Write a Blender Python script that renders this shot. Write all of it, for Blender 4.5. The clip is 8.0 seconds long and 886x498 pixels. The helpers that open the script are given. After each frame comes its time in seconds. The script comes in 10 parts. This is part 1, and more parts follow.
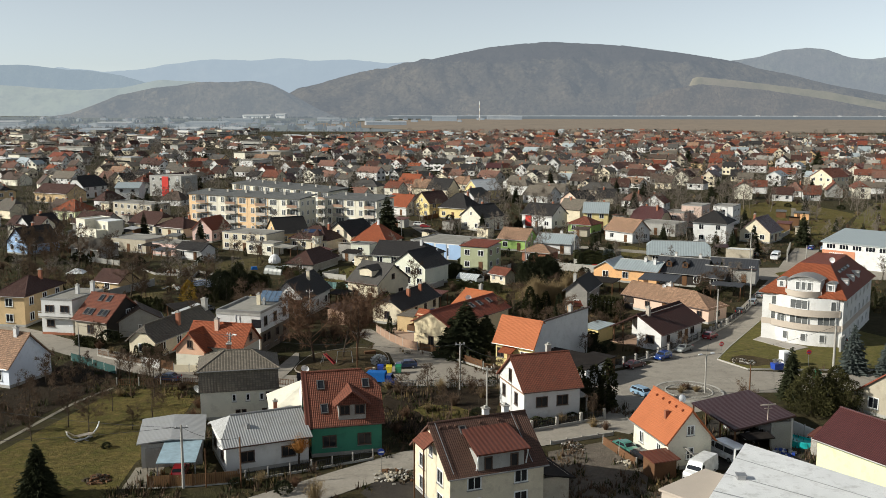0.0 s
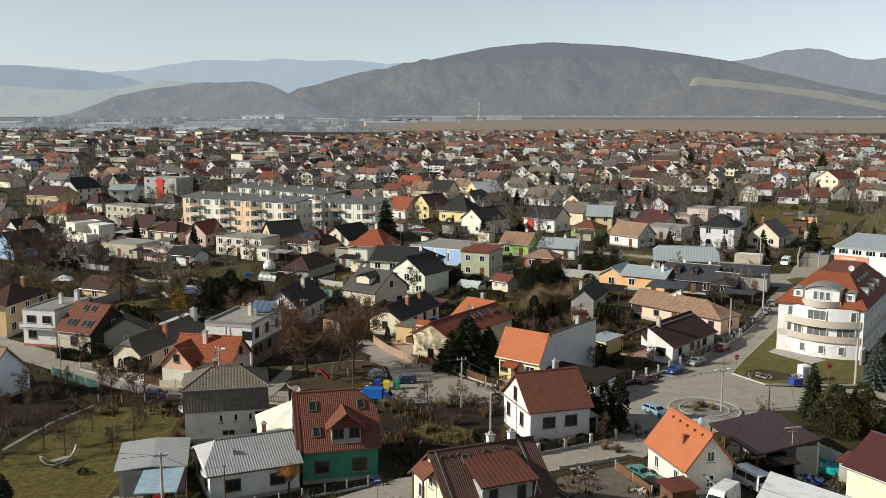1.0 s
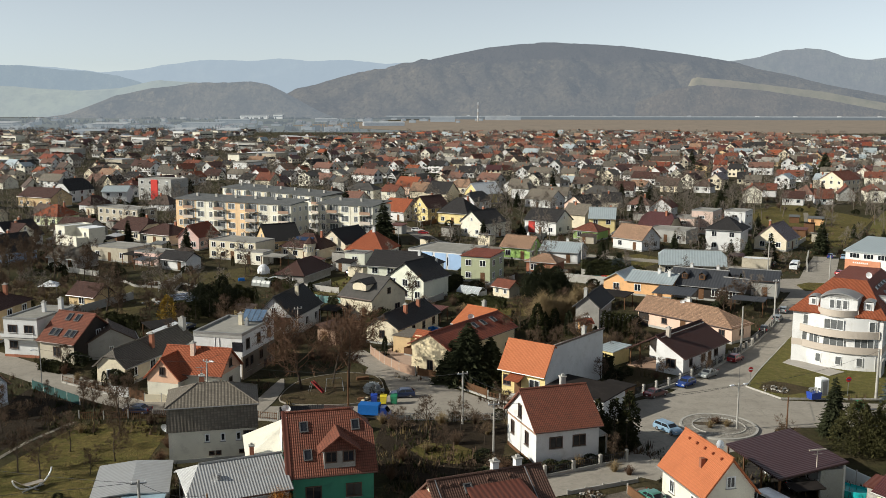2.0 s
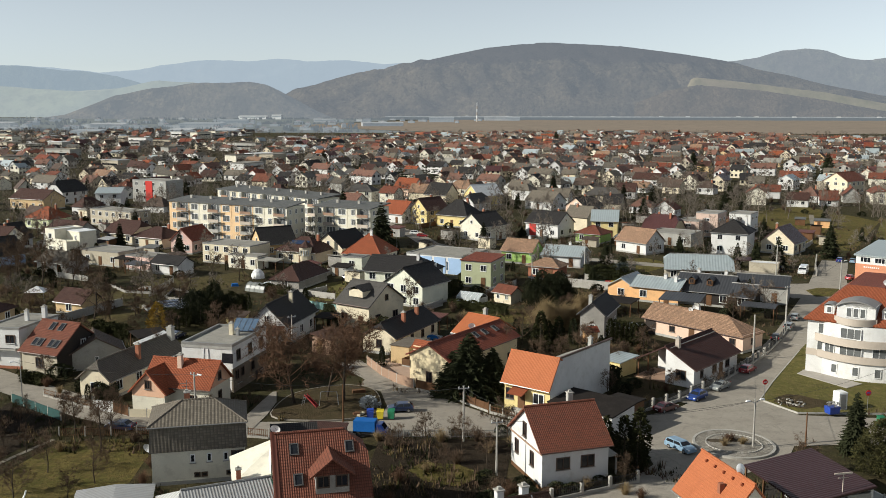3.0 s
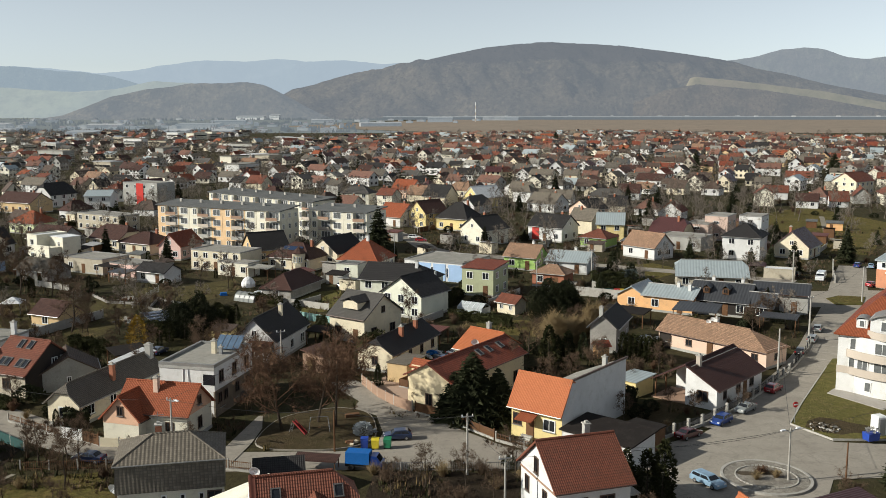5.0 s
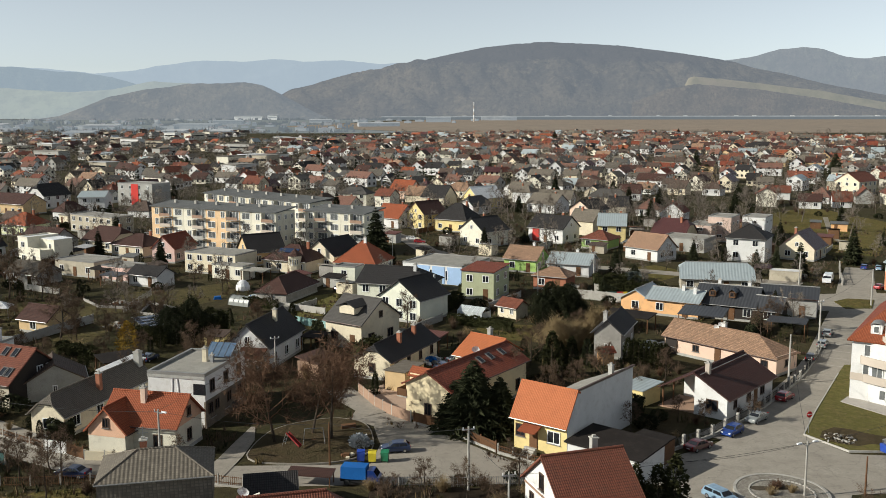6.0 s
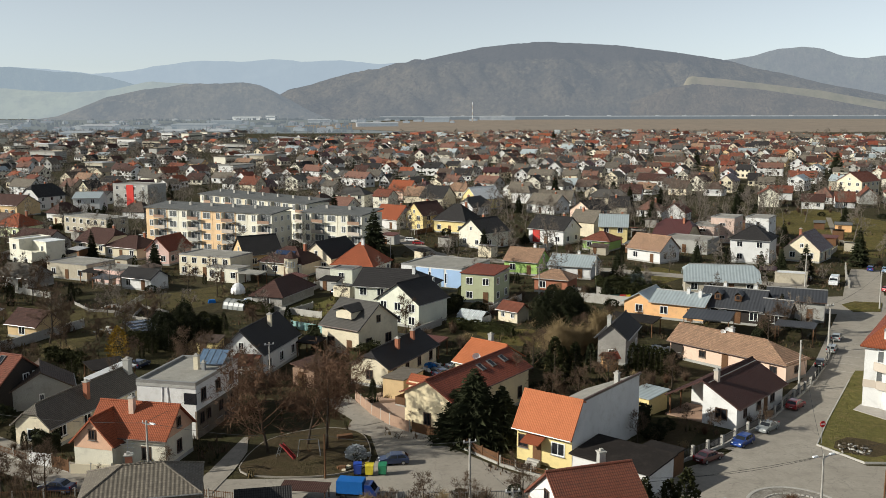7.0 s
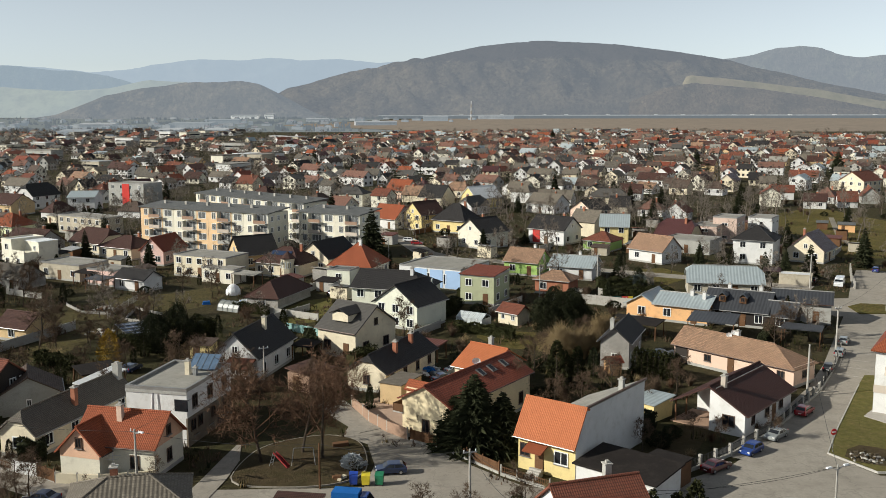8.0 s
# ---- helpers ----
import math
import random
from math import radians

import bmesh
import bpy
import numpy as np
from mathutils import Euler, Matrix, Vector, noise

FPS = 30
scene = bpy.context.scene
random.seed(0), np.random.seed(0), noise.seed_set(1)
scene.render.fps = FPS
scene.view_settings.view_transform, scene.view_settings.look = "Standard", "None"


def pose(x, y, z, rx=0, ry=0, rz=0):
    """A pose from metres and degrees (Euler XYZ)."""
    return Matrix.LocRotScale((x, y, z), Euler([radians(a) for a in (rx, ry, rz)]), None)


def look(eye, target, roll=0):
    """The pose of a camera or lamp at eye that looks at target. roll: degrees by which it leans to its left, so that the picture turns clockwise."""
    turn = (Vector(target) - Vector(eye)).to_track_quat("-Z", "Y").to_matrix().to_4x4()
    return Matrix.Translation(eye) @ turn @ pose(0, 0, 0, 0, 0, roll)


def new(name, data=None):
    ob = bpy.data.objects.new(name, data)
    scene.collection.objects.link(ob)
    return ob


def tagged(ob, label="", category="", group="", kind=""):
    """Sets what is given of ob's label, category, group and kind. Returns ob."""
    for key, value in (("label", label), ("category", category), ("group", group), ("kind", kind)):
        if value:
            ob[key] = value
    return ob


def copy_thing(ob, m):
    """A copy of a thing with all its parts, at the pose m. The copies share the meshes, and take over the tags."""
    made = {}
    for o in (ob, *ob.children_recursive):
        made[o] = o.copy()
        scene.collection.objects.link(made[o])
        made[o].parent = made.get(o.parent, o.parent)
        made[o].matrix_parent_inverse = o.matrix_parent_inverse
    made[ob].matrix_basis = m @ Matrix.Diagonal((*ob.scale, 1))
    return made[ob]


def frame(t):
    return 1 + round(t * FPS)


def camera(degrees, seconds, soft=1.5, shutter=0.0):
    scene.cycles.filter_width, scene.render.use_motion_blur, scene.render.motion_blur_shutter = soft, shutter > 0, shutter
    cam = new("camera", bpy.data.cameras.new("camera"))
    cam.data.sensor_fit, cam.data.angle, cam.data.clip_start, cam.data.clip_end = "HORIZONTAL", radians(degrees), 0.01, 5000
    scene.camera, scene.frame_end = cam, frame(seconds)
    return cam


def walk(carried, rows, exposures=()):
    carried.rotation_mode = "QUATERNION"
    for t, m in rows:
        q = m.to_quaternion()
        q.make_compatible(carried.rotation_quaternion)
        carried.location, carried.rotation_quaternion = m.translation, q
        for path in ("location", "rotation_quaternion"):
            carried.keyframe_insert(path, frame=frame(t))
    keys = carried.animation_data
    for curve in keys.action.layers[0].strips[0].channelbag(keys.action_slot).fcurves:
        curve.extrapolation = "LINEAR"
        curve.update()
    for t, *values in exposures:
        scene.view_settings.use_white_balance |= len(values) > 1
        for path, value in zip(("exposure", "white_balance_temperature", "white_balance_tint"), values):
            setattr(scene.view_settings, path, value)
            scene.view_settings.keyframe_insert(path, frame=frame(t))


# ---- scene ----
cam = camera(50.0, 8.0, 0.65)
PATH = [
    (0, (3.046, -12.967, 44.036), (2.927, -10.992, 43.743), 0.1),
    (0.5, (2.701, -8.64, 44.089), (2.583, -6.665, 43.797), 0.1),
    (1, (2.37, -4.511, 44.131), (2.252, -2.536, 43.839), 0.1),
    (1.5, (2.039, -0.649, 44.129), (1.922, 1.326, 43.837), 0.1),
    (3, (1.21, 10.07, 44.096), (1.097, 12.045, 43.805), 0.1),
    (3.5, (0.942, 13.356, 44.035), (0.829, 15.332, 43.744), 0.1),
    (4, (0.73, 16.538, 44.003), (0.617, 18.514, 43.712), 0.05),
    (4.5, (0.475, 19.542, 43.98), (0.363, 21.517, 43.689), 0.0),
    (6, (-0.222, 27.589, 43.692), (-0.329, 29.565, 43.401), -0.1),
    (6.5, (-0.426, 29.994, 43.624), (-0.532, 31.97, 43.333), -0.1),
    (7, (-0.611, 32.196, 43.536), (-0.715, 34.172, 43.245), -0.15),
    (7.5, (-0.727, 34.226, 43.435), (-0.831, 36.201, 43.143), -0.15),
    (8, (-0.881, 36.137, 43.338), (-0.982, 38.112, 43.045), -0.1),
]
walk(cam, [(t, look(e, g, r)) for t, e, g, r in PATH], [(0, 0.31, 6190, 7.5), (8, 0.31, 6190, 7.5)])

# ---------------------------------------------------------------- light
SUN_EL, SUN_FROM = radians(27), Vector((-0.960, -0.280, 0))
world = bpy.data.worlds.new("sky")
scene.world = world
world.use_nodes = True
sky = world.node_tree.nodes.new("ShaderNodeTexSky")
sky.sky_type, sky.sun_disc = "NISHITA", False
sky.sun_elevation, sky.sun_rotation = SUN_EL, math.atan2(SUN_FROM.x, SUN_FROM.y)
sky.air_density, sky.dust_density, sky.ozone_density = 0.7, 0.1, 1.0
pale = world.node_tree.nodes.new("ShaderNodeHueSaturation")     # thin winter haze
pale.inputs["Saturation"].default_value, pale.inputs["Value"].default_value = 0.32, 1.0
world.node_tree.links.new(sky.outputs[0], pale.inputs["Color"])
rosy = world.node_tree.nodes.new("ShaderNodeMix")
rosy.data_type, rosy.blend_type = "RGBA", "MULTIPLY"
rosy.inputs[0].default_value, rosy.inputs[7].default_value = 1.0, (0.99, 1.0, 0.98, 1)
world.node_tree.links.new(pale.outputs[0], rosy.inputs[6])
world.node_tree.links.new(rosy.outputs[2], world.node_tree.nodes["Background"].inputs[0])
world.node_tree.nodes["Background"].inputs[1].default_value = 0.092
sun_dir = Vector((SUN_FROM.x * math.cos(SUN_EL), SUN_FROM.y * math.cos(SUN_EL), math.sin(SUN_EL)))
sun = new("sun", bpy.data.lights.new("sun", "SUN"))
sun.data.energy, sun.data.angle, sun.data.color = 4.8, radians(0.6), (1.0, 0.93, 0.80)
sun.matrix_world = look(tuple(sun_dir * 100), (0, 0, 0))


# ---------------------------------------------------------------- materials
def nodes_of(name):
    m = bpy.data.materials.new(name)
    m.use_nodes = True
    nt = m.node_tree
    return m, nt, nt.nodes, nt.links, nt.nodes["Principled BSDF"]


def mixc(nt, a, b, fac, mode="MIX"):
    n = nt.nodes.new("ShaderNodeMix")
    n.data_type, n.blend_type = "RGBA", mode
    for sock, val in ((n.inputs[6], a), (n.inputs[7], b), (n.inputs[0], fac)):
        if hasattr(val, "is_linked"):
            nt.links.new(val, sock)
        else:
            sock.default_value = (*val, 1) if isinstance(val, tuple) else val
    return n.outputs[2]


def noise_of(nt, vec, scale, detail=4.0, rough=0.6, lo=0.35, hi=0.65):
    n = nt.nodes.new("ShaderNodeTexNoise")
    n.inputs["Scale"].default_value, n.inputs["Detail"].default_value, n.inputs["Roughness"].default_value = scale, detail, rough
    nt.links.new(vec, n.inputs["Vector"])
    r = nt.nodes.new("ShaderNodeMapRange")
    r.inputs[1].default_value, r.inputs[2].default_value = lo, hi
    nt.links.new(n.outputs[0], r.inputs[0])
    return r.outputs[0]


def bump_of(nt, height, strength, dist=0.02):
    b = nt.nodes.new("ShaderNodeBump")
    b.inputs["Strength"].default_value, b.inputs["Distance"].default_value = strength, dist
    nt.links.new(height, b.inputs["Height"])
    return b.outputs[0]


def shade(c, k):
    return tuple(min(1.0, v * k) for v in c)


def grainy(name, c, rough=0.85, metal=0.0, var=0.25, big=0.35, fine=9.0, bump=0.3, dirt=None, spread=0.06):
    """A surface of one colour with stains at two scales, fine relief and a slight shift from object to object."""
    m, nt, ns, ln, p = nodes_of(name)
    co = ns.new("ShaderNodeNewGeometry").outputs["Position"]
    col = mixc(nt, shade(c, 1 - var), shade(c, 1 + var * 0.6), noise_of(nt, co, big, 5))
    f = noise_of(nt, co, fine, 3)
    col = mixc(nt, col, shade(c, 1 - var * 0.8), f)
    if dirt:
        col = mixc(nt, col, dirt, noise_of(nt, co, big * 2.3, 6, 0.7, 0.52, 0.8))
    info = ns.new("ShaderNodeObjectInfo")
    hsv = ns.new("ShaderNodeHueSaturation")
    r = ns.new("ShaderNodeMapRange")
    r.inputs[3].default_value, r.inputs[4].default_value = 1 - spread, 1 + spread
    ln.new(info.outputs["Random"], r.inputs[0])
    ln.new(r.outputs[0], hsv.inputs["Value"])
    ln.new(col, hsv.inputs["Color"])
    ln.new(hsv.outputs[0], p.inputs["Base Color"])
    p.inputs["Roughness"].default_value, p.inputs["Metallic"].default_value = rough, metal
    p.inputs["Specular IOR Level"].default_value = 0.5 if rough < 0.6 else 0.12
    if bump:
        ln.new(bump_of(nt, f, bump), p.inputs["Normal"])
    return m


def tiles(name, c, w=0.2, h=0.28, rough=0.7, moss=None, joint_shade=0.34, var=0.10):
    """Roof tiles in courses and columns on the slope's own metres."""
    m, nt, ns, ln, p = nodes_of(name)
    uv = ns.new("ShaderNodeTexCoord").outputs["UV"]
    b = ns.new("ShaderNodeTexBrick")
    ln.new(uv, b.inputs["Vector"])
    b.offset = 0.0
    for k, v in (("Scale", 1.0), ("Mortar Size", 0.0), ("Bias", 0.0), ("Brick Width", w), ("Row Height", h)):
        b.inputs[k].default_value = v
    b.inputs["Color1"].default_value = (*shade(c, 1 + var), 1)
    b.inputs["Color2"].default_value = (*shade(c, 1 - var), 1)
    edge = []
    for axis, size, prof, reach in (("Y", h, "SAW", 0.34), ("X", w, "SIN", 0.16)):
        wv = ns.new("ShaderNodeTexWave")
        wv.wave_type, wv.bands_direction, wv.wave_profile = "BANDS", axis, prof
        wv.inputs["Scale"].default_value = 0.314 / size
        ln.new(uv, wv.inputs["Vector"])
        mr = ns.new("ShaderNodeMapRange")
        mr.inputs[1].default_value, mr.inputs[2].default_value, mr.inputs[3].default_value, mr.inputs[4].default_value = 0.0, reach, 1.0, 0.0
        ln.new(wv.outputs["Fac"], mr.inputs[0])
        edge.append((wv.outputs["Fac"], mr.outputs[0]))
    mx = ns.new("ShaderNodeMath")
    mx.operation = "MAXIMUM"
    ln.new(edge[0][1], mx.inputs[0])
    ln.new(edge[1][1], mx.inputs[1])
    co = ns.new("ShaderNodeNewGeometry").outputs["Position"]
    col = mixc(nt, b.outputs["Color"], shade(c, 0.6), noise_of(nt, co, 0.5, 6, 0.7, 0.45, 1.0))
    col = mixc(nt, col, shade(c, 1.3), noise_of(nt, co, 2.2, 4, 0.7, 0.55, 1.1))
    if moss:
        col = mixc(nt, col, moss, noise_of(nt, co, 1.1, 6, 0.75, 0.5, 0.8))
    # gaps and the shadow below each course are painted dark along tile edges
    col = mixc(nt, col, shade(c, joint_shade), mx.outputs[0])
    ln.new(col, p.inputs["Base Color"])
    p.inputs["Roughness"].default_value = rough
    p.inputs["Specular IOR Level"].default_value = 0.5 if rough < 0.6 else 0.2
    hgt = ns.new("ShaderNodeMath")
    hgt.operation = "ADD"
    ln.new(edge[0][0], hgt.inputs[0])
    ln.new(edge[1][0], hgt.inputs[1])
    ln.new(bump_of(nt, hgt.outputs[0], 0.7, 0.05), p.inputs["Normal"])
    return m


def sheet(name, c, pitch=0.2, rough=0.45, metal=0.3, stain=None, depth=0.05, rib=0.86):
    """Ribbed sheet metal, ribs running down the slope."""
    m, nt, ns, ln, p = nodes_of(name)
    uv = ns.new("ShaderNodeTexCoord").outputs["UV"]
    wv = ns.new("ShaderNodeTexWave")
    wv.wave_type, wv.bands_direction, wv.wave_profile = "BANDS", "X", "SIN"
    wv.inputs["Scale"].default_value = 0.314 / pitch
    ln.new(uv, wv.inputs["Vector"])
    co = ns.new("ShaderNodeNewGeometry").outputs["Position"]
    # colour follows the rib wave: troughs darker, crests lighter
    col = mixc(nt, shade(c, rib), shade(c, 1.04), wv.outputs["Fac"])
    col = mixc(nt, col, stain or shade(c, 0.6), noise_of(nt, co, 0.6, 6, 0.7, 0.5, 0.9))
    ln.new(col, p.inputs["Base Color"])
    p.inputs["Roughness"].default_value, p.inputs["Metallic"].default_value = rough, metal
    ln.new(bump_of(nt, wv.outputs["Fac"], 0.7, depth), p.inputs["Normal"])
    return m


def ground_mat(name, stops, scale=0.05, fine=1.5, bump=0.5, spot=None, cracks=None):
    """Earth and grass: colours that change in patches, with tufts."""
    m, nt, ns, ln, p = nodes_of(name)
    co = ns.new("ShaderNodeNewGeometry").outputs["Position"]
    a, b, c, d = stops
    col = mixc(nt, a, b, noise_of(nt, co, scale, 6, 0.65, 0.4, 0.6))
    col = mixc(nt, col, c, noise_of(nt, co, scale * 3.7, 6, 0.7, 0.48, 0.7))
    f = noise_of(nt, co, fine, 6, 0.75, 0.35, 0.7)
    col = mixc(nt, col, d, f)
    if spot:
        col = mixc(nt, col, spot, noise_of(nt, co, scale * 9, 5, 0.7, 0.6, 0.7))
    if cracks:
        vo = ns.new("ShaderNodeTexVoronoi")
        vo.feature = "DISTANCE_TO_EDGE"
        vo.inputs["Scale"].default_value = cracks[0]
        wob = ns.new("ShaderNodeTexNoise")
        wob.inputs["Scale"].default_value, wob.inputs["Detail"].default_value = 0.6, 5.0
        ln.new(co, wob.inputs["Vector"])
        add = ns.new("ShaderNodeVectorMath")
        add.operation = "MULTIPLY_ADD"
        add.inputs[1].default_value = (3, 3, 0)
        ln.new(wob.outputs["Color"], add.inputs[0])
        ln.new(co, add.inputs[2])
        ln.new(add.outputs[0], vo.inputs["Vector"])
        mr = ns.new("ShaderNodeMapRange")
        mr.inputs[1].default_value, mr.inputs[2].default_value, mr.inputs[3].default_value, mr.inputs[4].default_value = 0.006, 0.02, 0.22, 0.0
        ln.new(vo.outputs["Distance"], mr.inputs[0])
        col = mixc(nt, col, cracks[1], mr.outputs[0])
    ln.new(col, p.inputs["Base Color"])
    p.inputs["Roughness"].default_value = 0.95
    p.inputs["Specular IOR Level"].default_value = 0.08
    ln.new(bump_of(nt, f, bump, 0.15), p.inputs["Normal"])
    return m


def plain(name, c, rough=0.5, metal=0.0, coat=0.0):
    m, nt, ns, ln, p = nodes_of(name)
    co = ns.new("ShaderNodeNewGeometry").outputs["Position"]
    ln.new(mixc(nt, shade(c, 0.8), shade(c, 1.1), noise_of(nt, co, 1.5, 5)), p.inputs["Base Color"])
    p.inputs["Roughness"].default_value, p.inputs["Metallic"].default_value = rough, metal
    p.inputs["Coat Weight"].default_value = coat
    return m


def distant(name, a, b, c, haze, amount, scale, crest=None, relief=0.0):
    """Far woods and fields: a backdrop with miles of air haze mixed in as glow."""
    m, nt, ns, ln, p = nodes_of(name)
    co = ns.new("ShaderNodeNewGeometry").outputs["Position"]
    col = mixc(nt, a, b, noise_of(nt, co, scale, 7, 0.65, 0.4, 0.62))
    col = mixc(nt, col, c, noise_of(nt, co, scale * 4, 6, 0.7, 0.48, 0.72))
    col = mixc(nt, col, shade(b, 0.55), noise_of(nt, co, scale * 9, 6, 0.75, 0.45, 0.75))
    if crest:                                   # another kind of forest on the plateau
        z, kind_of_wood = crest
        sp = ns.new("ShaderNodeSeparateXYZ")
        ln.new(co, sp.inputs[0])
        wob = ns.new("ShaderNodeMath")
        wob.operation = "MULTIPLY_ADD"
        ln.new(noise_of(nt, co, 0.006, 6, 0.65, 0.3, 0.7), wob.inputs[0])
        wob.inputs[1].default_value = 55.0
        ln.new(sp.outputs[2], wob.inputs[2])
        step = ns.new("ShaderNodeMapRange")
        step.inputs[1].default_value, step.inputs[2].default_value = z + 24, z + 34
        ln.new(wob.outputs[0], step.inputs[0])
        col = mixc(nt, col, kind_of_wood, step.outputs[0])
    ln.new(col, p.inputs["Base Color"])
    if relief:                                  # crowns and gullies of the woods
        ln.new(bump_of(nt, noise_of(nt, co, 0.014, 9, 0.72, 0.2, 0.8), 1.0, relief), p.inputs["Normal"])
    p.inputs["Roughness"].default_value = 1.0
    p.inputs["Specular IOR Level"].default_value = 0.0
    # haze is painted on: a share of the surface glows in its colour
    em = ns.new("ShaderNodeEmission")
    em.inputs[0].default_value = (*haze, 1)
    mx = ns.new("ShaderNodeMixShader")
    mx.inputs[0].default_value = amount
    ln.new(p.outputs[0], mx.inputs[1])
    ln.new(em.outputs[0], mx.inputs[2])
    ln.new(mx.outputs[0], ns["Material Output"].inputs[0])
    return m


WALL = {
    "icy": grainy("plaster_bluish_white", (0.80, 0.84, 0.90), dirt=(0.6, 0.62, 0.66), var=0.06),
    "white": grainy("plaster_white", (0.66, 0.65, 0.63), dirt=(0.47, 0.45, 0.41), var=0.12),
    "cream": grainy("plaster_cream", (0.70, 0.62, 0.46), dirt=(0.45, 0.38, 0.28), var=0.15),
    "yellow": grainy("plaster_yellow", (0.74, 0.60, 0.28), dirt=(0.5, 0.4, 0.2), var=0.12),
    "ochre": grainy("plaster_ochre", (0.62, 0.45, 0.25), dirt=(0.4, 0.3, 0.16), var=0.15),
    "peach": grainy("plaster_peach", (0.74, 0.54, 0.42), dirt=(0.5, 0.36, 0.28), var=0.12),
    "pink": grainy("plaster_pink", (0.70, 0.49, 0.43), dirt=(0.48, 0.36, 0.33), var=0.12),
    "lime": grainy("plaster_lime", (0.72, 0.75, 0.47), dirt=(0.5, 0.5, 0.28), var=0.1),
    "leaf": grainy("plaster_leaf_green", (0.34, 0.50, 0.15), dirt=(0.26, 0.36, 0.14), var=0.12),
    "sage": grainy("plaster_sage", (0.40, 0.42, 0.27), dirt=(0.3, 0.3, 0.2), var=0.12),
    "pale_green": grainy("plaster_pale_green", (0.69, 0.69, 0.57), dirt=(0.5, 0.5, 0.4), var=0.12),
    "green": grainy("plaster_green", (0.07, 0.26, 0.17), dirt=(0.05, 0.15, 0.11), var=0.15),
    "grey": grainy("plaster_grey", (0.40, 0.39, 0.36), dirt=(0.24, 0.23, 0.2), var=0.2),
    "taupe": grainy("plaster_taupe", (0.46, 0.41, 0.32), dirt=(0.28, 0.24, 0.18), var=0.18),
    "dark": grainy("cladding_dark", (0.045, 0.038, 0.034), var=0.25),
    "apricot": grainy("plaster_apricot", (0.74, 0.52, 0.31), dirt=(0.5, 0.36, 0.22), var=0.12),
    "ivory": grainy("plaster_ivory", (0.72, 0.68, 0.56), dirt=(0.48, 0.44, 0.36), var=0.12),
    "brown": grainy("timber_brown", (0.16, 0.085, 0.045), var=0.35, fine=14),
    "brick": grainy("brickwork_red", (0.36, 0.15, 0.09), var=0.3, fine=12),
    "blue": grainy("plaster_blue", (0.36, 0.50, 0.72), var=0.12),
    "orange": grainy("plaster_orange", (0.72, 0.42, 0.20), dirt=(0.5, 0.3, 0.16), var=0.12),
    "red": grainy("plaster_red", (0.55, 0.06, 0.05), var=0.12),
    "terracotta": grainy("plaster_terracotta", (0.58, 0.26, 0.15), dirt=(0.4, 0.2, 0.13), var=0.12),
    "bare_block": grainy("bare_brick_and_block", (0.20, 0.165, 0.125), dirt=(0.11, 0.09, 0.07), var=0.35, fine=5),
    "clay": grainy("clay_brown_render", (0.34, 0.225, 0.16), dirt=(0.24, 0.16, 0.12), var=0.18),
    "salmon": grainy("plaster_salmon", (0.70, 0.44, 0.30), dirt=(0.52, 0.34, 0.25), var=0.12),
    "slide_red": plain("slide_red", (0.22, 0.025, 0.025), 0.4),
    "rose": grainy("plaster_rose_grey", (0.56, 0.42, 0.35), dirt=(0.4, 0.32, 0.28), var=0.12),
    "vanilla": grainy("plaster_vanilla", (0.76, 0.64, 0.42), dirt=(0.6, 0.48, 0.32), var=0.12),
    "beige": grainy("render_beige", (0.50, 0.43, 0.36), var=0.1),
    "rough": grainy("unrendered_block", (0.34, 0.32, 0.29), dirt=(0.2, 0.19, 0.17), var=0.3, fine=5),
}
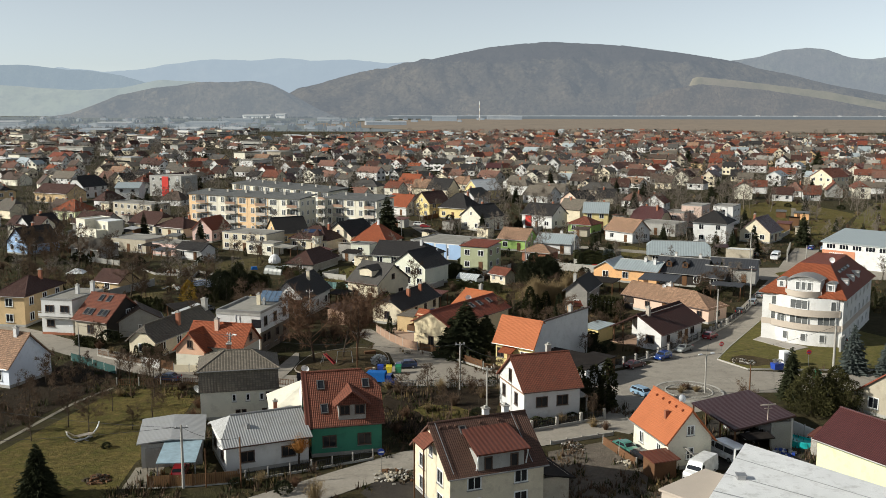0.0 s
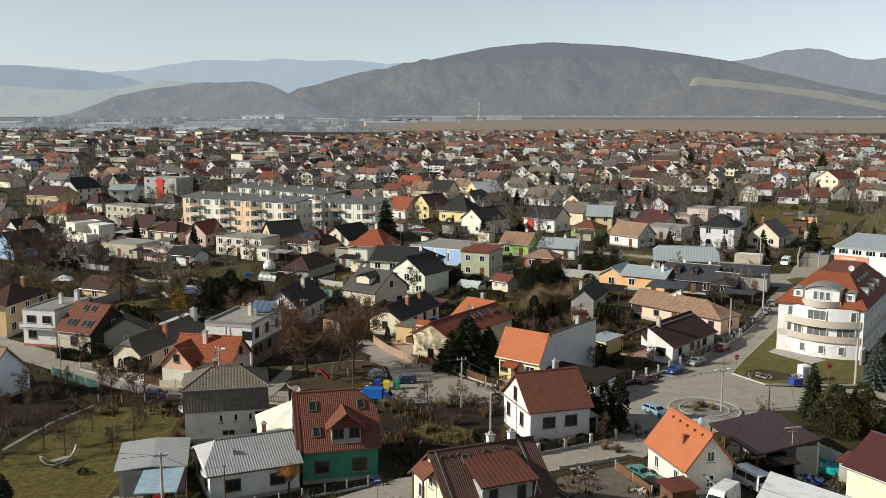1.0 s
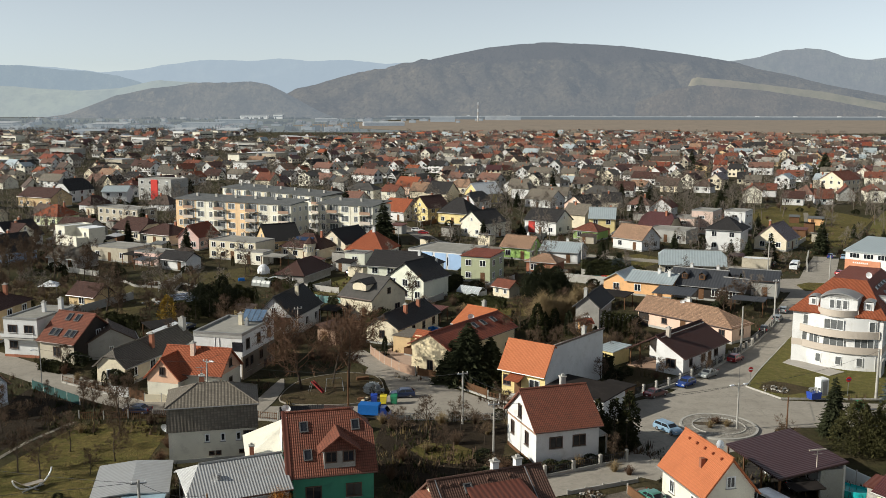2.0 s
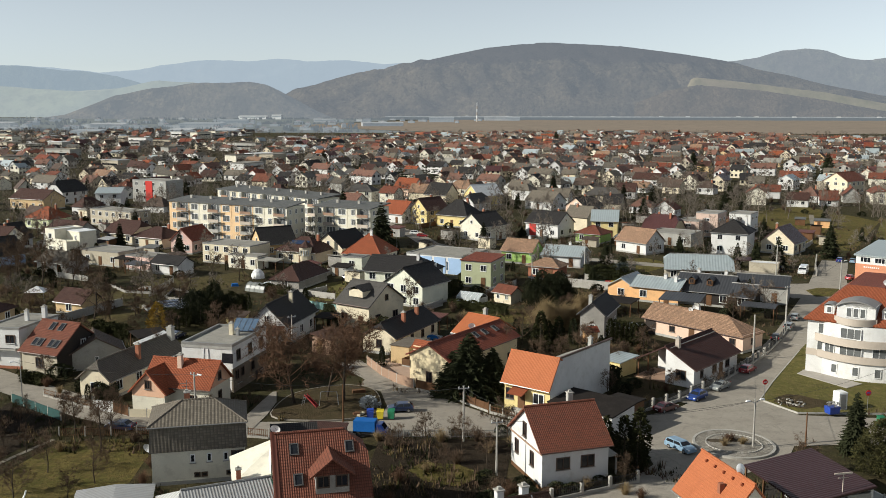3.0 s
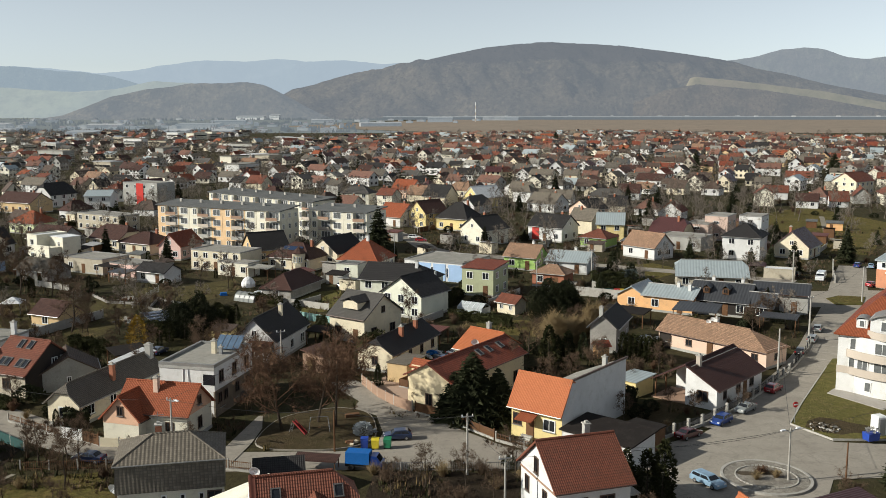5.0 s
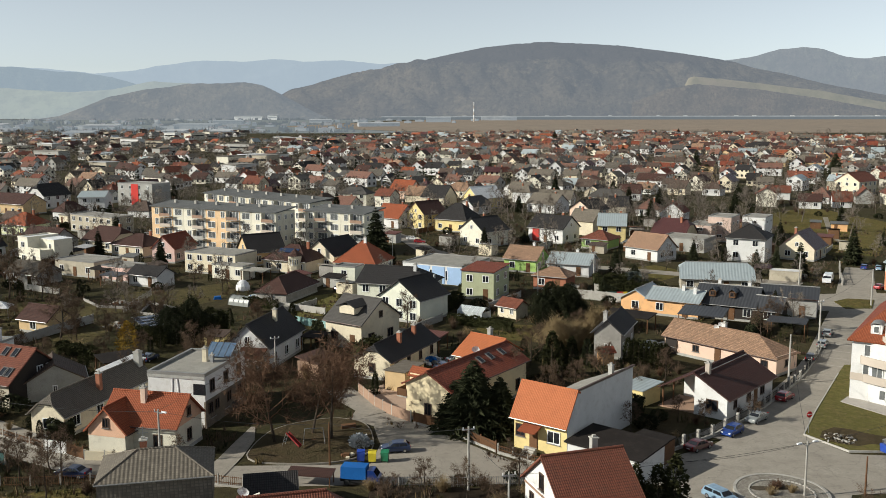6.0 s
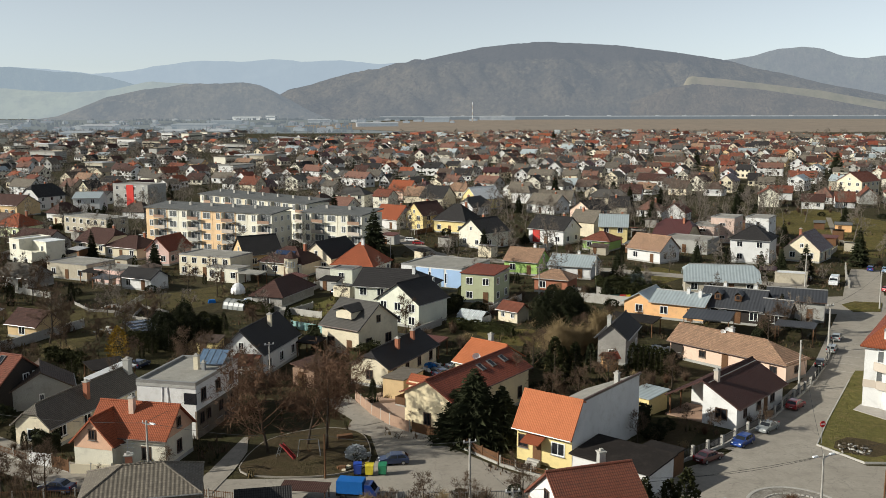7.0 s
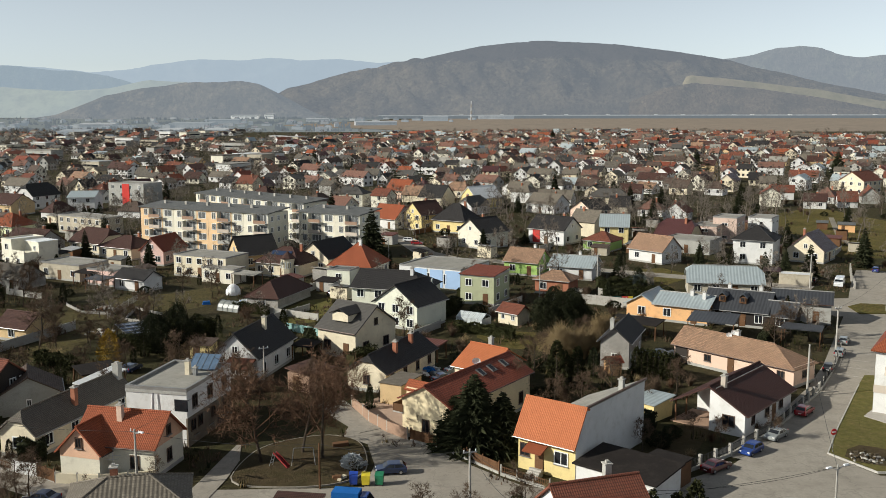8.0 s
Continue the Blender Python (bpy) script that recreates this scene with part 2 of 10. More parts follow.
ROOF = {
    "orange": tiles("clay_tiles_orange", (0.30, 0.085, 0.038), joint_shade=0.5),
    "bright": tiles("clay_tiles_bright_orange", (0.42, 0.135, 0.055), joint_shade=0.82, var=0.03),
    "red": tiles("clay_tiles_red", (0.235, 0.066, 0.038), joint_shade=0.3),
    "redbrown": tiles("clay_tiles_red_brown", (0.20, 0.07, 0.043), moss=(0.085, 0.055, 0.04)),
    "umber": tiles("clay_tiles_umber", (0.112, 0.060, 0.043), moss=(0.075, 0.045, 0.035)),
    "plum": tiles("concrete_tiles_plum", (0.062, 0.027, 0.022), rough=0.7),
    "brown": tiles("concrete_tiles_brown", (0.08, 0.040, 0.031)),
    "maroon": tiles("metal_tiles_maroon", (0.085, 0.026, 0.024), rough=0.45),
    "slate": tiles("fibre_slates_grey", (0.095, 0.088, 0.08), joint_shade=0.7, var=0.06),
    "dark": tiles("concrete_tiles_dark", (0.036, 0.033, 0.032)),
    "grey": tiles("fibre_cement_grey", (0.135, 0.118, 0.096), w=0.26, h=0.24, moss=(0.08, 0.068, 0.052)),
    "taupe": tiles("fibre_cement_taupe", (0.165, 0.142, 0.112), w=0.34, h=0.26, moss=(0.10, 0.084, 0.066), joint_shade=0.62, var=0.22),
    "tan": tiles("weathered_tiles_tan", (0.34, 0.21, 0.135), moss=(0.15, 0.105, 0.078), var=0.26),
    # next two are dulled for the far town, its haze put into the colour
    "muted_red": tiles("muted_tiles_red", (0.215, 0.112, 0.082), moss=(0.12, 0.085, 0.068), joint_shade=0.5),
    "muted_brown": tiles("muted_tiles_brown", (0.115, 0.08, 0.062), moss=(0.075, 0.06, 0.05)),
    "tar": grainy("tar_roof_dark", (0.023, 0.019, 0.017), dirt=(0.038, 0.032, 0.027), var=0.3),
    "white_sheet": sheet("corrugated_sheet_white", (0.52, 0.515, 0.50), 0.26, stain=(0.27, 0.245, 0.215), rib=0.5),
    "pale_sheet": sheet("sheet_metal_pale_grey", (0.42, 0.415, 0.405), 0.35, stain=(0.30, 0.285, 0.26)),
    "blue_sheet": sheet("sheet_metal_pale_blue", (0.40, 0.45, 0.46), 0.6),
    "dark_sheet": sheet("sheet_metal_anthracite", (0.06, 0.062, 0.068), 0.55, 0.5),
    "brown_sheet": sheet("sheet_metal_brown", (0.15, 0.05, 0.032), 0.45, 0.45),
    "maroon_sheet": sheet("sheet_metal_maroon", (0.055, 0.026, 0.028), 0.35, 0.5),
    "felt": grainy("roofing_felt_dark_grey", (0.125, 0.128, 0.125), dirt=(0.2, 0.195, 0.18), var=0.25),
    "bitumen": grainy("bitumen_roof_grey", (0.30, 0.285, 0.25), dirt=(0.16, 0.15, 0.13), var=0.25),
    "membrane": grainy("membrane_white", (0.70, 0.70, 0.69), dirt=(0.36, 0.35, 0.33), var=0.12, rough=0.5),
}
M_GLASS = plain("window_glass", (0.018, 0.02, 0.024), 0.06)
# paler pane: curtains and the mirrored sky are both put into this colour
M_GLASS_L = plain("window_glass_curtains_and_sky", (0.13, 0.135, 0.135), 0.15)
M_FRAME = plain("window_frame_white", (0.75, 0.75, 0.73), 0.4)
M_FRAME_D = plain("window_frame_brown", (0.07, 0.04, 0.025), 0.5)
M_TRIM = grainy("zinc_gutter", (0.33, 0.32, 0.30), 0.45, 0.5, bump=0)
M_TRIM_D = plain("skylight_flashing", (0.10, 0.095, 0.09), 0.5)
M_TRIM_B = grainy("brown_gutter", (0.085, 0.045, 0.032), 0.5, 0.2, bump=0)
M_CONC = grainy("concrete", (0.42, 0.40, 0.36), dirt=(0.22, 0.2, 0.17), var=0.2)
M_BRICK = WALL["brick"]
M_STEEL = grainy("galvanised_steel", (0.4, 0.4, 0.4), 0.4, 0.7, bump=0)
M_WOOD = WALL["brown"]
M_BLACK = plain("black_rubber", (0.02, 0.02, 0.02), 0.8)
M_WHITE = plain("white_enamel", (0.8, 0.8, 0.79), 0.35)
M_SOLAR = plain("solar_cells", (0.022, 0.036, 0.075), 0.2)
# lighter blue cells: the reflected sky is put into the base colour
M_SOLAR_SKY = plain("solar_cells_sky_reflection", (0.09, 0.135, 0.20), 0.2)
M_ASPHALT = ground_mat("asphalt_worn", ((0.295, 0.265, 0.222), (0.345, 0.312, 0.262), (0.215, 0.193, 0.163), (0.262, 0.236, 0.198)), 0.12, 3.0, 0.15, (0.20, 0.182, 0.155), cracks=(0.22, (0.12, 0.108, 0.09)))
M_PATH = ground_mat("garden_path", ((0.24, 0.21, 0.17), (0.28, 0.25, 0.2), (0.17, 0.15, 0.11), (0.21, 0.19, 0.15)), 0.3, 3.0, 0.2)
M_PAVE = ground_mat("concrete_paving", ((0.38, 0.35, 0.31), (0.42, 0.39, 0.35), (0.30, 0.28, 0.25), (0.36, 0.33, 0.29)), 0.2, 3.0, 0.15)
M_TURF = ground_mat("worn_winter_turf", ((0.082, 0.060, 0.034), (0.062, 0.052, 0.024), (0.105, 0.076, 0.044), (0.050, 0.038, 0.020)), 0.2, 1.8, 0.8, (0.12, 0.095, 0.06))
M_PAVER = ground_mat("reddish_pavers", ((0.40, 0.285, 0.215), (0.43, 0.31, 0.235), (0.33, 0.235, 0.18), (0.37, 0.265, 0.2)), 0.2, 3.0, 0.15)
M_COBBLE = ground_mat("pale_cobbles", ((0.34, 0.315, 0.27), (0.20, 0.18, 0.15), (0.40, 0.37, 0.33), (0.15, 0.135, 0.11)), 0.5, 2.2, 0.5, (0.12, 0.10, 0.08))
M_GRAVEL = ground_mat("trodden_gravel", ((0.145, 0.122, 0.099), (0.187, 0.162, 0.129), (0.093, 0.078, 0.061), (0.119, 0.102, 0.082)), 0.25, 2.4, 0.6, (0.15, 0.125, 0.095))
M_DIRT = ground_mat("trodden_earth", ((0.074, 0.059, 0.042), (0.099, 0.079, 0.057), (0.054, 0.042, 0.030), (0.079, 0.065, 0.045)), 0.15, 2.0, 0.5)
M_YARD = ground_mat("dark_gravel_yard", ((0.044, 0.039, 0.036), (0.062, 0.055, 0.046), (0.033, 0.030, 0.026), (0.053, 0.046, 0.039)), 0.2, 3.0, 0.4)
M_SOIL = ground_mat("ploughed_soil", ((0.0361, 0.0271, 0.0180), (0.0508, 0.0377, 0.0254), (0.0246, 0.0180, 0.0123), (0.0213, 0.0164, 0.0107)), 0.3, 1.2, 1.0, (0.0574, 0.0451, 0.0295))
M_LAWN = ground_mat("winter_lawn", ((0.160, 0.128, 0.040), (0.105, 0.100, 0.026), (0.205, 0.145, 0.058), (0.056, 0.045, 0.018)), 0.22, 1.1, 1.0, (0.050, 0.038, 0.022))
M_GREEN = ground_mat("green_lawn", ((0.125, 0.112, 0.034), (0.155, 0.135, 0.044), (0.190, 0.142, 0.062), (0.080, 0.078, 0.024)), 0.15, 1.3, 0.8, (0.17, 0.13, 0.075))
M_EARTH = ground_mat("garden_ground", ((0.062, 0.052, 0.024), (0.046, 0.046, 0.018), (0.084, 0.065, 0.035), (0.030, 0.025, 0.014)), 0.035, 0.9, 0.8, (0.10, 0.08, 0.048))
M_BARK = grainy("bark", (0.072, 0.056, 0.042), 0.95, var=0.35)
M_TWIG = grainy("twigs", (0.115, 0.078, 0.052), 0.95, var=0.3, bump=0, spread=0.25)
# far trees' twigs are paler than M_TWIG, with haze put into the colour
M_TWIG_F = grainy("twigs_grey_brown_hazed", (0.20, 0.168, 0.138), 0.95, var=0.3, bump=0, spread=0.2)
M_TWIG_R = grainy("twigs_with_dry_leaves", (0.135, 0.078, 0.048), 0.95, var=0.3, bump=0, spread=0.2)
M_NEEDLE = grainy("conifer_needles", (0.034, 0.038, 0.018), 0.9, var=0.4, bump=0, spread=0.25)
M_NEEDLE_B = grainy("blue_spruce_needles", (0.085, 0.10, 0.092), 0.9, var=0.3, bump=0)
M_PLOT = ground_mat("allotment_grass", ((0.120, 0.104, 0.038), (0.078, 0.066, 0.028), (0.155, 0.120, 0.056), (0.048, 0.038, 0.020)), 0.3, 1.6, 0.9, (0.055, 0.042, 0.026))
M_OLIVE = grainy("olive_pine_needles", (0.085, 0.080, 0.030), 0.9, var=0.45, bump=0, spread=0.2)
M_HEDGE = grainy("thuja_foliage", (0.0357, 0.0374, 0.0136), 0.9, var=0.4, bump=0, spread=0.25)
M_GOLD = grainy("golden_thuja_foliage", (0.30, 0.19, 0.03), 0.9, var=0.3, bump=0)
M_DRY = grainy("dry_stalks", (0.26, 0.19, 0.10), 0.95, var=0.3, bump=0)
M_STRAW = grainy("withered_grass", (0.15, 0.11, 0.05), 0.95, var=0.3, bump=0)
M_RUST = grainy("willow_twigs_orange", (0.42, 0.2, 0.06), 0.95, var=0.3, bump=0)
# far distance, with blue air haze put into each material as emission
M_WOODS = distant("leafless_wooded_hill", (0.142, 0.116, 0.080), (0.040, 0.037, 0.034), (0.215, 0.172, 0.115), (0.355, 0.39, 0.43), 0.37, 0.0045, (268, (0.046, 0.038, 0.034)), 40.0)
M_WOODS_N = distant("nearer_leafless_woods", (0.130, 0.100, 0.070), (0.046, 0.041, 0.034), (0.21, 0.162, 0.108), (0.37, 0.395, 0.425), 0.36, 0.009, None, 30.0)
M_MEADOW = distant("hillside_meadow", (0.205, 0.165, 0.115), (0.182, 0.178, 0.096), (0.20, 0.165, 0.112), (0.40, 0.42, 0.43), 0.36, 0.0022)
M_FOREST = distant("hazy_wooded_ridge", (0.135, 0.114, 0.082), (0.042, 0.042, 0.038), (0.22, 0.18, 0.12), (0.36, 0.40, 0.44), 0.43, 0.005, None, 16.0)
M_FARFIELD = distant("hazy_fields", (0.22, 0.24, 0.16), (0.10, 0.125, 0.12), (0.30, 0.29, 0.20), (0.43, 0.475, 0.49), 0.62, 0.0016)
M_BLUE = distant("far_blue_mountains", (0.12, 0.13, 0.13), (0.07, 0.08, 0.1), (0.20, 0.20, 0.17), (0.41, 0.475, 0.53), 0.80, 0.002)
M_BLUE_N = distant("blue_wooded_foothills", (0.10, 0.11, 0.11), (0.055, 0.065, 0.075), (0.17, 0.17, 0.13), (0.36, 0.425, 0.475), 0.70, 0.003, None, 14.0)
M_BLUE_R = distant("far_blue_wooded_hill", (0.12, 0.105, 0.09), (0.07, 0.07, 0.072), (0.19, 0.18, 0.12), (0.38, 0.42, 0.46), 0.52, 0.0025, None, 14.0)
# plain, halls and hedges also carry painted haze, as a share of emission
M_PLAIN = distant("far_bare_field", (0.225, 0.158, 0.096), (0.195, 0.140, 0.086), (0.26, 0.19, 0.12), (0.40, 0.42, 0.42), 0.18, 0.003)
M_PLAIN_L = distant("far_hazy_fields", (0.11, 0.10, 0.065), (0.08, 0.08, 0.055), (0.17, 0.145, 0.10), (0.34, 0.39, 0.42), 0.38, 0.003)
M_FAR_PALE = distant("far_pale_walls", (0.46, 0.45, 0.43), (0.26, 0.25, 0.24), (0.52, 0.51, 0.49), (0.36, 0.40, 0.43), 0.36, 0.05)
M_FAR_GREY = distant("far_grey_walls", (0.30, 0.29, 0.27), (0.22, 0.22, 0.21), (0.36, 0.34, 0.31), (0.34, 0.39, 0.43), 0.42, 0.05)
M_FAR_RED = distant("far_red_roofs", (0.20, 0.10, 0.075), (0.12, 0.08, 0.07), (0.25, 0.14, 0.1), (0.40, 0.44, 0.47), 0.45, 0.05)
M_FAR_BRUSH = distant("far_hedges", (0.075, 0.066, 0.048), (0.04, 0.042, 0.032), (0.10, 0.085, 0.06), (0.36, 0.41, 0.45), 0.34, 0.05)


# ---------------------------------------------------------------- mesh tools
class Shape:
    """Collects faces, with slope metres as UV where given."""

    def __init__(self):
        self.v, self.f, self.uv, self.mi = [], [], [], []

    def face(self, pts, uv=None, mi=0):
        i = len(self.v)
        self.v += [tuple(p) for p in pts]
        self.f.append(tuple(range(i, i + len(pts))))
        self.uv.append(uv or [(p[0] + p[1], p[2]) for p in pts])
        self.mi.append(mi)
        return self

    def box(self, c, s, rz=0.0, taper=1.0, mi=0):
        cx, cy, cz = c
        hx, hy, hz = s[0] / 2, s[1] / 2, s[2] / 2
        ca, sa = math.cos(rz), math.sin(rz)
        q = []
        for z, k in ((-hz, 1.0), (hz, taper)):
            for x, y in ((-hx, -hy), (hx, -hy), (hx, hy), (-hx, hy)):
                x, y = x * k, y * k
                q.append((cx + x * ca - y * sa, cy + x * sa + y * ca, cz + z))
        for a in ((0, 3, 2, 1), (4, 5, 6, 7), (0, 1, 5, 4), (1, 2, 6, 5), (2, 3, 7, 6), (3, 0, 4, 7)):
            self.face([q[j] for j in a], mi=mi)
        return self

    def tube(self, a, b, r0, r1=None, n=8, cap=True, mi=0):
        a, b = Vector(a), Vector(b)
        r1 = r0 if r1 is None else r1
        d = (b - a).normalized()
        u = d.cross((0, 0, 1)) if abs(d.z) < 0.95 else d.cross((1, 0, 0))
        u.normalize()
        w = d.cross(u)
        ra = [a + (u * math.cos(6.2832 * k / n) + w * math.sin(6.2832 * k / n)) * r0 for k in range(n)]
        rb = [b + (u * math.cos(6.2832 * k / n) + w * math.sin(6.2832 * k / n)) * r1 for k in range(n)]
        for k in range(n):
            j = (k + 1) % n
            self.face([ra[k], rb[k], rb[j], ra[j]], mi=mi)
        if cap:
            self.face(ra, mi=mi)
            self.face(rb[::-1], mi=mi)
        return self

    def slab(self, pts, t, mi=0):
        """A plate of thickness t under the polygon pts, with UV in metres: u level, v down the slope."""
        pts = [Vector(p) for p in pts]
        n = (pts[1] - pts[0]).cross(pts[2] - pts[0]).normalized()
        if n.z < 0:
            pts, n = pts[::-1], -n
        u = Vector((0, 0, 1)).cross(n)
        u = u.normalized() if u.length > 1e-3 else Vector((1, 0, 0))
        w = n.cross(u)
        top = max(p.dot(w) for p in pts)
        uv = [(p.dot(u), top - p.dot(w)) for p in pts]
        low = [p - n * t for p in pts]
        self.face(pts, uv, mi)
        self.face(low[::-1], uv[::-1], mi)
        k = len(pts)
        for i in range(k):
            j = (i + 1) % k
            self.face([pts[i], low[i], low[j], pts[j]], [uv[i], (uv[i][0], uv[i][1] + t), (uv[j][0], uv[j][1] + t), uv[j]], mi)
        return self

    def mesh(self, name, mats, smooth=False):
        me = bpy.data.meshes.new(name)
        me.from_pydata(self.v, [], self.f)
        for m in (mats if isinstance(mats, (list, tuple)) else [mats]):
            me.materials.append(m)
        layer = me.uv_layers.new()
        flat = np.array([c for q in self.uv for p in q for c in p], dtype=np.float32)
        layer.data.foreach_set("uv", flat)
        me.polygons.foreach_set("material_index", self.mi)
        if smooth:
            me.polygons.foreach_set("use_smooth", [True] * len(me.polygons))
        me.update()
        return me


def thing(name, x, y, rot=0.0, label="", category="", group="", kind="", z=0.0):
    return tagged(place(new(name), pose(x, y, z, 0, 0, rot)), label, category, group, kind)


def place(ob, m):
    ob.matrix_basis = m
    return ob


def part(name, shape, mats, parent, label="", m=None, smooth=False):
    me = shape if isinstance(shape, bpy.types.Mesh) else shape.mesh(name, mats, smooth)
    ob = new(name, me)
    ob.parent = parent
    if m is not None:
        ob.matrix_basis = m
    return tagged(ob, label)


def single(name, shape, mats, label, category, group="", kind="", m=None, smooth=False):
    me = shape if isinstance(shape, bpy.types.Mesh) else shape.mesh(name, mats, smooth)
    ob = new(name, me)
    if m is not None:
        ob.matrix_basis = m
    return tagged(ob, label, category, group, kind)


TAKEN = []          # discs of ground that stand full: x, y, radius


def free(x, y, r):
    return all((x - a) ** 2 + (y - b) ** 2 > (r + c) ** 2 for a, b, c in TAKEN)


WINDOW_MESH = {}


SILLS = True
PANE = M_GLASS


def window(parent, w, h, m, dark=False, sill=True, bars=1):
    """A casement: frame, pane and sill, set on a wall whose outside is -y."""
    key = (round(w, 2), round(h, 2), dark, bars, PANE.name)
    if key not in WINDOW_MESH:
        fr, pn, sl = Shape(), Shape(), Shape()
        b = 0.11
        for cx, cz, sx, sz in ((0, h / 2 - b / 2, w, b), (0, -h / 2 + b / 2, w, b), (-w / 2 + b / 2, 0, b, h - 2 * b), (w / 2 - b / 2, 0, b, h - 2 * b)):
            fr.box((cx, -0.02, cz), (sx, 0.1, sz))
        for k in range(bars):
            fr.box((-w / 2 + w * (k + 1) / (bars + 1), -0.02, 0), (0.07, 0.08, h - 2 * b))
        pn.face([(-w / 2 + b, -0.012, -h / 2 + b), (w / 2 - b, -0.012, -h / 2 + b), (w / 2 - b, -0.012, h / 2 - b), (-w / 2 + b, -0.012, h / 2 - b)])
        sl.box((0, -0.07, -h / 2 - 0.035), (w + 0.12, 0.18, 0.06))
        fm = M_FRAME_D if dark else M_FRAME
        WINDOW_MESH[key] = (fr.mesh("window", fm), pn.mesh("pane", PANE), sl.mesh("sill", M_TRIM))
    fr, pn, sl = WINDOW_MESH[key]
    ob = part("window", fr, None, parent, m=m)
    part("pane", pn, None, ob)
    if sill and SILLS:
        part("sill", sl, None, ob)
    return ob


def face_pose(side, along, z, L, W):
    """Where a window sits on one side of a house that is L by W."""
    if side == "f":
        return pose(along, -W / 2, z)
    if side == "b":
        return pose(-along, W / 2, z, 0, 0, 180)
    if side == "r":
        return pose(L / 2, along, z, 0, 0, 90)
    return pose(-L / 2, -along, z, 0, 0, -90)


def chimney(parent, x, y, z0, z1, s=0.5, mat=M_BRICK):
    c = part("chimney", Shape().box((x, y, (z0 + z1) / 2), (s, s, z1 - z0)), mat, parent)
    part("cap", Shape().box((x, y, z1 + 0.05), (s + 0.16, s + 0.16, 0.1)).box((x, y, z1 + 0.2), (s * 0.5, s * 0.5, 0.2)), M_CONC, c)
    return c


def roof_parts(parent, kind, L, W, ze, zr, mat, o=0.45, og=0.35, t=0.16, hip=(0, 0)):
    """Roof over L by W with the ridge along x. kind: gable, half, hip."""
    k = (zr - ze) / (W / 2)
    zl, hw, hl = ze - o * k, W / 2 + o, L / 2 + og
    if kind == "hip":
        hl = L / 2 + o
        r = max(L / 2 - W / 2 * 0.95, 0.05)
        A, B = Vector((-r, 0, zr)), Vector((r, 0, zr))
        part("roof_slope", Shape().slab([(-hl, -hw, zl), (hl, -hw, zl), B, A], t), mat, parent)
        part("roof_slope", Shape().slab([(hl, hw, zl), (-hl, hw, zl), A, B], t), mat, parent)
        part("roof_slope", Shape().slab([(hl, -hw, zl), (hl, hw, zl), B], t), mat, parent)
        part("roof_slope", Shape().slab([(-hl, hw, zl), (-hl, -hw, zl), A], t), mat, parent)
        ridge = Shape().tube(A, B, 0.11, n=6)
        for p, q in (((-hl, -hw, zl), A), ((-hl, hw, zl), A), ((hl, -hw, zl), B), ((hl, hw, zl), B)):
            ridge.tube(p, q, 0.09, n=6)
    else:
        cut = [0, 0]
        if kind == "half":
            cut = [h if h else 0 for h in hip]
        zc = [max(zr - c * 0.9, zl + 0.02) for c in cut]
        yc = [(zr - z) / k for z in zc]
        xs = (-hl, hl)
        A = Vector((-hl + cut[0], 0, zr))
        B = Vector((hl - cut[1], 0, zr))
        for s in (-1, 1):
            poly = [(-hl, s * hw, zl), (hl, s * hw, zl)]
            if cut[1]:
                poly.append((hl, s * yc[1], zc[1]))
            poly.append(tuple(B))
            poly.append(tuple(A))
            if cut[0]:
                poly.append((-hl, s * yc[0], zc[0]))
            part("roof_slope", Shape().slab(poly, t), mat, parent)
        for i, P in ((0, A), (1, B)):
            if cut[i]:
                part("half_hip", Shape().slab([(xs[i], -yc[i], zc[i]), (xs[i], yc[i], zc[i]), tuple(P)], t), mat, parent)
        ridge = Shape().tube(A + Vector((0, 0, 0.02)), B + Vector((0, 0, 0.02)), 0.12, n=6)
    part("ridge_cap", ridge, M_TRIM if "sheet" in mat.name else mat, parent)
    return k


def wall_body(kind, L, W, ze, zr, hip=(0, 0), base=0.0):
    s = Shape()
    hx, hy = L / 2, W / 2
    s.face([(-hx, -hy, base), (hx, -hy, base), (hx, -hy, ze), (-hx, -hy, ze)])
    s.face([(hx, hy, base), (-hx, hy, base), (-hx, hy, ze), (hx, hy, ze)])
    for x, sg, c in ((hx, 1, hip[1]), (-hx, -1, hip[0])):
        pts = [(x, -hy * sg, base), (x, hy * sg, base), (x, hy * sg, ze)]
        if kind == "gable" or (kind == "half" and not c):
            pts.append((x, 0, zr))
        elif kind == "half":
            zc = max(zr - c * 0.9, ze + 0.02)
            yc = (zr - zc) / ((zr - ze) / hy)
            pts += [(x, yc * sg, zc), (x, -yc * sg, zc)]
        pts.append((x, -hy * sg, ze))
        s.face(pts)
    s.face([(-hx, -hy, ze), (hx, -hy, ze), (hx, hy, ze), (-hx, hy, ze)])
    return s


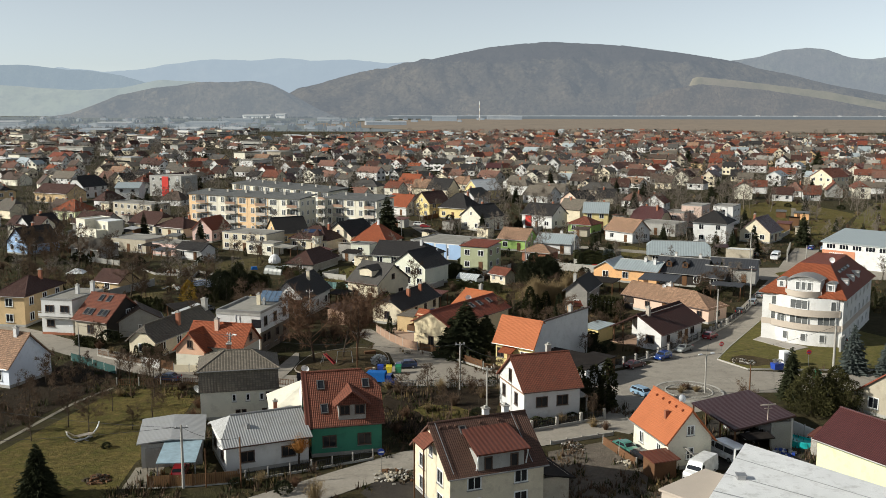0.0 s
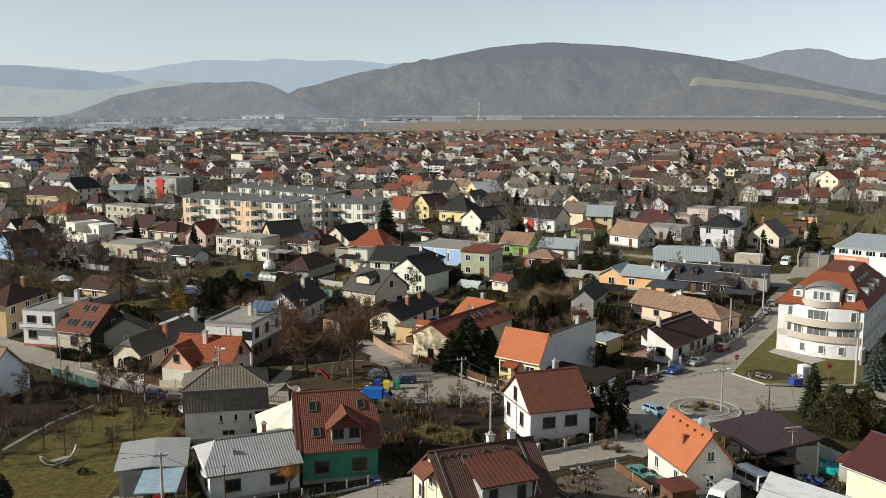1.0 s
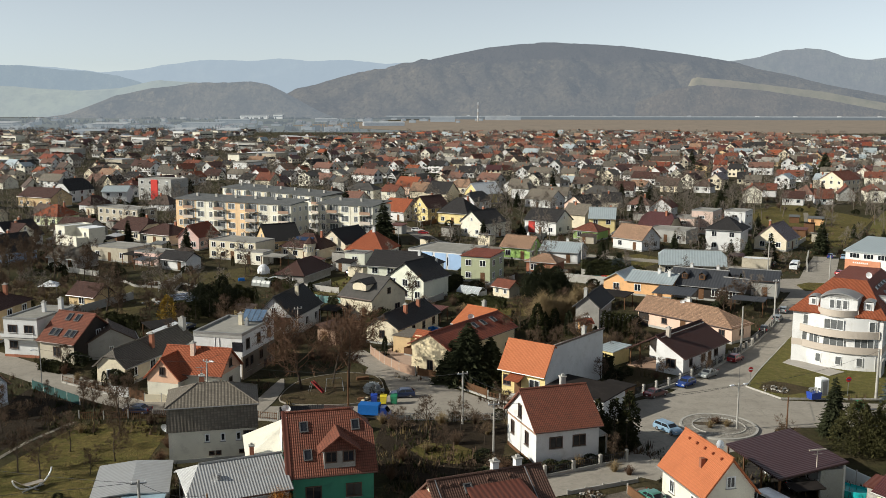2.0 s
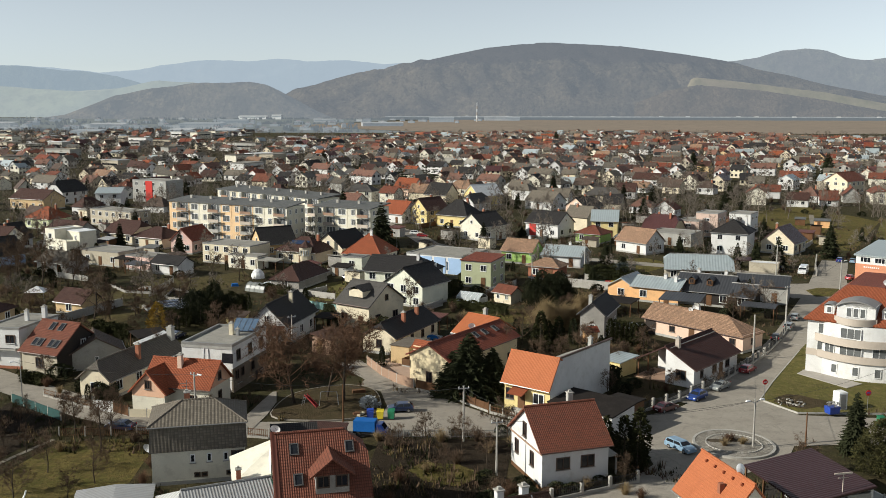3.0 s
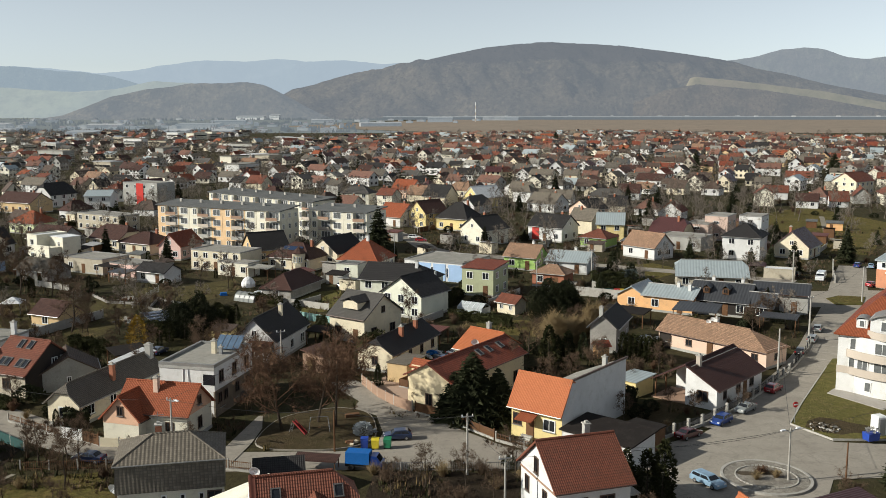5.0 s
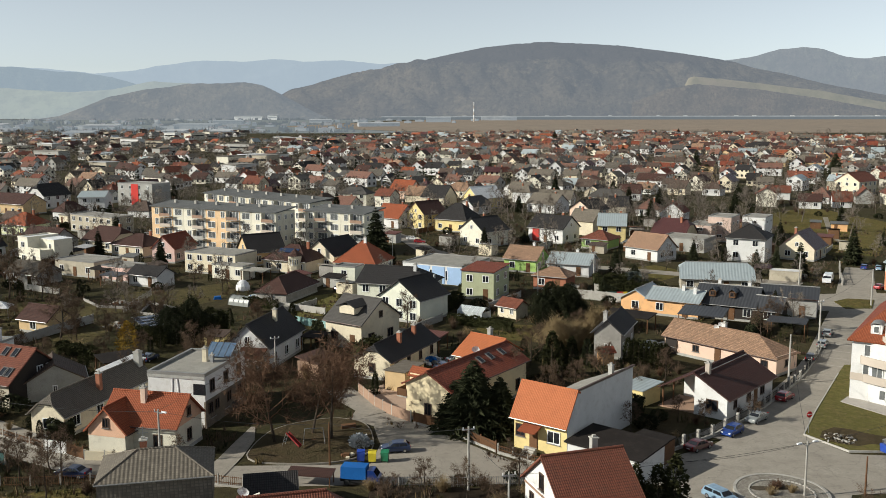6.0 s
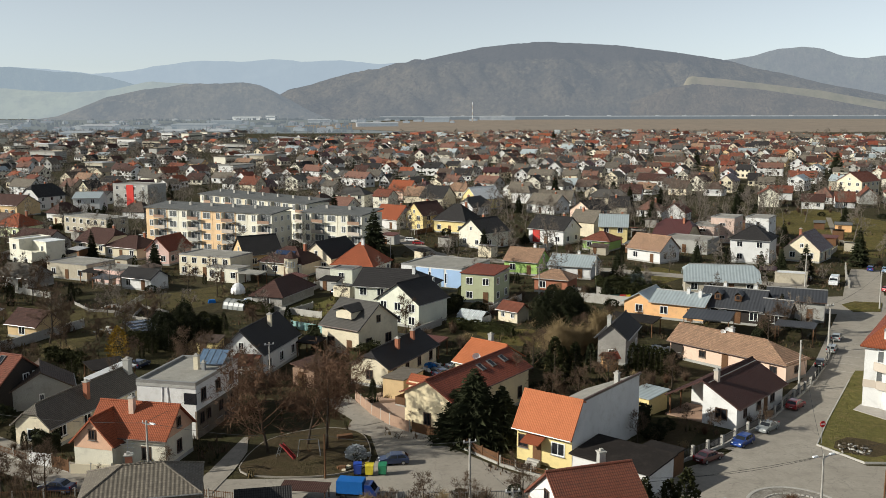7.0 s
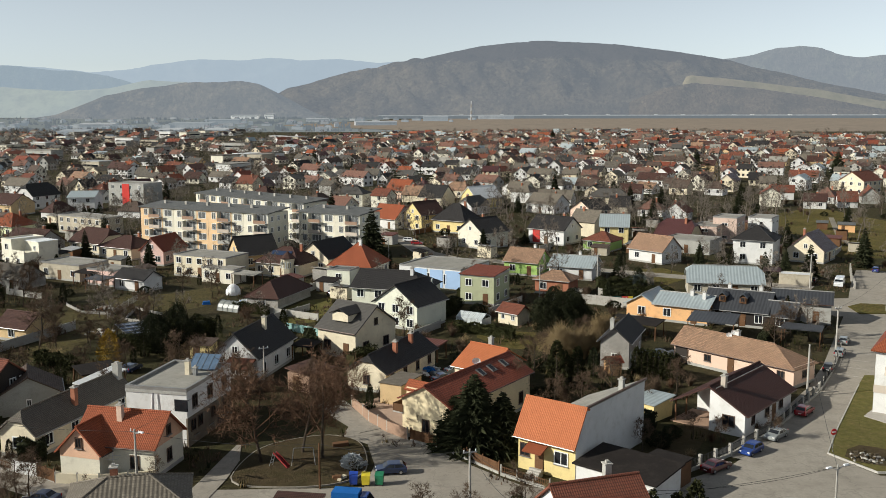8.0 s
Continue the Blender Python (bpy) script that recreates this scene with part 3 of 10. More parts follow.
def house(x, y, rot, L, W, ze, zr, wall, roof, label, kind="gable", hip=(1.6, 1.6), floors=1, sides="flr", per=3.3,
          win=(1.4, 1.45), gable_win=True, chims=((0.2, 0.3),), dark=False, door="f", name="house", category="house", group="", plinth="grey",
          gutter=True, z0=0.0, gable_wall=None, chim_mat=M_BRICK, overhang=0.45):
    """A house with its ridge along its own x; windows by side and floor."""
    TAKEN.append((x, y, max(L, W) * 0.62))
    h = thing(name, x, y, rot, label, category, group, z=z0)
    part("wall", wall_body(kind, L, W, ze, zr - 0.1, hip), WALL[wall], h)
    if plinth:
        part("plinth", Shape().box((0, 0, 0.2), (L + 0.06, W + 0.06, 0.4)), WALL[plinth], h)
    k = roof_parts(h, kind, L, W, ze + 0.08, zr + 0.08, ROOF[roof], hip=hip, o=overhang)
    if gutter:
        for s in (-1, 1):
            y_, z_ = s * (W / 2 + overhang + 0.06), ze - overhang * k + 0.02
            part("gutter", Shape().tube((-L / 2 - 0.3, y_, z_), (L / 2 + 0.3, y_, z_), 0.07, n=6), M_TRIM_B if dark else M_TRIM, h)
    step = ze / floors
    w, hh = win
    for side in sides:
        span = L if side in "fb" else W
        n = max(1, int(span / per))
        for fl in range(floors):
            zc = step * fl + min(1.65, step * 0.56)
            if zc + hh / 2 > ze - 0.15:
                zc = ze - 0.2 - hh / 2
            for i in range(n):
                a = -span / 2 + span * (i + 0.5) / n
                if door == side and fl == 0 and i == n // 2 and n > 1:
                    d = part("door", Shape().box((0, -0.03, 1.05), (1.0, 0.08, 2.1)), WALL["brown"], h, m=face_pose(side, a, 0.15, L, W))
                    part("door_handle", Shape().box((0.38, -0.09, 1.05), (0.12, 0.05, 0.03)), M_STEEL, d)
                    continue
                window(h, w, hh, face_pose(side, a, zc, L, W), dark)
        if side in "lr" and gable_win and kind != "hip" and zr - ze > 2.0:
            window(h, 0.9, 1.1, face_pose(side, 0, ze + 0.75, L, W), dark)
    for cx, cy in chims:
        zz = zr - abs(cy) * W / 2 * k / 1.0
        chimney(h, cx * L, cy * W / 2, zz - 0.6, zr + 0.75, 0.55, chim_mat)
    return h


def flat_house(x, y, rot, L, W, z, wall, roof, label, floors=2, sides="flr", per=3.2, win=(1.4, 1.4), name="house", category="house",
               group="", parapet=0.3, dark=False, door="f", plinth="grey", bands=None):
    TAKEN.append((x, y, max(L, W) * 0.62))
    h = thing(name, x, y, rot, label, category, group)
    part("wall", Shape().box((0, 0, z / 2), (L, W, z)), WALL[wall], h)
    if plinth:
        part("plinth", Shape().box((0, 0, 0.2), (L + 0.06, W + 0.06, 0.4)), WALL[plinth], h)
    part("roof", Shape().box((0, 0, z + 0.03), (L - 0.5, W - 0.5, 0.06)), ROOF[roof], h)
    pr = Shape()
    for c, s in (((0, -W / 2 + 0.1, 0), (L + 0.1, 0.3, parapet)), ((0, W / 2 - 0.1, 0), (L + 0.1, 0.3, parapet)),
                 ((-L / 2 + 0.1, 0, 0), (0.3, W - 0.5, parapet)), ((L / 2 - 0.1, 0, 0), (0.3, W - 0.5, parapet))):
        pr.box((c[0], c[1], z + parapet / 2 - 0.05), s)
    part("parapet", pr, M_TRIM if roof != "membrane" else WALL[wall], h)
    step = z / floors
    w, hh = win
    for side in sides:
        span = L if side in "fb" else W
        n = max(1, int(span / per))
        for fl in range(floors):
            for i in range(n):
                a = -span / 2 + span * (i + 0.5) / n
                if door == side and fl == 0 and i == n // 2 and n > 1:
                    d = part("door", Shape().box((0, -0.03, 1.05), (1.0, 0.08, 2.1)), WALL["brown"], h, m=face_pose(side, a, 0.1, L, W))
                    part("door_handle", Shape().box((0.38, -0.09, 1.05), (0.12, 0.05, 0.03)), M_STEEL, d)
                    continue
                window(h, w, hh, face_pose(side, a, step * fl + min(1.65, step * 0.55), L, W), dark)
    return h


def on_roof(h, L, W, ze, zr, u, v, side=-1):
    """The pose of a thing lying on a slope: u along the ridge from -0.5 to 0.5, v from ridge 0 to eave 1."""
    k = (zr - ze) / (W / 2)
    x_, y_, z_ = u * L, side * v * W / 2, zr + 0.1 - v * (zr - ze)
    return Matrix.Translation((x_, y_, z_)) @ Matrix.Rotation(-side * math.atan(k), 4, "X")


def skylight(h, m, w=0.8, l=1.2):
    s = Shape()
    for cx, cy, sx, sy in ((0, l / 2, w + 0.12, 0.1), (0, -l / 2, w + 0.12, 0.1), (-w / 2, 0, 0.1, l), (w / 2, 0, 0.1, l)):
        s.box((cx, cy, 0.06), (sx, sy, 0.14))
    ob = part("skylight", s, M_TRIM_D, h, m=m)
    part("pane", Shape().face([(-w / 2, -l / 2, 0.07), (w / 2, -l / 2, 0.07), (w / 2, l / 2, 0.07), (-w / 2, l / 2, 0.07)]), M_GLASS, ob)


def dish(parent, x, y, z, r=0.42, turn=0.0, pole=0.6):
    """A satellite dish on a short mast."""
    s, rings, seg = Shape(), 3, 14
    P = lambda i, k: (r * i / rings * math.cos(6.2832 * k / seg), -0.25 * r * (i / rings) ** 2 + 0.1, r * i / rings * math.sin(6.2832 * k / seg))
    for i in range(rings):
        for k in range(seg):
            a, b, c, d = P(i, k), P(i, k + 1), P(i + 1, k + 1), P(i + 1, k)
            s.face([a, b, c, d] if i else [a, c, d])
    ob = part("satellite_dish", s, M_WHITE, parent, "white satellite dish", m=pose(x, y, z + pole, 20, 0, turn))
    part("mast", Shape().tube((0, 0.14, 0), (0, 0.3, -pole - 0.2), 0.03, n=6).tube((0, 0.1, 0), (0, -0.5, 0.02), 0.02, n=5), M_STEEL, ob)


# ---------------------------------------------------------------- ground, streets, distance
def sheet_of(name, pts, z, mat, label, category="ground", h=0.0):
    """A level patch of ground; with h a raised one with kerb edges."""
    s = Shape()
    s.face([(x, y, z + h) for x, y in pts])
    if h:
        n = len(pts)
        for i in range(n):
            (x0, y0), (x1, y1) = pts[i], pts[(i + 1) % n]
            s.face([(x0, y0, 0), (x1, y1, 0), (x1, y1, z + h), (x0, y0, z + h)])
    return single(name, s, mat, label, category, kind="structure")


def strip(name, pts, w, z, mat, label, category="road", h=0.0):
    """A band of ground along a line."""
    P = [Vector((x, y)) for x, y in pts]
    lo, hi = [], []
    for i, p in enumerate(P):
        d = (P[min(i + 1, len(P) - 1)] - P[max(i - 1, 0)]).normalized()
        n = Vector((-d.y, d.x)) * (w[i] if isinstance(w, (list, tuple)) else w) / 2
        lo.append(p - n)
        hi.append(p + n)
    if category == "road":
        for i in range(len(P) - 1):
            for k in range(int((P[i + 1] - P[i]).length / 3) + 1):
                q = P[i].lerp(P[i + 1], k * 3 / max(3.0, (P[i + 1] - P[i]).length))
                TAKEN.append((q.x, q.y, (w[i] if isinstance(w, (list, tuple)) else w) / 2 + 0.3))
    s = Shape()
    for i in range(len(P) - 1):
        s.face([(*lo[i], z + h), (*lo[i + 1], z + h), (*hi[i + 1], z + h), (*hi[i], z + h)])
        if h:
            s.face([(*lo[i], 0), (*lo[i + 1], 0), (*lo[i + 1], z + h), (*lo[i], z + h)])
            s.face([(*hi[i + 1], 0), (*hi[i], 0), (*hi[i], z + h), (*hi[i + 1], z + h)])
    return single(name, s, mat, label, category, kind="structure")


g = Shape()
xs = [-4500, -1500, -500, -150, 150, 500, 1500, 4500]
ys = [-500, -50, 60, 300, 800, 2000, 5200]
for i in range(len(xs) - 1):
    for j in range(len(ys) - 1):
        g.face([(xs[i], ys[j], 0), (xs[i + 1], ys[j], 0), (xs[i + 1], ys[j + 1], 0), (xs[i], ys[j + 1], 0)])
single("ground", g, M_EARTH, "winter garden ground of brown earth and dull grass", "ground", kind="structure")

strip("road", [(-95, 149), (-75, 136.5), (-61, 126.8), (-47.5, 118), (-41, 114.6), (-28, 112.6), (-18, 113.4), (-8, 114.6), (2, 115)], 5.6, 0.02, M_ASPHALT,
      "worn pale asphalt village street")
strip("road", [(0, 115.2), (9, 114.6), (18, 115.5), (26, 117)], 5.6, 0.028, M_ASPHALT, "worn pale asphalt village street")
sheet_of("road", [(-16.6, 137), (-13.9, 134.2), (-9.5, 130), (-5.8, 126.3), (0.4, 119.7), (4, 116.4), (2, 113), (-6, 112), (-12.9, 115.5), (-12.5, 122.5),
                  (-14, 128.5), (-17.2, 131.3)], 0.036, M_ASPHALT, "worn asphalt of a small square", "road")
sheet_of("road", [(12.5, 97), (17.6, 104.5), (16.8, 118.8), (23.6, 123.8), (29, 130.5), (34.6, 127.9), (37.9, 122), (46, 121.5), (60, 121), (60, 112.2), (41, 112),
                  (34, 111), (31.5, 105.5), (23, 100.5), (17.5, 94.2)], 0.044, M_ASPHALT, "wide worn asphalt street junction", "road")
strip("road", [(27, 124.5), (37.5, 138.5), (44.3, 150), (50, 161.5), (59, 182), (67.5, 201), (76, 224), (84, 244)], [10, 9.2, 8.6, 8.2, 8, 8, 7, 6], 0.052, M_ASPHALT,
      "worn pale asphalt side street")
strip("road", [(58, 203), (75, 206), (100, 203), (140, 190)], 15, 0.06, M_ASPHALT, "worn asphalt cross street")
strip("road", [(16.5, 98.2), (8.6, 93), (-6.5, 84.8), (-12, 79.4), (-20, 71), (-30, 62)], [5, 4.8, 4.8, 5, 5.4, 6], 0.068, M_ASPHALT, "worn asphalt lane between houses")
strip("road", [(-28.4, 112), (-27.8, 118), (-27.6, 123), (-27.9, 127.5)], [2.5, 2.4, 2.0, 0.5], 0.076, M_ASPHALT, "narrow asphalt lane past the flat-roofed house")
strip("road", [(-14, 133), (-17.6, 138), (-20.5, 143)], 3.6, 0.084, M_ASPHALT, "narrow asphalt lane")
sheet_of("yard", [(-17.2, 142.2), (-14.6, 136.4), (-11.4, 133.4), (-7.6, 138), (-8.4, 146), (-13, 148)], 0.03, M_PAVER, "paved front yard of the red-roofed house", "yard")
strip("road", [(-42, 330), (-34, 308), (-23, 284.6), (-17.5, 267), (-10, 257), (-2, 253)], 5.6, 0.05, M_ASPHALT, "asphalt street below the flats")
strip("road", [(-6, 257), (6, 251), (20, 244), (45, 232), (64, 222)], 5, 0.058, M_ASPHALT, "asphalt street behind the gardens")

def rounded(pts, turns=2):
    """A closed outline with its corners cut round."""
    for _ in range(turns):
        pts = [(a[0] * w + b[0] * (1 - w), a[1] * w + b[1] * (1 - w)) for a, b in zip(pts, pts[1:] + pts[:1]) for w in (0.75, 0.25)]
    return pts


park = rounded([(-26.2, 116.4), (-20.1, 116.0), (-15.6, 117.0), (-13.4, 119.4), (-13.1, 122.3), (-14.4, 128.3), (-16.4, 130.6), (-19.8, 131.2), (-25.2, 127.6), (-26.4, 122)])
sheet_of("lawn", park, 0.06, M_TURF, "small triangular green with worn winter grass", "lawn", 0.08)
strip("kerb", park + park[:1], 0.1, 0.03, M_ASPHALT, "worn grey concrete kerb round the small green", "kerb", 0.14)
verge = [(47.6, 153.5), (38.6, 135.8), (34.8, 127.8), (37.9, 122.6), (46, 122.8), (58, 123.6), (64, 130), (66, 142), (56, 158), (50, 158)]
sheet_of("lawn", verge, 0.06, M_GREEN, "green lawn round the white corner building", "lawn", 0.1)
strip("kerb", verge[:6], 0.14, 0.06, M_CONC, "pale concrete kerb along the lawn", "kerb", 0.16)
sheet_of("pavement", [(43.2, 140.2), (44.9, 142.4), (50.4, 135.6), (47.6, 133.4)], 0.17, M_PAVE, "pale paved terrace beside the white corner building", "pavement", 0.06)
sheet_of("bare_earth", [(36.2, 126.8), (37.2, 129), (39, 130.4), (40.6, 129.8), (41.8, 128.6), (43.8, 127.4), (44.2, 125.6), (43, 124.6), (41, 124.9), (39.4, 124.1), (37.8, 124.9)], 0.165, M_TURF, "heap of bare earth and rubble on the lawn", "earth")
sheet_of("lawn", [(-51, 84), (-47.5, 107), (-40, 109), (-36, 104), (-34.5, 90), (-35.2, 82), (-34.2, 74), (-36, 70), (-54, 64)], 0.02, M_LAWN, "garden lawn of dull winter grass", "lawn")
sheet_of("ploughed_plot", [(-70, 66), (-68, 104), (-60.4, 107), (-60.2, 121), (-51.2, 115.2), (-50.4, 107), (-53.6, 90), (-55.6, 66)], 0.03, M_SOIL, "dark dug-over vegetable plot", "garden plot")
sheet_of("driveway", [(-34.6, 80.6), (-31.8, 81.4), (-31.0, 75.7), (-33.9, 75.0)], 0.03, M_PATH, "cracked pale concrete driveway before the garage", "driveway")
strip("path", [(-54, 72), (-52.3, 86.7), (-50.6, 101.1), (-48.4, 108)], 0.55, 0.04, M_PATH, "narrow pale concrete garden path", "path")
sheet_of("yard", [(8, 88), (16, 92.5), (19, 88), (17, 78), (24, 76), (31, 84), (33, 70), (12, 62), (6, 70)], 0.03, M_GRAVEL, "dark gravel yard", "yard")
sheet_of("yard", [(25, 84), (26, 100), (38, 99), (40, 88), (33, 82)], 0.05, M_YARD, "dark paved yard with a pool", "yard")
sheet_of("yard", [(-10.6, 75.6), (-9.3, 79.2), (-6.1, 81.5), (-3.6, 79.6), (-4.0, 74.0), (-8, 72)], 0.078, M_YARD, "littered dark yard behind a gate", "yard")
# dark soil here, with the green house's shadow put into its tone
sheet_of("garden_bed", [(-12, 96), (-4, 90), (2, 97), (3, 111), (-12, 111)], 0.012, M_SOIL, "garden of dark shaded earth and dead plants", "garden plot")
sheet_of("lawn", [(-7.9, 101.4), (-6.6, 103.8), (-2.8, 103.3), (0.2, 100.6), (-2.6, 97.4), (-6, 98.6)], 0.02, M_LAWN, "small garden lawn of dull winter grass", "lawn")
sheet_of("lawn", [(-39.4, 193.6), (-36, 205.6), (-31.5, 209), (-27.5, 189), (-35, 185.4)], 0.02, M_GREEN, "green garden lawn", "lawn")
sheet_of("lawn", [(-78, 198), (-72, 208), (-64, 211), (-56.6, 219.8), (-52, 211), (-53.6, 199.4), (-58.7, 192.6), (-63, 187.5), (-68, 188), (-75, 184.5)], 0.02, M_PLOT, "allotment of yellow-green winter grass", "lawn")
sheet_of("lawn", [(-73, 166), (-66.4, 160.2), (-63.4, 169), (-64.5, 178), (-68.6, 181)], 0.02, M_PLOT, "garden strip of yellow-green winter grass", "lawn")
sheet_of("lawn", [(-100, 186), (-92, 172), (-80, 168), (-76, 164.5), (-70.5, 181), (-80, 196), (-92, 200)], 0.016, M_PLOT, "garden of dull winter grass", "lawn")
sheet_of("ploughed_plot", [(-78.8, 199.2), (-73.5, 202.3), (-68.5, 192), (-73.9, 193)], 0.03, M_SOIL, "dark dug-over garden bed", "garden plot")
sheet_of("ploughed_plot", [(-63.4, 187.5), (-59.3, 185.4), (-59, 191.4), (-64.9, 196)], 0.03, M_SOIL, "dark walled garden bed", "garden plot")
sheet_of("lawn", [(-3, 178), (-2.3, 183.4), (6.6, 181.6), (7.2, 169.6), (0.6, 171.6)], 0.02, M_LAWN, "garden lawn of dull yellow grass", "lawn")
sheet_of("lawn", [(28, 232), (34, 223), (44, 236), (38, 246), (30, 242)], 0.02, M_LAWN, "garden of dull winter grass", "lawn")
sheet_of("lawn", [(64.3, 197.7), (64.5, 204), (67.9, 206.9), (72.6, 205.8), (69.2, 198)], 0.07, M_LAWN, "small worn grass island at the crossing", "lawn", 0.1)
sheet_of("grassland", [(84, 262), (88, 350), (118, 384), (128, 330), (95, 262)], 0.016, M_LAWN, "open brown-green grassland with paths", "grassland")
strip("path", [(92, 268), (97, 300), (112, 350)], 1.6, 0.03, M_PATH, "pale trodden path in the grassland", "path")
sheet_of("playing_field", [(90.5, 242), (126, 324), (150, 372), (260, 420), (240, 240), (130, 220)], 0.03, M_GREEN, "green playing field", "field")
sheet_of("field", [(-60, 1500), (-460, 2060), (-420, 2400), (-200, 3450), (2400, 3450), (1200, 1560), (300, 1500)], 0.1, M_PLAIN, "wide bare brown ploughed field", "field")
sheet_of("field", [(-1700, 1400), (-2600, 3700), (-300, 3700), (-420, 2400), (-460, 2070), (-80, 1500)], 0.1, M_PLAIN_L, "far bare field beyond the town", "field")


# hills: ridge lines as heights over x at a given distance
SCALE = 1.2         # the plan below is drawn at 5 : 6 and enlarged at the end


def hill(name, mat, ridge, y_ridge, y_foot, reach, label, rough=6.0, steps=14, cell=22.0, round_=1.0, ravine=0.0):
    k_ = reach / y_ridge                        # same outline, moved out to its true distance
    ridge = [(x * k_, (z - 36.6) * k_ + 43.9) for x, z in ridge]
    y_ridge, y_foot = reach, min(y_foot * SCALE, reach - 60)
    x0, x1 = ridge[0][0], ridge[-1][0]
    n = int((x1 - x0) / cell)
    rx, rz = [p[0] for p in ridge], [p[1] for p in ridge]
    v, f = [], []
    for j in range(steps + 1):
        t = j / steps
        for i in range(n + 1):
            x = x0 + (x1 - x0) * i / n
            h = float(np.interp(x, rx, rz))
            k = math.sin(t * math.pi / 2) ** round_
            lump = noise.fractal(Vector((x * 0.004, t * 3.0, 1.7)), 1.0, 2.0, 5) * 44 * math.sin(t * math.pi)
            if ravine:                          # gullies run down the slope between spurs
                lump += (abs(noise.noise(Vector((x * 0.0042 + t * 2.6, t * 1.9 - x * 0.001, 8.3)))) - 0.22) * ravine * math.sin(t * math.pi) * (1 - t) ** 1.3
                lump += noise.fractal(Vector((x * 0.012 + t * 3.0, t * 5.0, 2.2)), 0.9, 2.0, 4) * ravine * 0.35 * math.sin(t * math.pi) * (1 - t) ** 1.5
            fine_ = noise.noise(Vector((x * 0.06, t * 40, 4.0))) * rough * t
            v.append((x * (y_foot + (y_ridge - y_foot) * t) / y_ridge, y_foot + (y_ridge - y_foot) * t, max(-2.0, h * k + (lump + fine_) * min(1.0, h / 220))))
    for j in range(steps):
        for i in range(n):
            a = j * (n + 1) + i
            f.append((a, a + 1, a + n + 2, a + n + 1))
    me = bpy.data.meshes.new(name)
    me.from_pydata(v, [], f)
    me.materials.append(mat)
    me.polygons.foreach_set("use_smooth", [True] * len(f))
    return tagged(new(name, me), label, "hill", kind="backdrop")


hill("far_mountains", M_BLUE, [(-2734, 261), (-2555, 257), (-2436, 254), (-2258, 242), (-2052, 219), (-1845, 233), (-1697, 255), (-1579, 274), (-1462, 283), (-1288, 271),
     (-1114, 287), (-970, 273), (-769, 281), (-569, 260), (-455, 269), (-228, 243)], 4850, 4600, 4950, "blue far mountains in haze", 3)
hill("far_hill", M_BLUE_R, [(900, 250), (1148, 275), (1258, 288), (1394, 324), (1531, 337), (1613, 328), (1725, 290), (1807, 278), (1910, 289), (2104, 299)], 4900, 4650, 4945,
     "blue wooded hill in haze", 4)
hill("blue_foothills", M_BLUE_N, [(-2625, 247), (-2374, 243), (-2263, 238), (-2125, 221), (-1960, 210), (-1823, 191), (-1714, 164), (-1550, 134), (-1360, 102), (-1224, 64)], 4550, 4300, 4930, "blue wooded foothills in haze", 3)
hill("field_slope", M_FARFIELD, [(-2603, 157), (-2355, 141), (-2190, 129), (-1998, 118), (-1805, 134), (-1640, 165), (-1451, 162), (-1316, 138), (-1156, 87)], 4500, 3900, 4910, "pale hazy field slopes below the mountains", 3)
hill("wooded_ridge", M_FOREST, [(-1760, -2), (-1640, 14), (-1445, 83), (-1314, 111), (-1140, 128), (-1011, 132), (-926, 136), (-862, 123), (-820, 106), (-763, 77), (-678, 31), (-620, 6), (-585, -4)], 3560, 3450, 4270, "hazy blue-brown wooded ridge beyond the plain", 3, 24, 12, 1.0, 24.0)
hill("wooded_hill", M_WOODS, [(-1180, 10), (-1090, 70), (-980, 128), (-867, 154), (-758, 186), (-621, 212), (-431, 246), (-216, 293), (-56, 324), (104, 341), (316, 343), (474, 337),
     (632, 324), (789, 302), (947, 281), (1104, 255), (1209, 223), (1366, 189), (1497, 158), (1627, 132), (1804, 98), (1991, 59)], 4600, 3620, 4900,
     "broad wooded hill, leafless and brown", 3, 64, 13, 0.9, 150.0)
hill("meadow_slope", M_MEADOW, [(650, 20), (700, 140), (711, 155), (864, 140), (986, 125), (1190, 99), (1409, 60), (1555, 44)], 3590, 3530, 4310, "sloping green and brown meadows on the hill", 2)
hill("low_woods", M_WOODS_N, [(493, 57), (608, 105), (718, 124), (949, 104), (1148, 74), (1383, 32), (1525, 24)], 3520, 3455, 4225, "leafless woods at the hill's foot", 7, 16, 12)


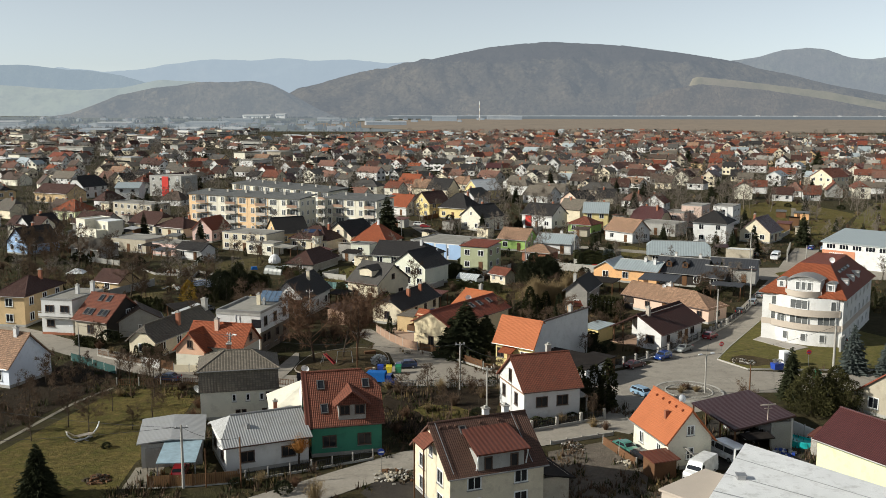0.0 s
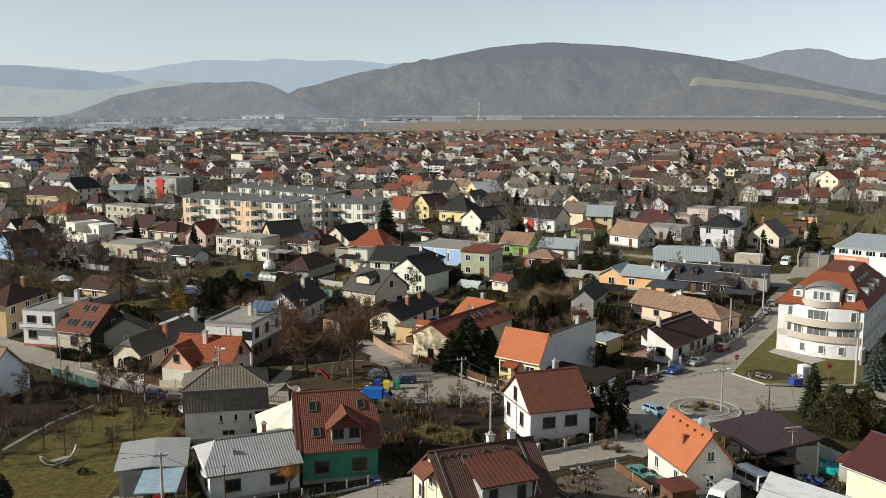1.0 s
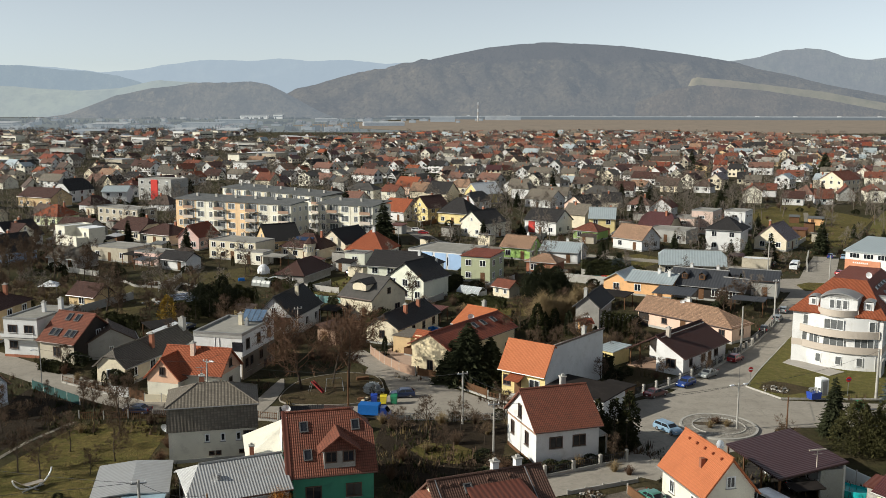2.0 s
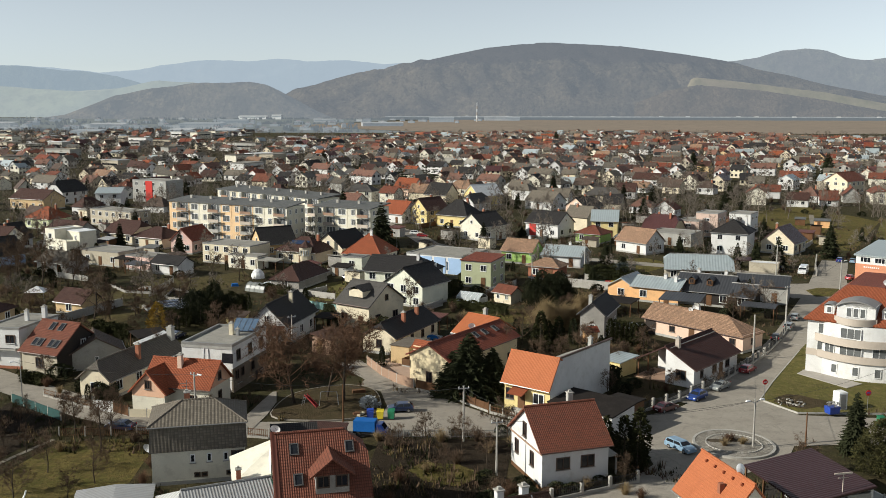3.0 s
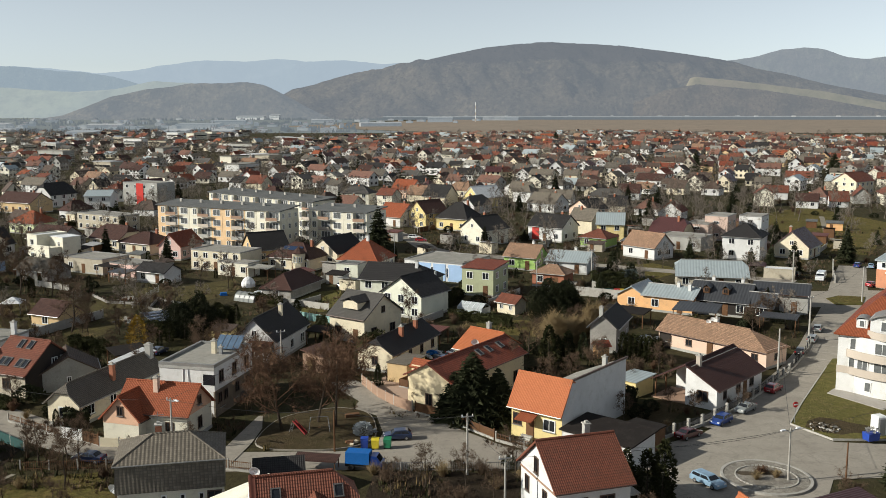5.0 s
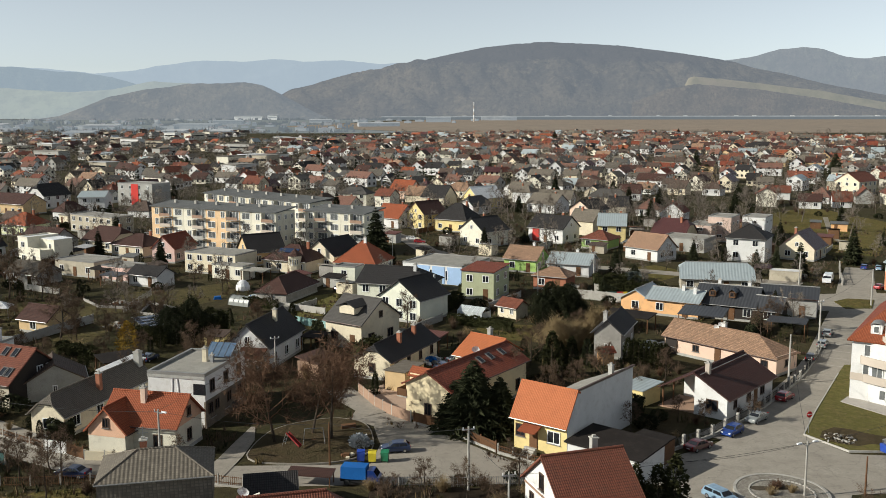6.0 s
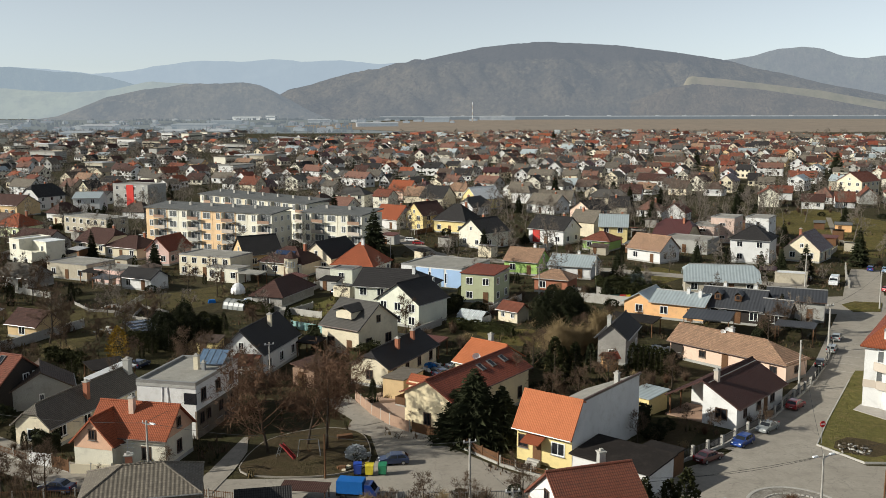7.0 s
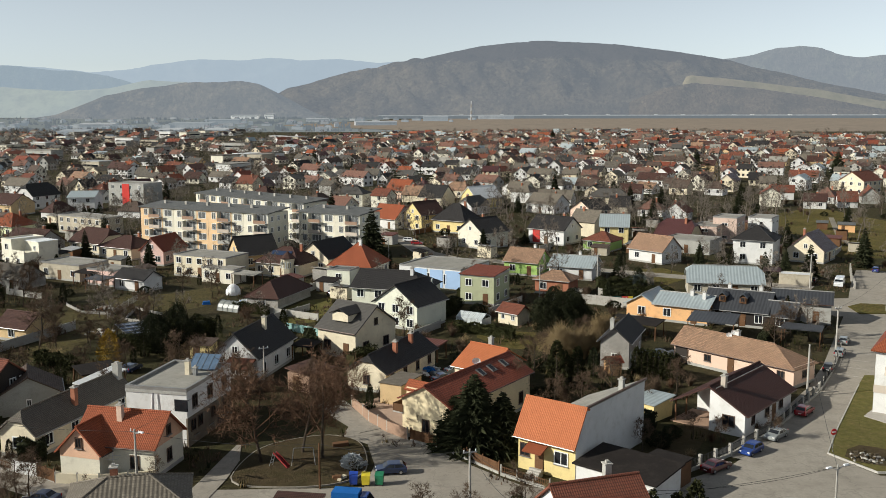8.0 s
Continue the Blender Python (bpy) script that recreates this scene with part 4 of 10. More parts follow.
# ---------------------------------------------------------------- houses of the foreground
def near_houses():
    # green house
    h = house(-14.7, 89.6, 17.4, 7.5, 7.9, 3.8, 8.15, "green", "redbrown", "two-storey green plastered house with a brick-red tiled roof", kind="half", hip=(0, 1.9),
              sides="f", per=3.5, win=(1.5, 1.3), chims=(), plinth="rough", gable_win=False, dark=True, door="")
    for u, v in ((-0.32, 0.28), (0.33, 0.3), (-0.30, 0.76)):
        skylight(h, on_roof(h, 7.5, 7.9, 3.8, 8.15, u, v), 0.7, 1.0)
    d = part("dormer", Shape().box((0.6, -3.35, 4.75), (2.9, 2.3, 1.9)), WALL["rough"], h, m=pose(0, 0.55, 0))
    for s in (-1, 1):
        part("dormer_roof", Shape().slab([(0.6, -4.9, 7.1), (0.6, -1.0, 7.1), (0.6 + s * 2.0, -2.6, 5.5), (0.6 + s * 2.0, -4.9, 5.5)], 0.14), ROOF["redbrown"], d)
    part("dormer_gable", Shape().slab([(-1.2, -4.72, 5.58), (2.4, -4.72, 5.58), (0.6, -4.0, 7.0)], 0.1), ROOF["redbrown"], d)
    for x in (-0.2, 1.4):
        window(h, 1.1, 1.1, pose(x, -3.96, 4.95), True, False)
    part("parapet", Shape().slab([(-4.4, -4.6, 3.3), (-3.9, -4.6, 3.3), (-3.9, 0.1, 8.4), (-4.4, 0.1, 8.4)], 0.45), ROOF["brown_sheet"], h, "brown sheet-metal verge")
    part("side_wall", Shape().face([(-4.4, -0.4, 8.0), (-4.4, 4.0, 3.8), (-4.4, 4.0, 0), (-4.4, -0.4, 0)]).face([(-3.9, -0.4, 8.0), (-3.9, 4.0, 3.8), (-3.9, 4.0, 0), (-3.9, -0.4, 0)]),
         WALL["white"], h)
    dish(h, -3.9, 0.2, 8.25, 0.45, -20, 0.35)
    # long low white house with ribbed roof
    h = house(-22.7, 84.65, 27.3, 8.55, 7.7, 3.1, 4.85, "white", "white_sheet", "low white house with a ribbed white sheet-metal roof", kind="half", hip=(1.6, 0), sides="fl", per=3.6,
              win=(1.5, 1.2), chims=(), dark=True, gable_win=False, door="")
    part("roof_hatch", Shape().box((-1.6, -1.9, 4.2), (0.3, 0.5, 0.5)), M_STEEL, h)
    dish(h, -4.6, -2.6, 2.4, 0.45, -60, 0.3)
    lean = thing("lean_to", -20.3, 90.6, 18, "white membrane lean-to roof beside the green house", "annex")
    part("wall", Shape().box((0, 0, 2.0), (5.2, 5.4, 4.0)), WALL["white"], lean)
    part("roof", Shape().slab([(-2.8, -2.8, 4.1), (2.6, -2.8, 4.9), (2.6, 2.8, 6.3), (-2.8, 2.8, 4.5)], 0.2), WALL["ivory"], lean)
    chimney(lean, -2.2, -2.5, 3.6, 5.2, 0.4)
    # taupe house with shingled upper storey
    h = house(-29.04, 99.8, 15.8, 9.0, 6.2, 6.15, 7.6, "ivory", "taupe", "ivory two-storey house with grey shingled upper wall and hipped roof", kind="hip", floors=2, sides="",
              chims=((-0.12, 0.1),), overhang=0.3)
    cl = Shape()
    for pts in ([(-4.7, -3.3, 3.5), (4.7, -3.3, 3.5), (4.58, -3.18, 6.15), (-4.58, -3.18, 6.15)], [(4.7, -3.3, 3.5), (4.7, 3.3, 3.5), (4.58, 3.2, 6.15), (4.58, -3.2, 6.15)],
                [(-4.7, 3.3, 3.5), (-4.7, -3.3, 3.5), (-4.58, -3.2, 6.15), (-4.58, 3.2, 6.15)], [(4.7, 3.3, 3.5), (-4.7, 3.3, 3.5), (-4.58, 3.2, 6.15), (4.58, 3.2, 6.15)]):
        cl.face(pts, [(p[0] + p[1], -p[2]) for p in pts])
    cl.box((0, 0, 3.46), (9.4, 6.6, 0.06))
    part("shingle_cladding", cl, ROOF["taupe"], h, "grey fibre-cement shingles hung on the upper wall")
    for x in (-0.6, 1.0, 2.6):
        window(h, 0.5, 0.9, pose(x, -3.1, 2.6), False, True, 0)
    for x in (-0.2, 0.5, 2.9):
        window(h, 0.6, 0.5, pose(x, -3.1, 0.9), True, False, 0)
    window(h, 1.3, 0.9, pose(3.75, -3.1, 2.7), True)
    dish(h, -4.75, -2.9, 3.6, 0.55, -30, 0.3)
    part("aerial", Shape().tube((-1.1, 0.3, 7.6), (-1.1, 0.3, 9.6), 0.03, n=5).box((-1.1, 0.3, 9.3), (1.2, 0.04, 0.04)).box((-1.1, 0.3, 9.0), (0.9, 0.04, 0.04)), M_STEEL, h)
    # garage with carport
    h = thing("garage", -32.0, 84.6, 16, "low grey garage with a pale sheet roof", "garage")
    part("wall", Shape().box((0, 0, 1.3), (6.0, 7.0, 2.6)), WALL["grey"], h)
    part("roof", Shape().slab([(-3.4, -3.8, 2.75), (0, -3.8, 3.05), (0, 3.8, 3.25), (-3.4, 3.8, 2.95)], 0.12), ROOF["pale_sheet"], h)
    part("roof", Shape().slab([(0, -3.8, 3.05), (3.4, -3.8, 2.8), (3.4, 3.8, 3.0), (0, 3.8, 3.25)], 0.12), ROOF["pale_sheet"], h)
    dd = part("garage_door", Shape().box((-1.4, -3.53, 1.1), (2.4, 0.08, 2.1)), WALL["rough"], h)
    part("door_handle", Shape().box((-1.4, -3.6, 1.0), (0.2, 0.05, 0.04)), M_STEEL, dd)
    h = thing("carport", -29.4, 79.2, 10, "carport with a pale blue translucent roof", "carport")
    part("roof", Shape().slab([(-1.9, -2.9, 2.35), (1.9, -2.9, 2.35), (1.9, 2.6, 2.75), (-1.9, 2.6, 2.75)], 0.08), plain("pale_blue_polycarbonate", (0.30, 0.40, 0.45), 0.3), h)
    for x in (-1.8, 1.8):
        for y in (-2.6, 2.4):
            part("post", Shape().box((x, y, 1.2), (0.1, 0.1, 2.4)), M_STEEL, h)
    # brown-tiled house with shed dormer, nearest
    h = house(0.62, 75.6, 26, 9.4, 9, 4.5, 7.8, "cream", "umber", "two-storey house with brown tiled roof and a wide shed dormer", sides="flr", floors=2, per=3.2, chims=((0.1, 0.05), (0.32, 0.05)),
              chim_mat=WALL["white"], door="")
    d = part("dormer", Shape().box((0.3, -3.3, 5.0), (4.6, 2.6, 2.0)), WALL["grey"], h)
    part("dormer_roof", Shape().slab([(-2.4, -5.2, 6.25), (3.0, -5.2, 6.25), (2.7, -0.9, 7.3), (-2.1, -0.9, 7.3)], 0.16), ROOF["brown_sheet"], d)
    for x in (-1.0, 1.6):
        window(h, 0.8, 1.3, pose(x, -4.6, 5.1), True, False, 0)
    for s in (-1, 1):
        part("downpipe", Shape().tube((0.3 + s * 2.5, -5.0, 6.0), (0.3 + s * 2.5, -4.6, 4.6), 0.05, n=6), M_WHITE, h)
    skylight(h, on_roof(h, 9.6, 9, 4.5, 7.8, -0.2, 0.22), 0.6, 0.8)
    for u in (-0.46, 0.36):
        part("lightning_strip", Shape().box((0, 0, 0.1), (0.07, 5.6, 0.05)), M_STEEL, h, m=on_roof(h, 9.6, 9, 4.5, 7.8, u, 0.52))
    for u in (-0.42, -0.34, -0.26, 0.0, 0.2):
        part("roof_vent", Shape().box((0, 0, 0.1), (0.24, 0.3, 0.16), taper=0.6), ROOF["umber"], h, m=on_roof(h, 9.6, 9, 4.5, 7.8, u, 0.12))
    an = part("annex", Shape().box((6.2, -0.6, 1.3), (2.8, 7.2, 2.6)), WALL["taupe"], h)
    part("annex_roof", Shape().slab([(4.8, -4.8, 3.2), (8.0, -4.8, 2.5), (8.0, 3.4, 2.5), (4.8, 3.4, 3.2)], 0.14), ROOF["tar"], an, "black tarred annex roof")
    porch = part("porch_roof", Shape().slab([(-6.0, -1.2, 5.9), (-4.6, -1.2, 6.9), (-4.6, 1.6, 6.9), (-6.0, 1.6, 5.9)], 0.14), ROOF["redbrown"], h, "red-brown tiled porch roof")
    for y in (-1.0, 1.4):
        part("post", Shape().box((-5.85, y, 2.9), (0.12, 0.12, 5.8)), M_WOOD, porch)
    # white house with red-brown roof and gable to the square
    h = house(7.5, 101.65, 21.4, 7.15, 7.8, 4.3, 7.3, "white", "redbrown", "white house with a red-brown tiled saddle roof", sides="", floors=1, dark=True,
              chims=((0.22, 0.25),), plinth="brown", door="", chim_mat=WALL["grey"])
    part("porch", Shape().box((4.35, -1.8, 2.4), (1.6, 2.4, 0.16)).box((5.05, -2.8, 1.2), (0.16, 0.16, 2.4)), M_CONC, h)
    for x_ in (-1.35, 1.3):
        window(h, 1.5, 1.25, pose(x_, -3.9, 2.6), True)
    for y_, z_ in ((0.4, 4.9), (2.4, 2.5), (-1.5, 2.5)):
        window(h, 0.95, 1.5, pose(-3.58, y_, z_, 0, 0, -90), True)
    part("string_course", Shape().box((-3.62, 0, 3.7), (0.12, 7.9, 0.14)), WALL["clay"], h)
    # orange-roofed house
    h = house(21.03, 87.83, 108.4, 7.8, 4.9, 3.35, 6.3, "ivory", "bright", "cream house with a smooth bright orange tiled roof", sides="lb", per=3.2, win=(0.9, 1.3), chims=(), door="", gable_win=True)
    part("flue", Shape().box((-1.2, 1.3, 5.05), (0.4, 0.45, 0.9)), WALL["brick"], h)
    for u in (-0.38, -0.2, -0.02, 0.16, 0.34):
        part("roof_vent", Shape().box((0, 0, 0.12), (0.22, 0.3, 0.16), taper=0.6), ROOF["orange"], h, m=on_roof(h, 7.8, 4.9, 3.35, 6.3, u, 0.16, 1))
    dish(h, -1.5, -0.3, 6.2, 0.46, 100, 0.5)
    st = Shape()
    for k in range(9):
        st.box((-4.35, -1.6 + k * 0.28, 0.3 + k * 0.26), (0.9, 0.3, 0.06))
    st.box((-4.75, -0.4, 1.9), (0.04, 3.0, 0.06), 0)
    part("outside_stairs", st, M_CONC, h)
    # dark carport roof
    h = thing("carport", 29.9, 94.2, -74, "large carport with a dark brown sheet-metal roof", "carport")
    part("roof", Shape().slab([(-4.9, -3.6, 2.75), (4.9, -3.6, 2.75), (4.9, 3.7, 3.85), (-4.9, 3.7, 3.85)], 0.2), ROOF["maroon_sheet"], h)
    part("wall", Shape().box((0, 3.4, 1.75), (9.4, 0.25, 3.4)), WALL["white"], h)
    part("wall", Shape().box((4.6, 2.1, 1.6), (0.25, 2.4, 3.1)), WALL["grey"], h)
    for x in (-4.7, -1.6, 1.6, 4.7):
        part("post", Shape().box((x, -3.4, 1.25), (0.16, 0.16, 2.5)), M_WOOD, h)
    part("aerial", Shape().tube((4.4, 0.6, 3.3), (4.4, 0.6, 5.2), 0.05, n=6).box((4.4, 0.6, 5.1), (0.12, 1.8, 0.12)).box((4.4, 0.6, 4.7), (0.06, 1.0, 0.06)), WALL["beige"], h)
    part("awning", Shape().slab([(4.8, -3.0, 2.3), (6.4, -2.8, 2.1), (6.4, 0.4, 2.1), (4.8, 0.4, 2.3)], 0.1), ROOF["tar"], h)
    # lime house at the pool
    house(41.0, 82.5, -57.5, 10, 7.2, 3.5, 5.9, "lime", "maroon", "lime-yellow house with a dark maroon tiled roof", sides="", per=3.4, chims=(), door="")
    house(52.6, 104.2, 38, 9.0, 8, 2.8, 5.9, "taupe", "red", "cream house with a dark red roof and orange chimney", sides="lf", chims=((-0.2, 0.3), (0.2, 0.1)), chim_mat=WALL["orange"])
    # white hall roof
    h = thing("hall", 27.1, 81.4, 0, "low hall with a white membrane roof", "hall")
    part("wall", Shape().slab([(-0.3, -0.6, 3.6), (-7.4, -15.8, 3.6), (2.5, -20.4, 3.6), (11.5, -13.0, 3.6)], 3.6), WALL["white"], h)
    part("roof", Shape().slab([(0, 0, 3.85), (-7.7, -16.3, 3.75), (2.9, -21.4, 3.75), (12.1, -13.4, 3.85)], 0.22), ROOF["membrane"], h)
    seams = Shape()
    for k in (0.25, 0.5, 0.75):
        seams.slab([(-7.7 * k, -16.3 * k, 3.864), (-7.7 * k - 0.04, -16.3 * k - 0.08, 3.864), (12.1 - 9.2 * k - 0.04, -13.4 - 8.0 * k - 0.08, 3.864), (12.1 - 9.2 * k, -13.4 - 8.0 * k, 3.864)], 0.02)
    part("seam", seams, M_STEEL, h)
    part("vent", Shape().box((-2.7, -9.3, 4.0), (0.75, 0.7, 0.4)).box((-2.7, -9.3, 4.22), (0.9, 0.85, 0.06)), M_STEEL, h)
    an = thing("annex", 21.2, 72.6, 45, "low annex with a flat beige roof", "annex")
    part("wall", Shape().box((0, 0, 1.35), (7.0, 4.0, 2.7)), WALL["beige"], an)
    part("roof", Shape().box((0, 0, 2.8), (7.4, 4.4, 0.2)), WALL["beige"], an)
    # white house with an orange-brown roof and blank gable
    house(-66.1, 112.2, -18, 11.4, 7.45, 3.05, 6.6, "icy", "tan", "bluish white house with blank gable and worn tan-orange roof", sides="f", chims=((0.35, -0.1),), chim_mat=WALL["white"], door="", gable_win=False)
    # peach house, two wings
    h = house(-37.3, 121.2, -10, 8.6, 5.7, 3.5, 5.95, "ivory", "orange", "peach house wing with orange tiled roof", sides="fr", per=3.0, win=(1.0, 1.4), chims=((-0.05, -0.3),), dark=True, chim_mat=WALL["peach"], door="", gable_win=True)
    part("gable_panel", Shape().face([(4.33, -2.85, 3.1), (4.33, 2.85, 3.1), (4.33, 2.85, 3.5), (4.33, 0, 5.8), (4.33, -2.85, 3.5)]), WALL["salmon"], h, "peach plastered gable")
    window(h, 0.8, 1.1, pose(4.35, 0, 4.2, 0, 0, 90), True)
    h = house(-40.4, 120.2, 77, 5.4, 4.5, 3.05, 5.35, "ivory", "orange", "peach gabled front wing with orange tiled roof", sides="f", per=3.0, win=(1.0, 1.4), chims=(), dark=True, door="")
    part("gable_panel", Shape().face([(-2.73, 2.25, 2.2), (-2.73, -2.25, 2.2), (-2.73, -2.25, 3.05), (-2.73, 0, 5.2), (-2.73, 2.25, 3.05)]), WALL["salmon"], h, "peach plastered gable")
    window(h, 0.8, 1.1, pose(-2.75, 0, 3.7, 0, 0, -90), True)
    # flat-roofed white house
    h = flat_house(-35.8, 132.7, -10, 7.2, 10.7, 6.15, "white", "bitumen", "white flat-roofed three-level house with bitumen roof", floors=2, sides="r", per=2.7, win=(1.2, 1.5), dark=True, parapet=0.4, plinth="rough")
    part("lower_wall", Shape().box((3.56, 0, 1.6), (0.2, 10.8, 3.2)), WALL["bare_block"], h, "weathered unpainted lower wall")
    for y_ in (-4.2, -2.6, 0.6, 3.4, 4.6):
        window(h, 1.1, 1.4, pose(3.67, y_, 2.2, 0, 0, 90), True, False)
    # black plate on the wall paints the darkness inside an open garage
    part("garage_opening", Shape().box((3.67, 2.6, 0.55), (0.06, 2.4, 1.1)), M_BLACK, h)
    part("corner_window", Shape().box((2.9, -5.32, 4.6), (1.5, 0.12, 1.3)), M_GLASS, h)
    part("band", Shape().box((0, -5.38, 5.95), (7.3, 0.1, 0.35)), WALL["grey"], h)
    chimney(h, 0.6, 0.8, 6.1, 7.8, 0.55, WALL["cream"])
    chimney(h, 1.6, 0.6, 6.1, 7.1, 0.4, M_STEEL)
    pv = part("solar_panel", Shape().slab([(-0.2, 2.2, 6.5), (3.2, 2.2, 6.5), (3.2, 4.2, 7.8), (-0.2, 4.2, 7.8)], 0.08), M_SOLAR_SKY, h, "blue tilted solar panel")
    fr = Shape()
    for k in range(5):
        fr.tube((-0.2 + k * 0.85, 2.2, 6.53), (-0.2 + k * 0.85, 4.2, 7.83), 0.03, n=4)
    for x in (-0.1, 3.1):
        fr.tube((x, 4.1, 6.2), (x, 4.1, 7.7), 0.03, n=4)
    part("rack", fr, M_STEEL, pv)
    part("hose", Shape().tube((-0.4, -5.4, 5.8), (-0.5, -5.4, 3.4), 0.05, n=6).tube((0.2, -5.4, 5.7), (0.3, -5.45, 3.4), 0.05, n=6), M_WHITE, h)
    # low grey-roofed house
    h = house(-47.95, 131.0, 75.7, 16.6, 4.4, 2.9, 4.8, "cream", "grey", "long low cream house with a grey tiled roof", kind="half", hip=(1.0, 0), sides="lf", per=4, win=(1.3, 1.3), chims=((-0.05, -0.6),), door="")
    chimney(h, 7.9, -0.6, 3.5, 5.9, 0.8, WALL["grey"])
    # red roof with skylights, dark gable
    h = house(-61.1, 138.0, -20.6, 6.6, 8.6, 3.3, 6.6, "taupe", "redbrown", "house with a red-brown roof, skylights and dark boarded gable", sides="f", per=3.4, dark=True, chims=(), plinth="", door="")
    part("boarding", Shape().face([(3.33, -4.3, 0), (3.33, 4.3, 0), (3.33, 4.3, 3.3), (3.33, 0, 6.5), (3.33, -4.3, 3.3)]), WALL["dark"], h, "dark timber boarding")
    for y in (0.6, 2.1):
        window(h, 1.0, 0.9, pose(3.35, y, 3.9, 0, 0, 90), False)
    for u, v in ((-0.25, 0.75), (-0.1, 0.75), (0.2, 0.75), (0.35, 0.75), (-0.1, 0.2), (0.15, 0.2)):
        skylight(h, on_roof(h, 6.6, 8.6, 3.3, 6.6, u, v), 0.75, 1.3)
    h = flat_house(-68.6, 141.2, -8, 5.6, 9.4, 5.75, "white", "bitumen", "white flat-roofed two-storey house with a long balcony", floors=2, sides="", per=3.0, win=(1.5, 1.3), dark=True, plinth="brick", door="")
    chimney(h, 0.5, 0.6, 5.75, 7.3, 0.5, WALL["white"])
    chimney(h, 2.2, 2.4, 5.75, 7.6, 0.6, WALL["white"])
    for x_ in (-1.3, 1.4):
        window(h, 1.5, 1.25, pose(x_, -4.72, 4.3), True)
    window(h, 1.4, 1.2, pose(-1.2, -4.72, 1.9), True)
    bal = part("balcony", Shape().box((0, -5.2, 3.0), (5.6, 1.0, 0.18)), M_CONC, h)
    part("railing", Shape().box((0, -5.66, 3.95), (5.6, 0.05, 0.06)).box((0, -5.66, 3.5), (5.6, 0.04, 0.5)), WALL["white"], bal)
    house(-79.6, 148.0, -3.8, 5.6, 12.6, 5.35, 7.7, "ochre", "brown", "ochre two-storey house with a dark hipped roof", kind="hip", floors=2, sides="fr", per=3.4)
    # brown-roofed bungalow with a covered terrace
    h = thing("house", 28.1, 140.2, 51.7, "white bungalow with a dark brown tiled roof and covered terrace", "house")
    TAKEN.append((27.9, 139.5, 8.2))
    s = Shape().face([(-6.6, -4.2, 0), (6.6, -4.2, 0), (6.6, -4.2, 2.8), (-6.6, -4.2, 2.8)]).face([(-6.6, 0, 0), (-6.6, -4.2, 0), (-6.6, -4.2, 2.8), (-6.6, 0, 5.0)])
    s.face([(-1, 0, 0), (-6.6, 0, 0), (-6.6, 0, 5.0), (-1, 0, 5.0)]).face([(-1, 4.2, 0), (-1, 0, 0), (-1, 0, 5.0), (-1, 4.2, 2.8)])
    s.face([(6.6, 4.2, 0), (-1, 4.2, 0), (-1, 4.2, 2.8), (6.6, 4.2, 2.8)]).face([(6.6, -4.2, 0), (6.6, 4.2, 0), (6.6, 4.2, 2.8), (6.6, 0, 5.0), (6.6, -4.2, 2.8)])
    part("wall", s, WALL["white"], h)
    part("terrace_floor", Shape().box((-3.8, 2.4, 0.08), (5.6, 4.8, 0.16)), WALL["clay"], h)
    roof_parts(h, "gable", 13.2, 8.4, 2.88, 5.18, ROOF["plum"], o=0.55)
    for x_ in (-6.3, -3.6):
        part("post", Shape().box((x_, 4.3, 1.3), (0.16, 0.16, 2.6)), M_WOOD, h)
    part("gutter", Shape().tube((-6.9, -4.8, 2.6), (6.9, -4.8, 2.6), 0.07, n=6), M_TRIM_B, h)
    part("snow_guard", Shape().box((0, -0.62, 4.95), (13.0, 0.05, 0.1)), M_STEEL, h)
    chimney(h, -4.6, -0.7, 4.2, 6.0, 0.55, WALL["beige"])
    window(h, 1.5, 1.3, pose(-6.6, -2.3, 1.6, 0, 0, -90), True)
    for x_, w_ in ((-4.4, 0.9), (-0.6, 1.2), (3.4, 1.2)):
        window(h, w_, 1.1, pose(x_, -4.2, 1.6), True)
    d = part("door", Shape().box((1.4, -4.23, 1.05), (1.0, 0.08, 2.1)), WALL["brown"], h)
    part("door_handle", Shape().box((1.8, -4.3, 1.05), (0.12, 0.05, 0.03)), M_STEEL, d)
    # long tan-roofed house
    h = house(34.05, 160.05, -46.2, 18.5, 5.4, 2.8, 4.65, "peach", "tan", "long low pink house with a weathered tan tiled roof", kind="half", hip=(0, 4.7), sides="fr", per=3.6, win=(1.1, 1.0), dark=True, chims=((-0.05, 0.1),),
              chim_mat=WALL["white"], gable_win=False)
    dish(h, -1.5, 0.2, 4.7, 0.45, 20, 0.4)
    dish(h, -1.9, -0.4, 4.5, 0.4, 20, 0.3)
    # flat dark plate on the wall paints the shade of a recessed entrance
    part("entrance_recess", Shape().box((-8.0, -2.73, 1.15), (2.0, 0.1, 2.3)), WALL["dark"], h)
    # grey unfinished house with black roof
    house(18.15, 164.9, 71, 9.6, 4.0, 4.1, 5.8, "rough", "dark", "grey unrendered house with a black roof", sides="lf", per=3, win=(1.0, 1.2), chims=((-0.3, 0.4),), door="", chim_mat=WALL["grey"])
    # yellow house with the long white party wall
    h = thing("house", 5.83, 122.16, -35, "yellow house with orange roof and long white blank side wall", "house")
    TAKEN.append((7, 124, 8))
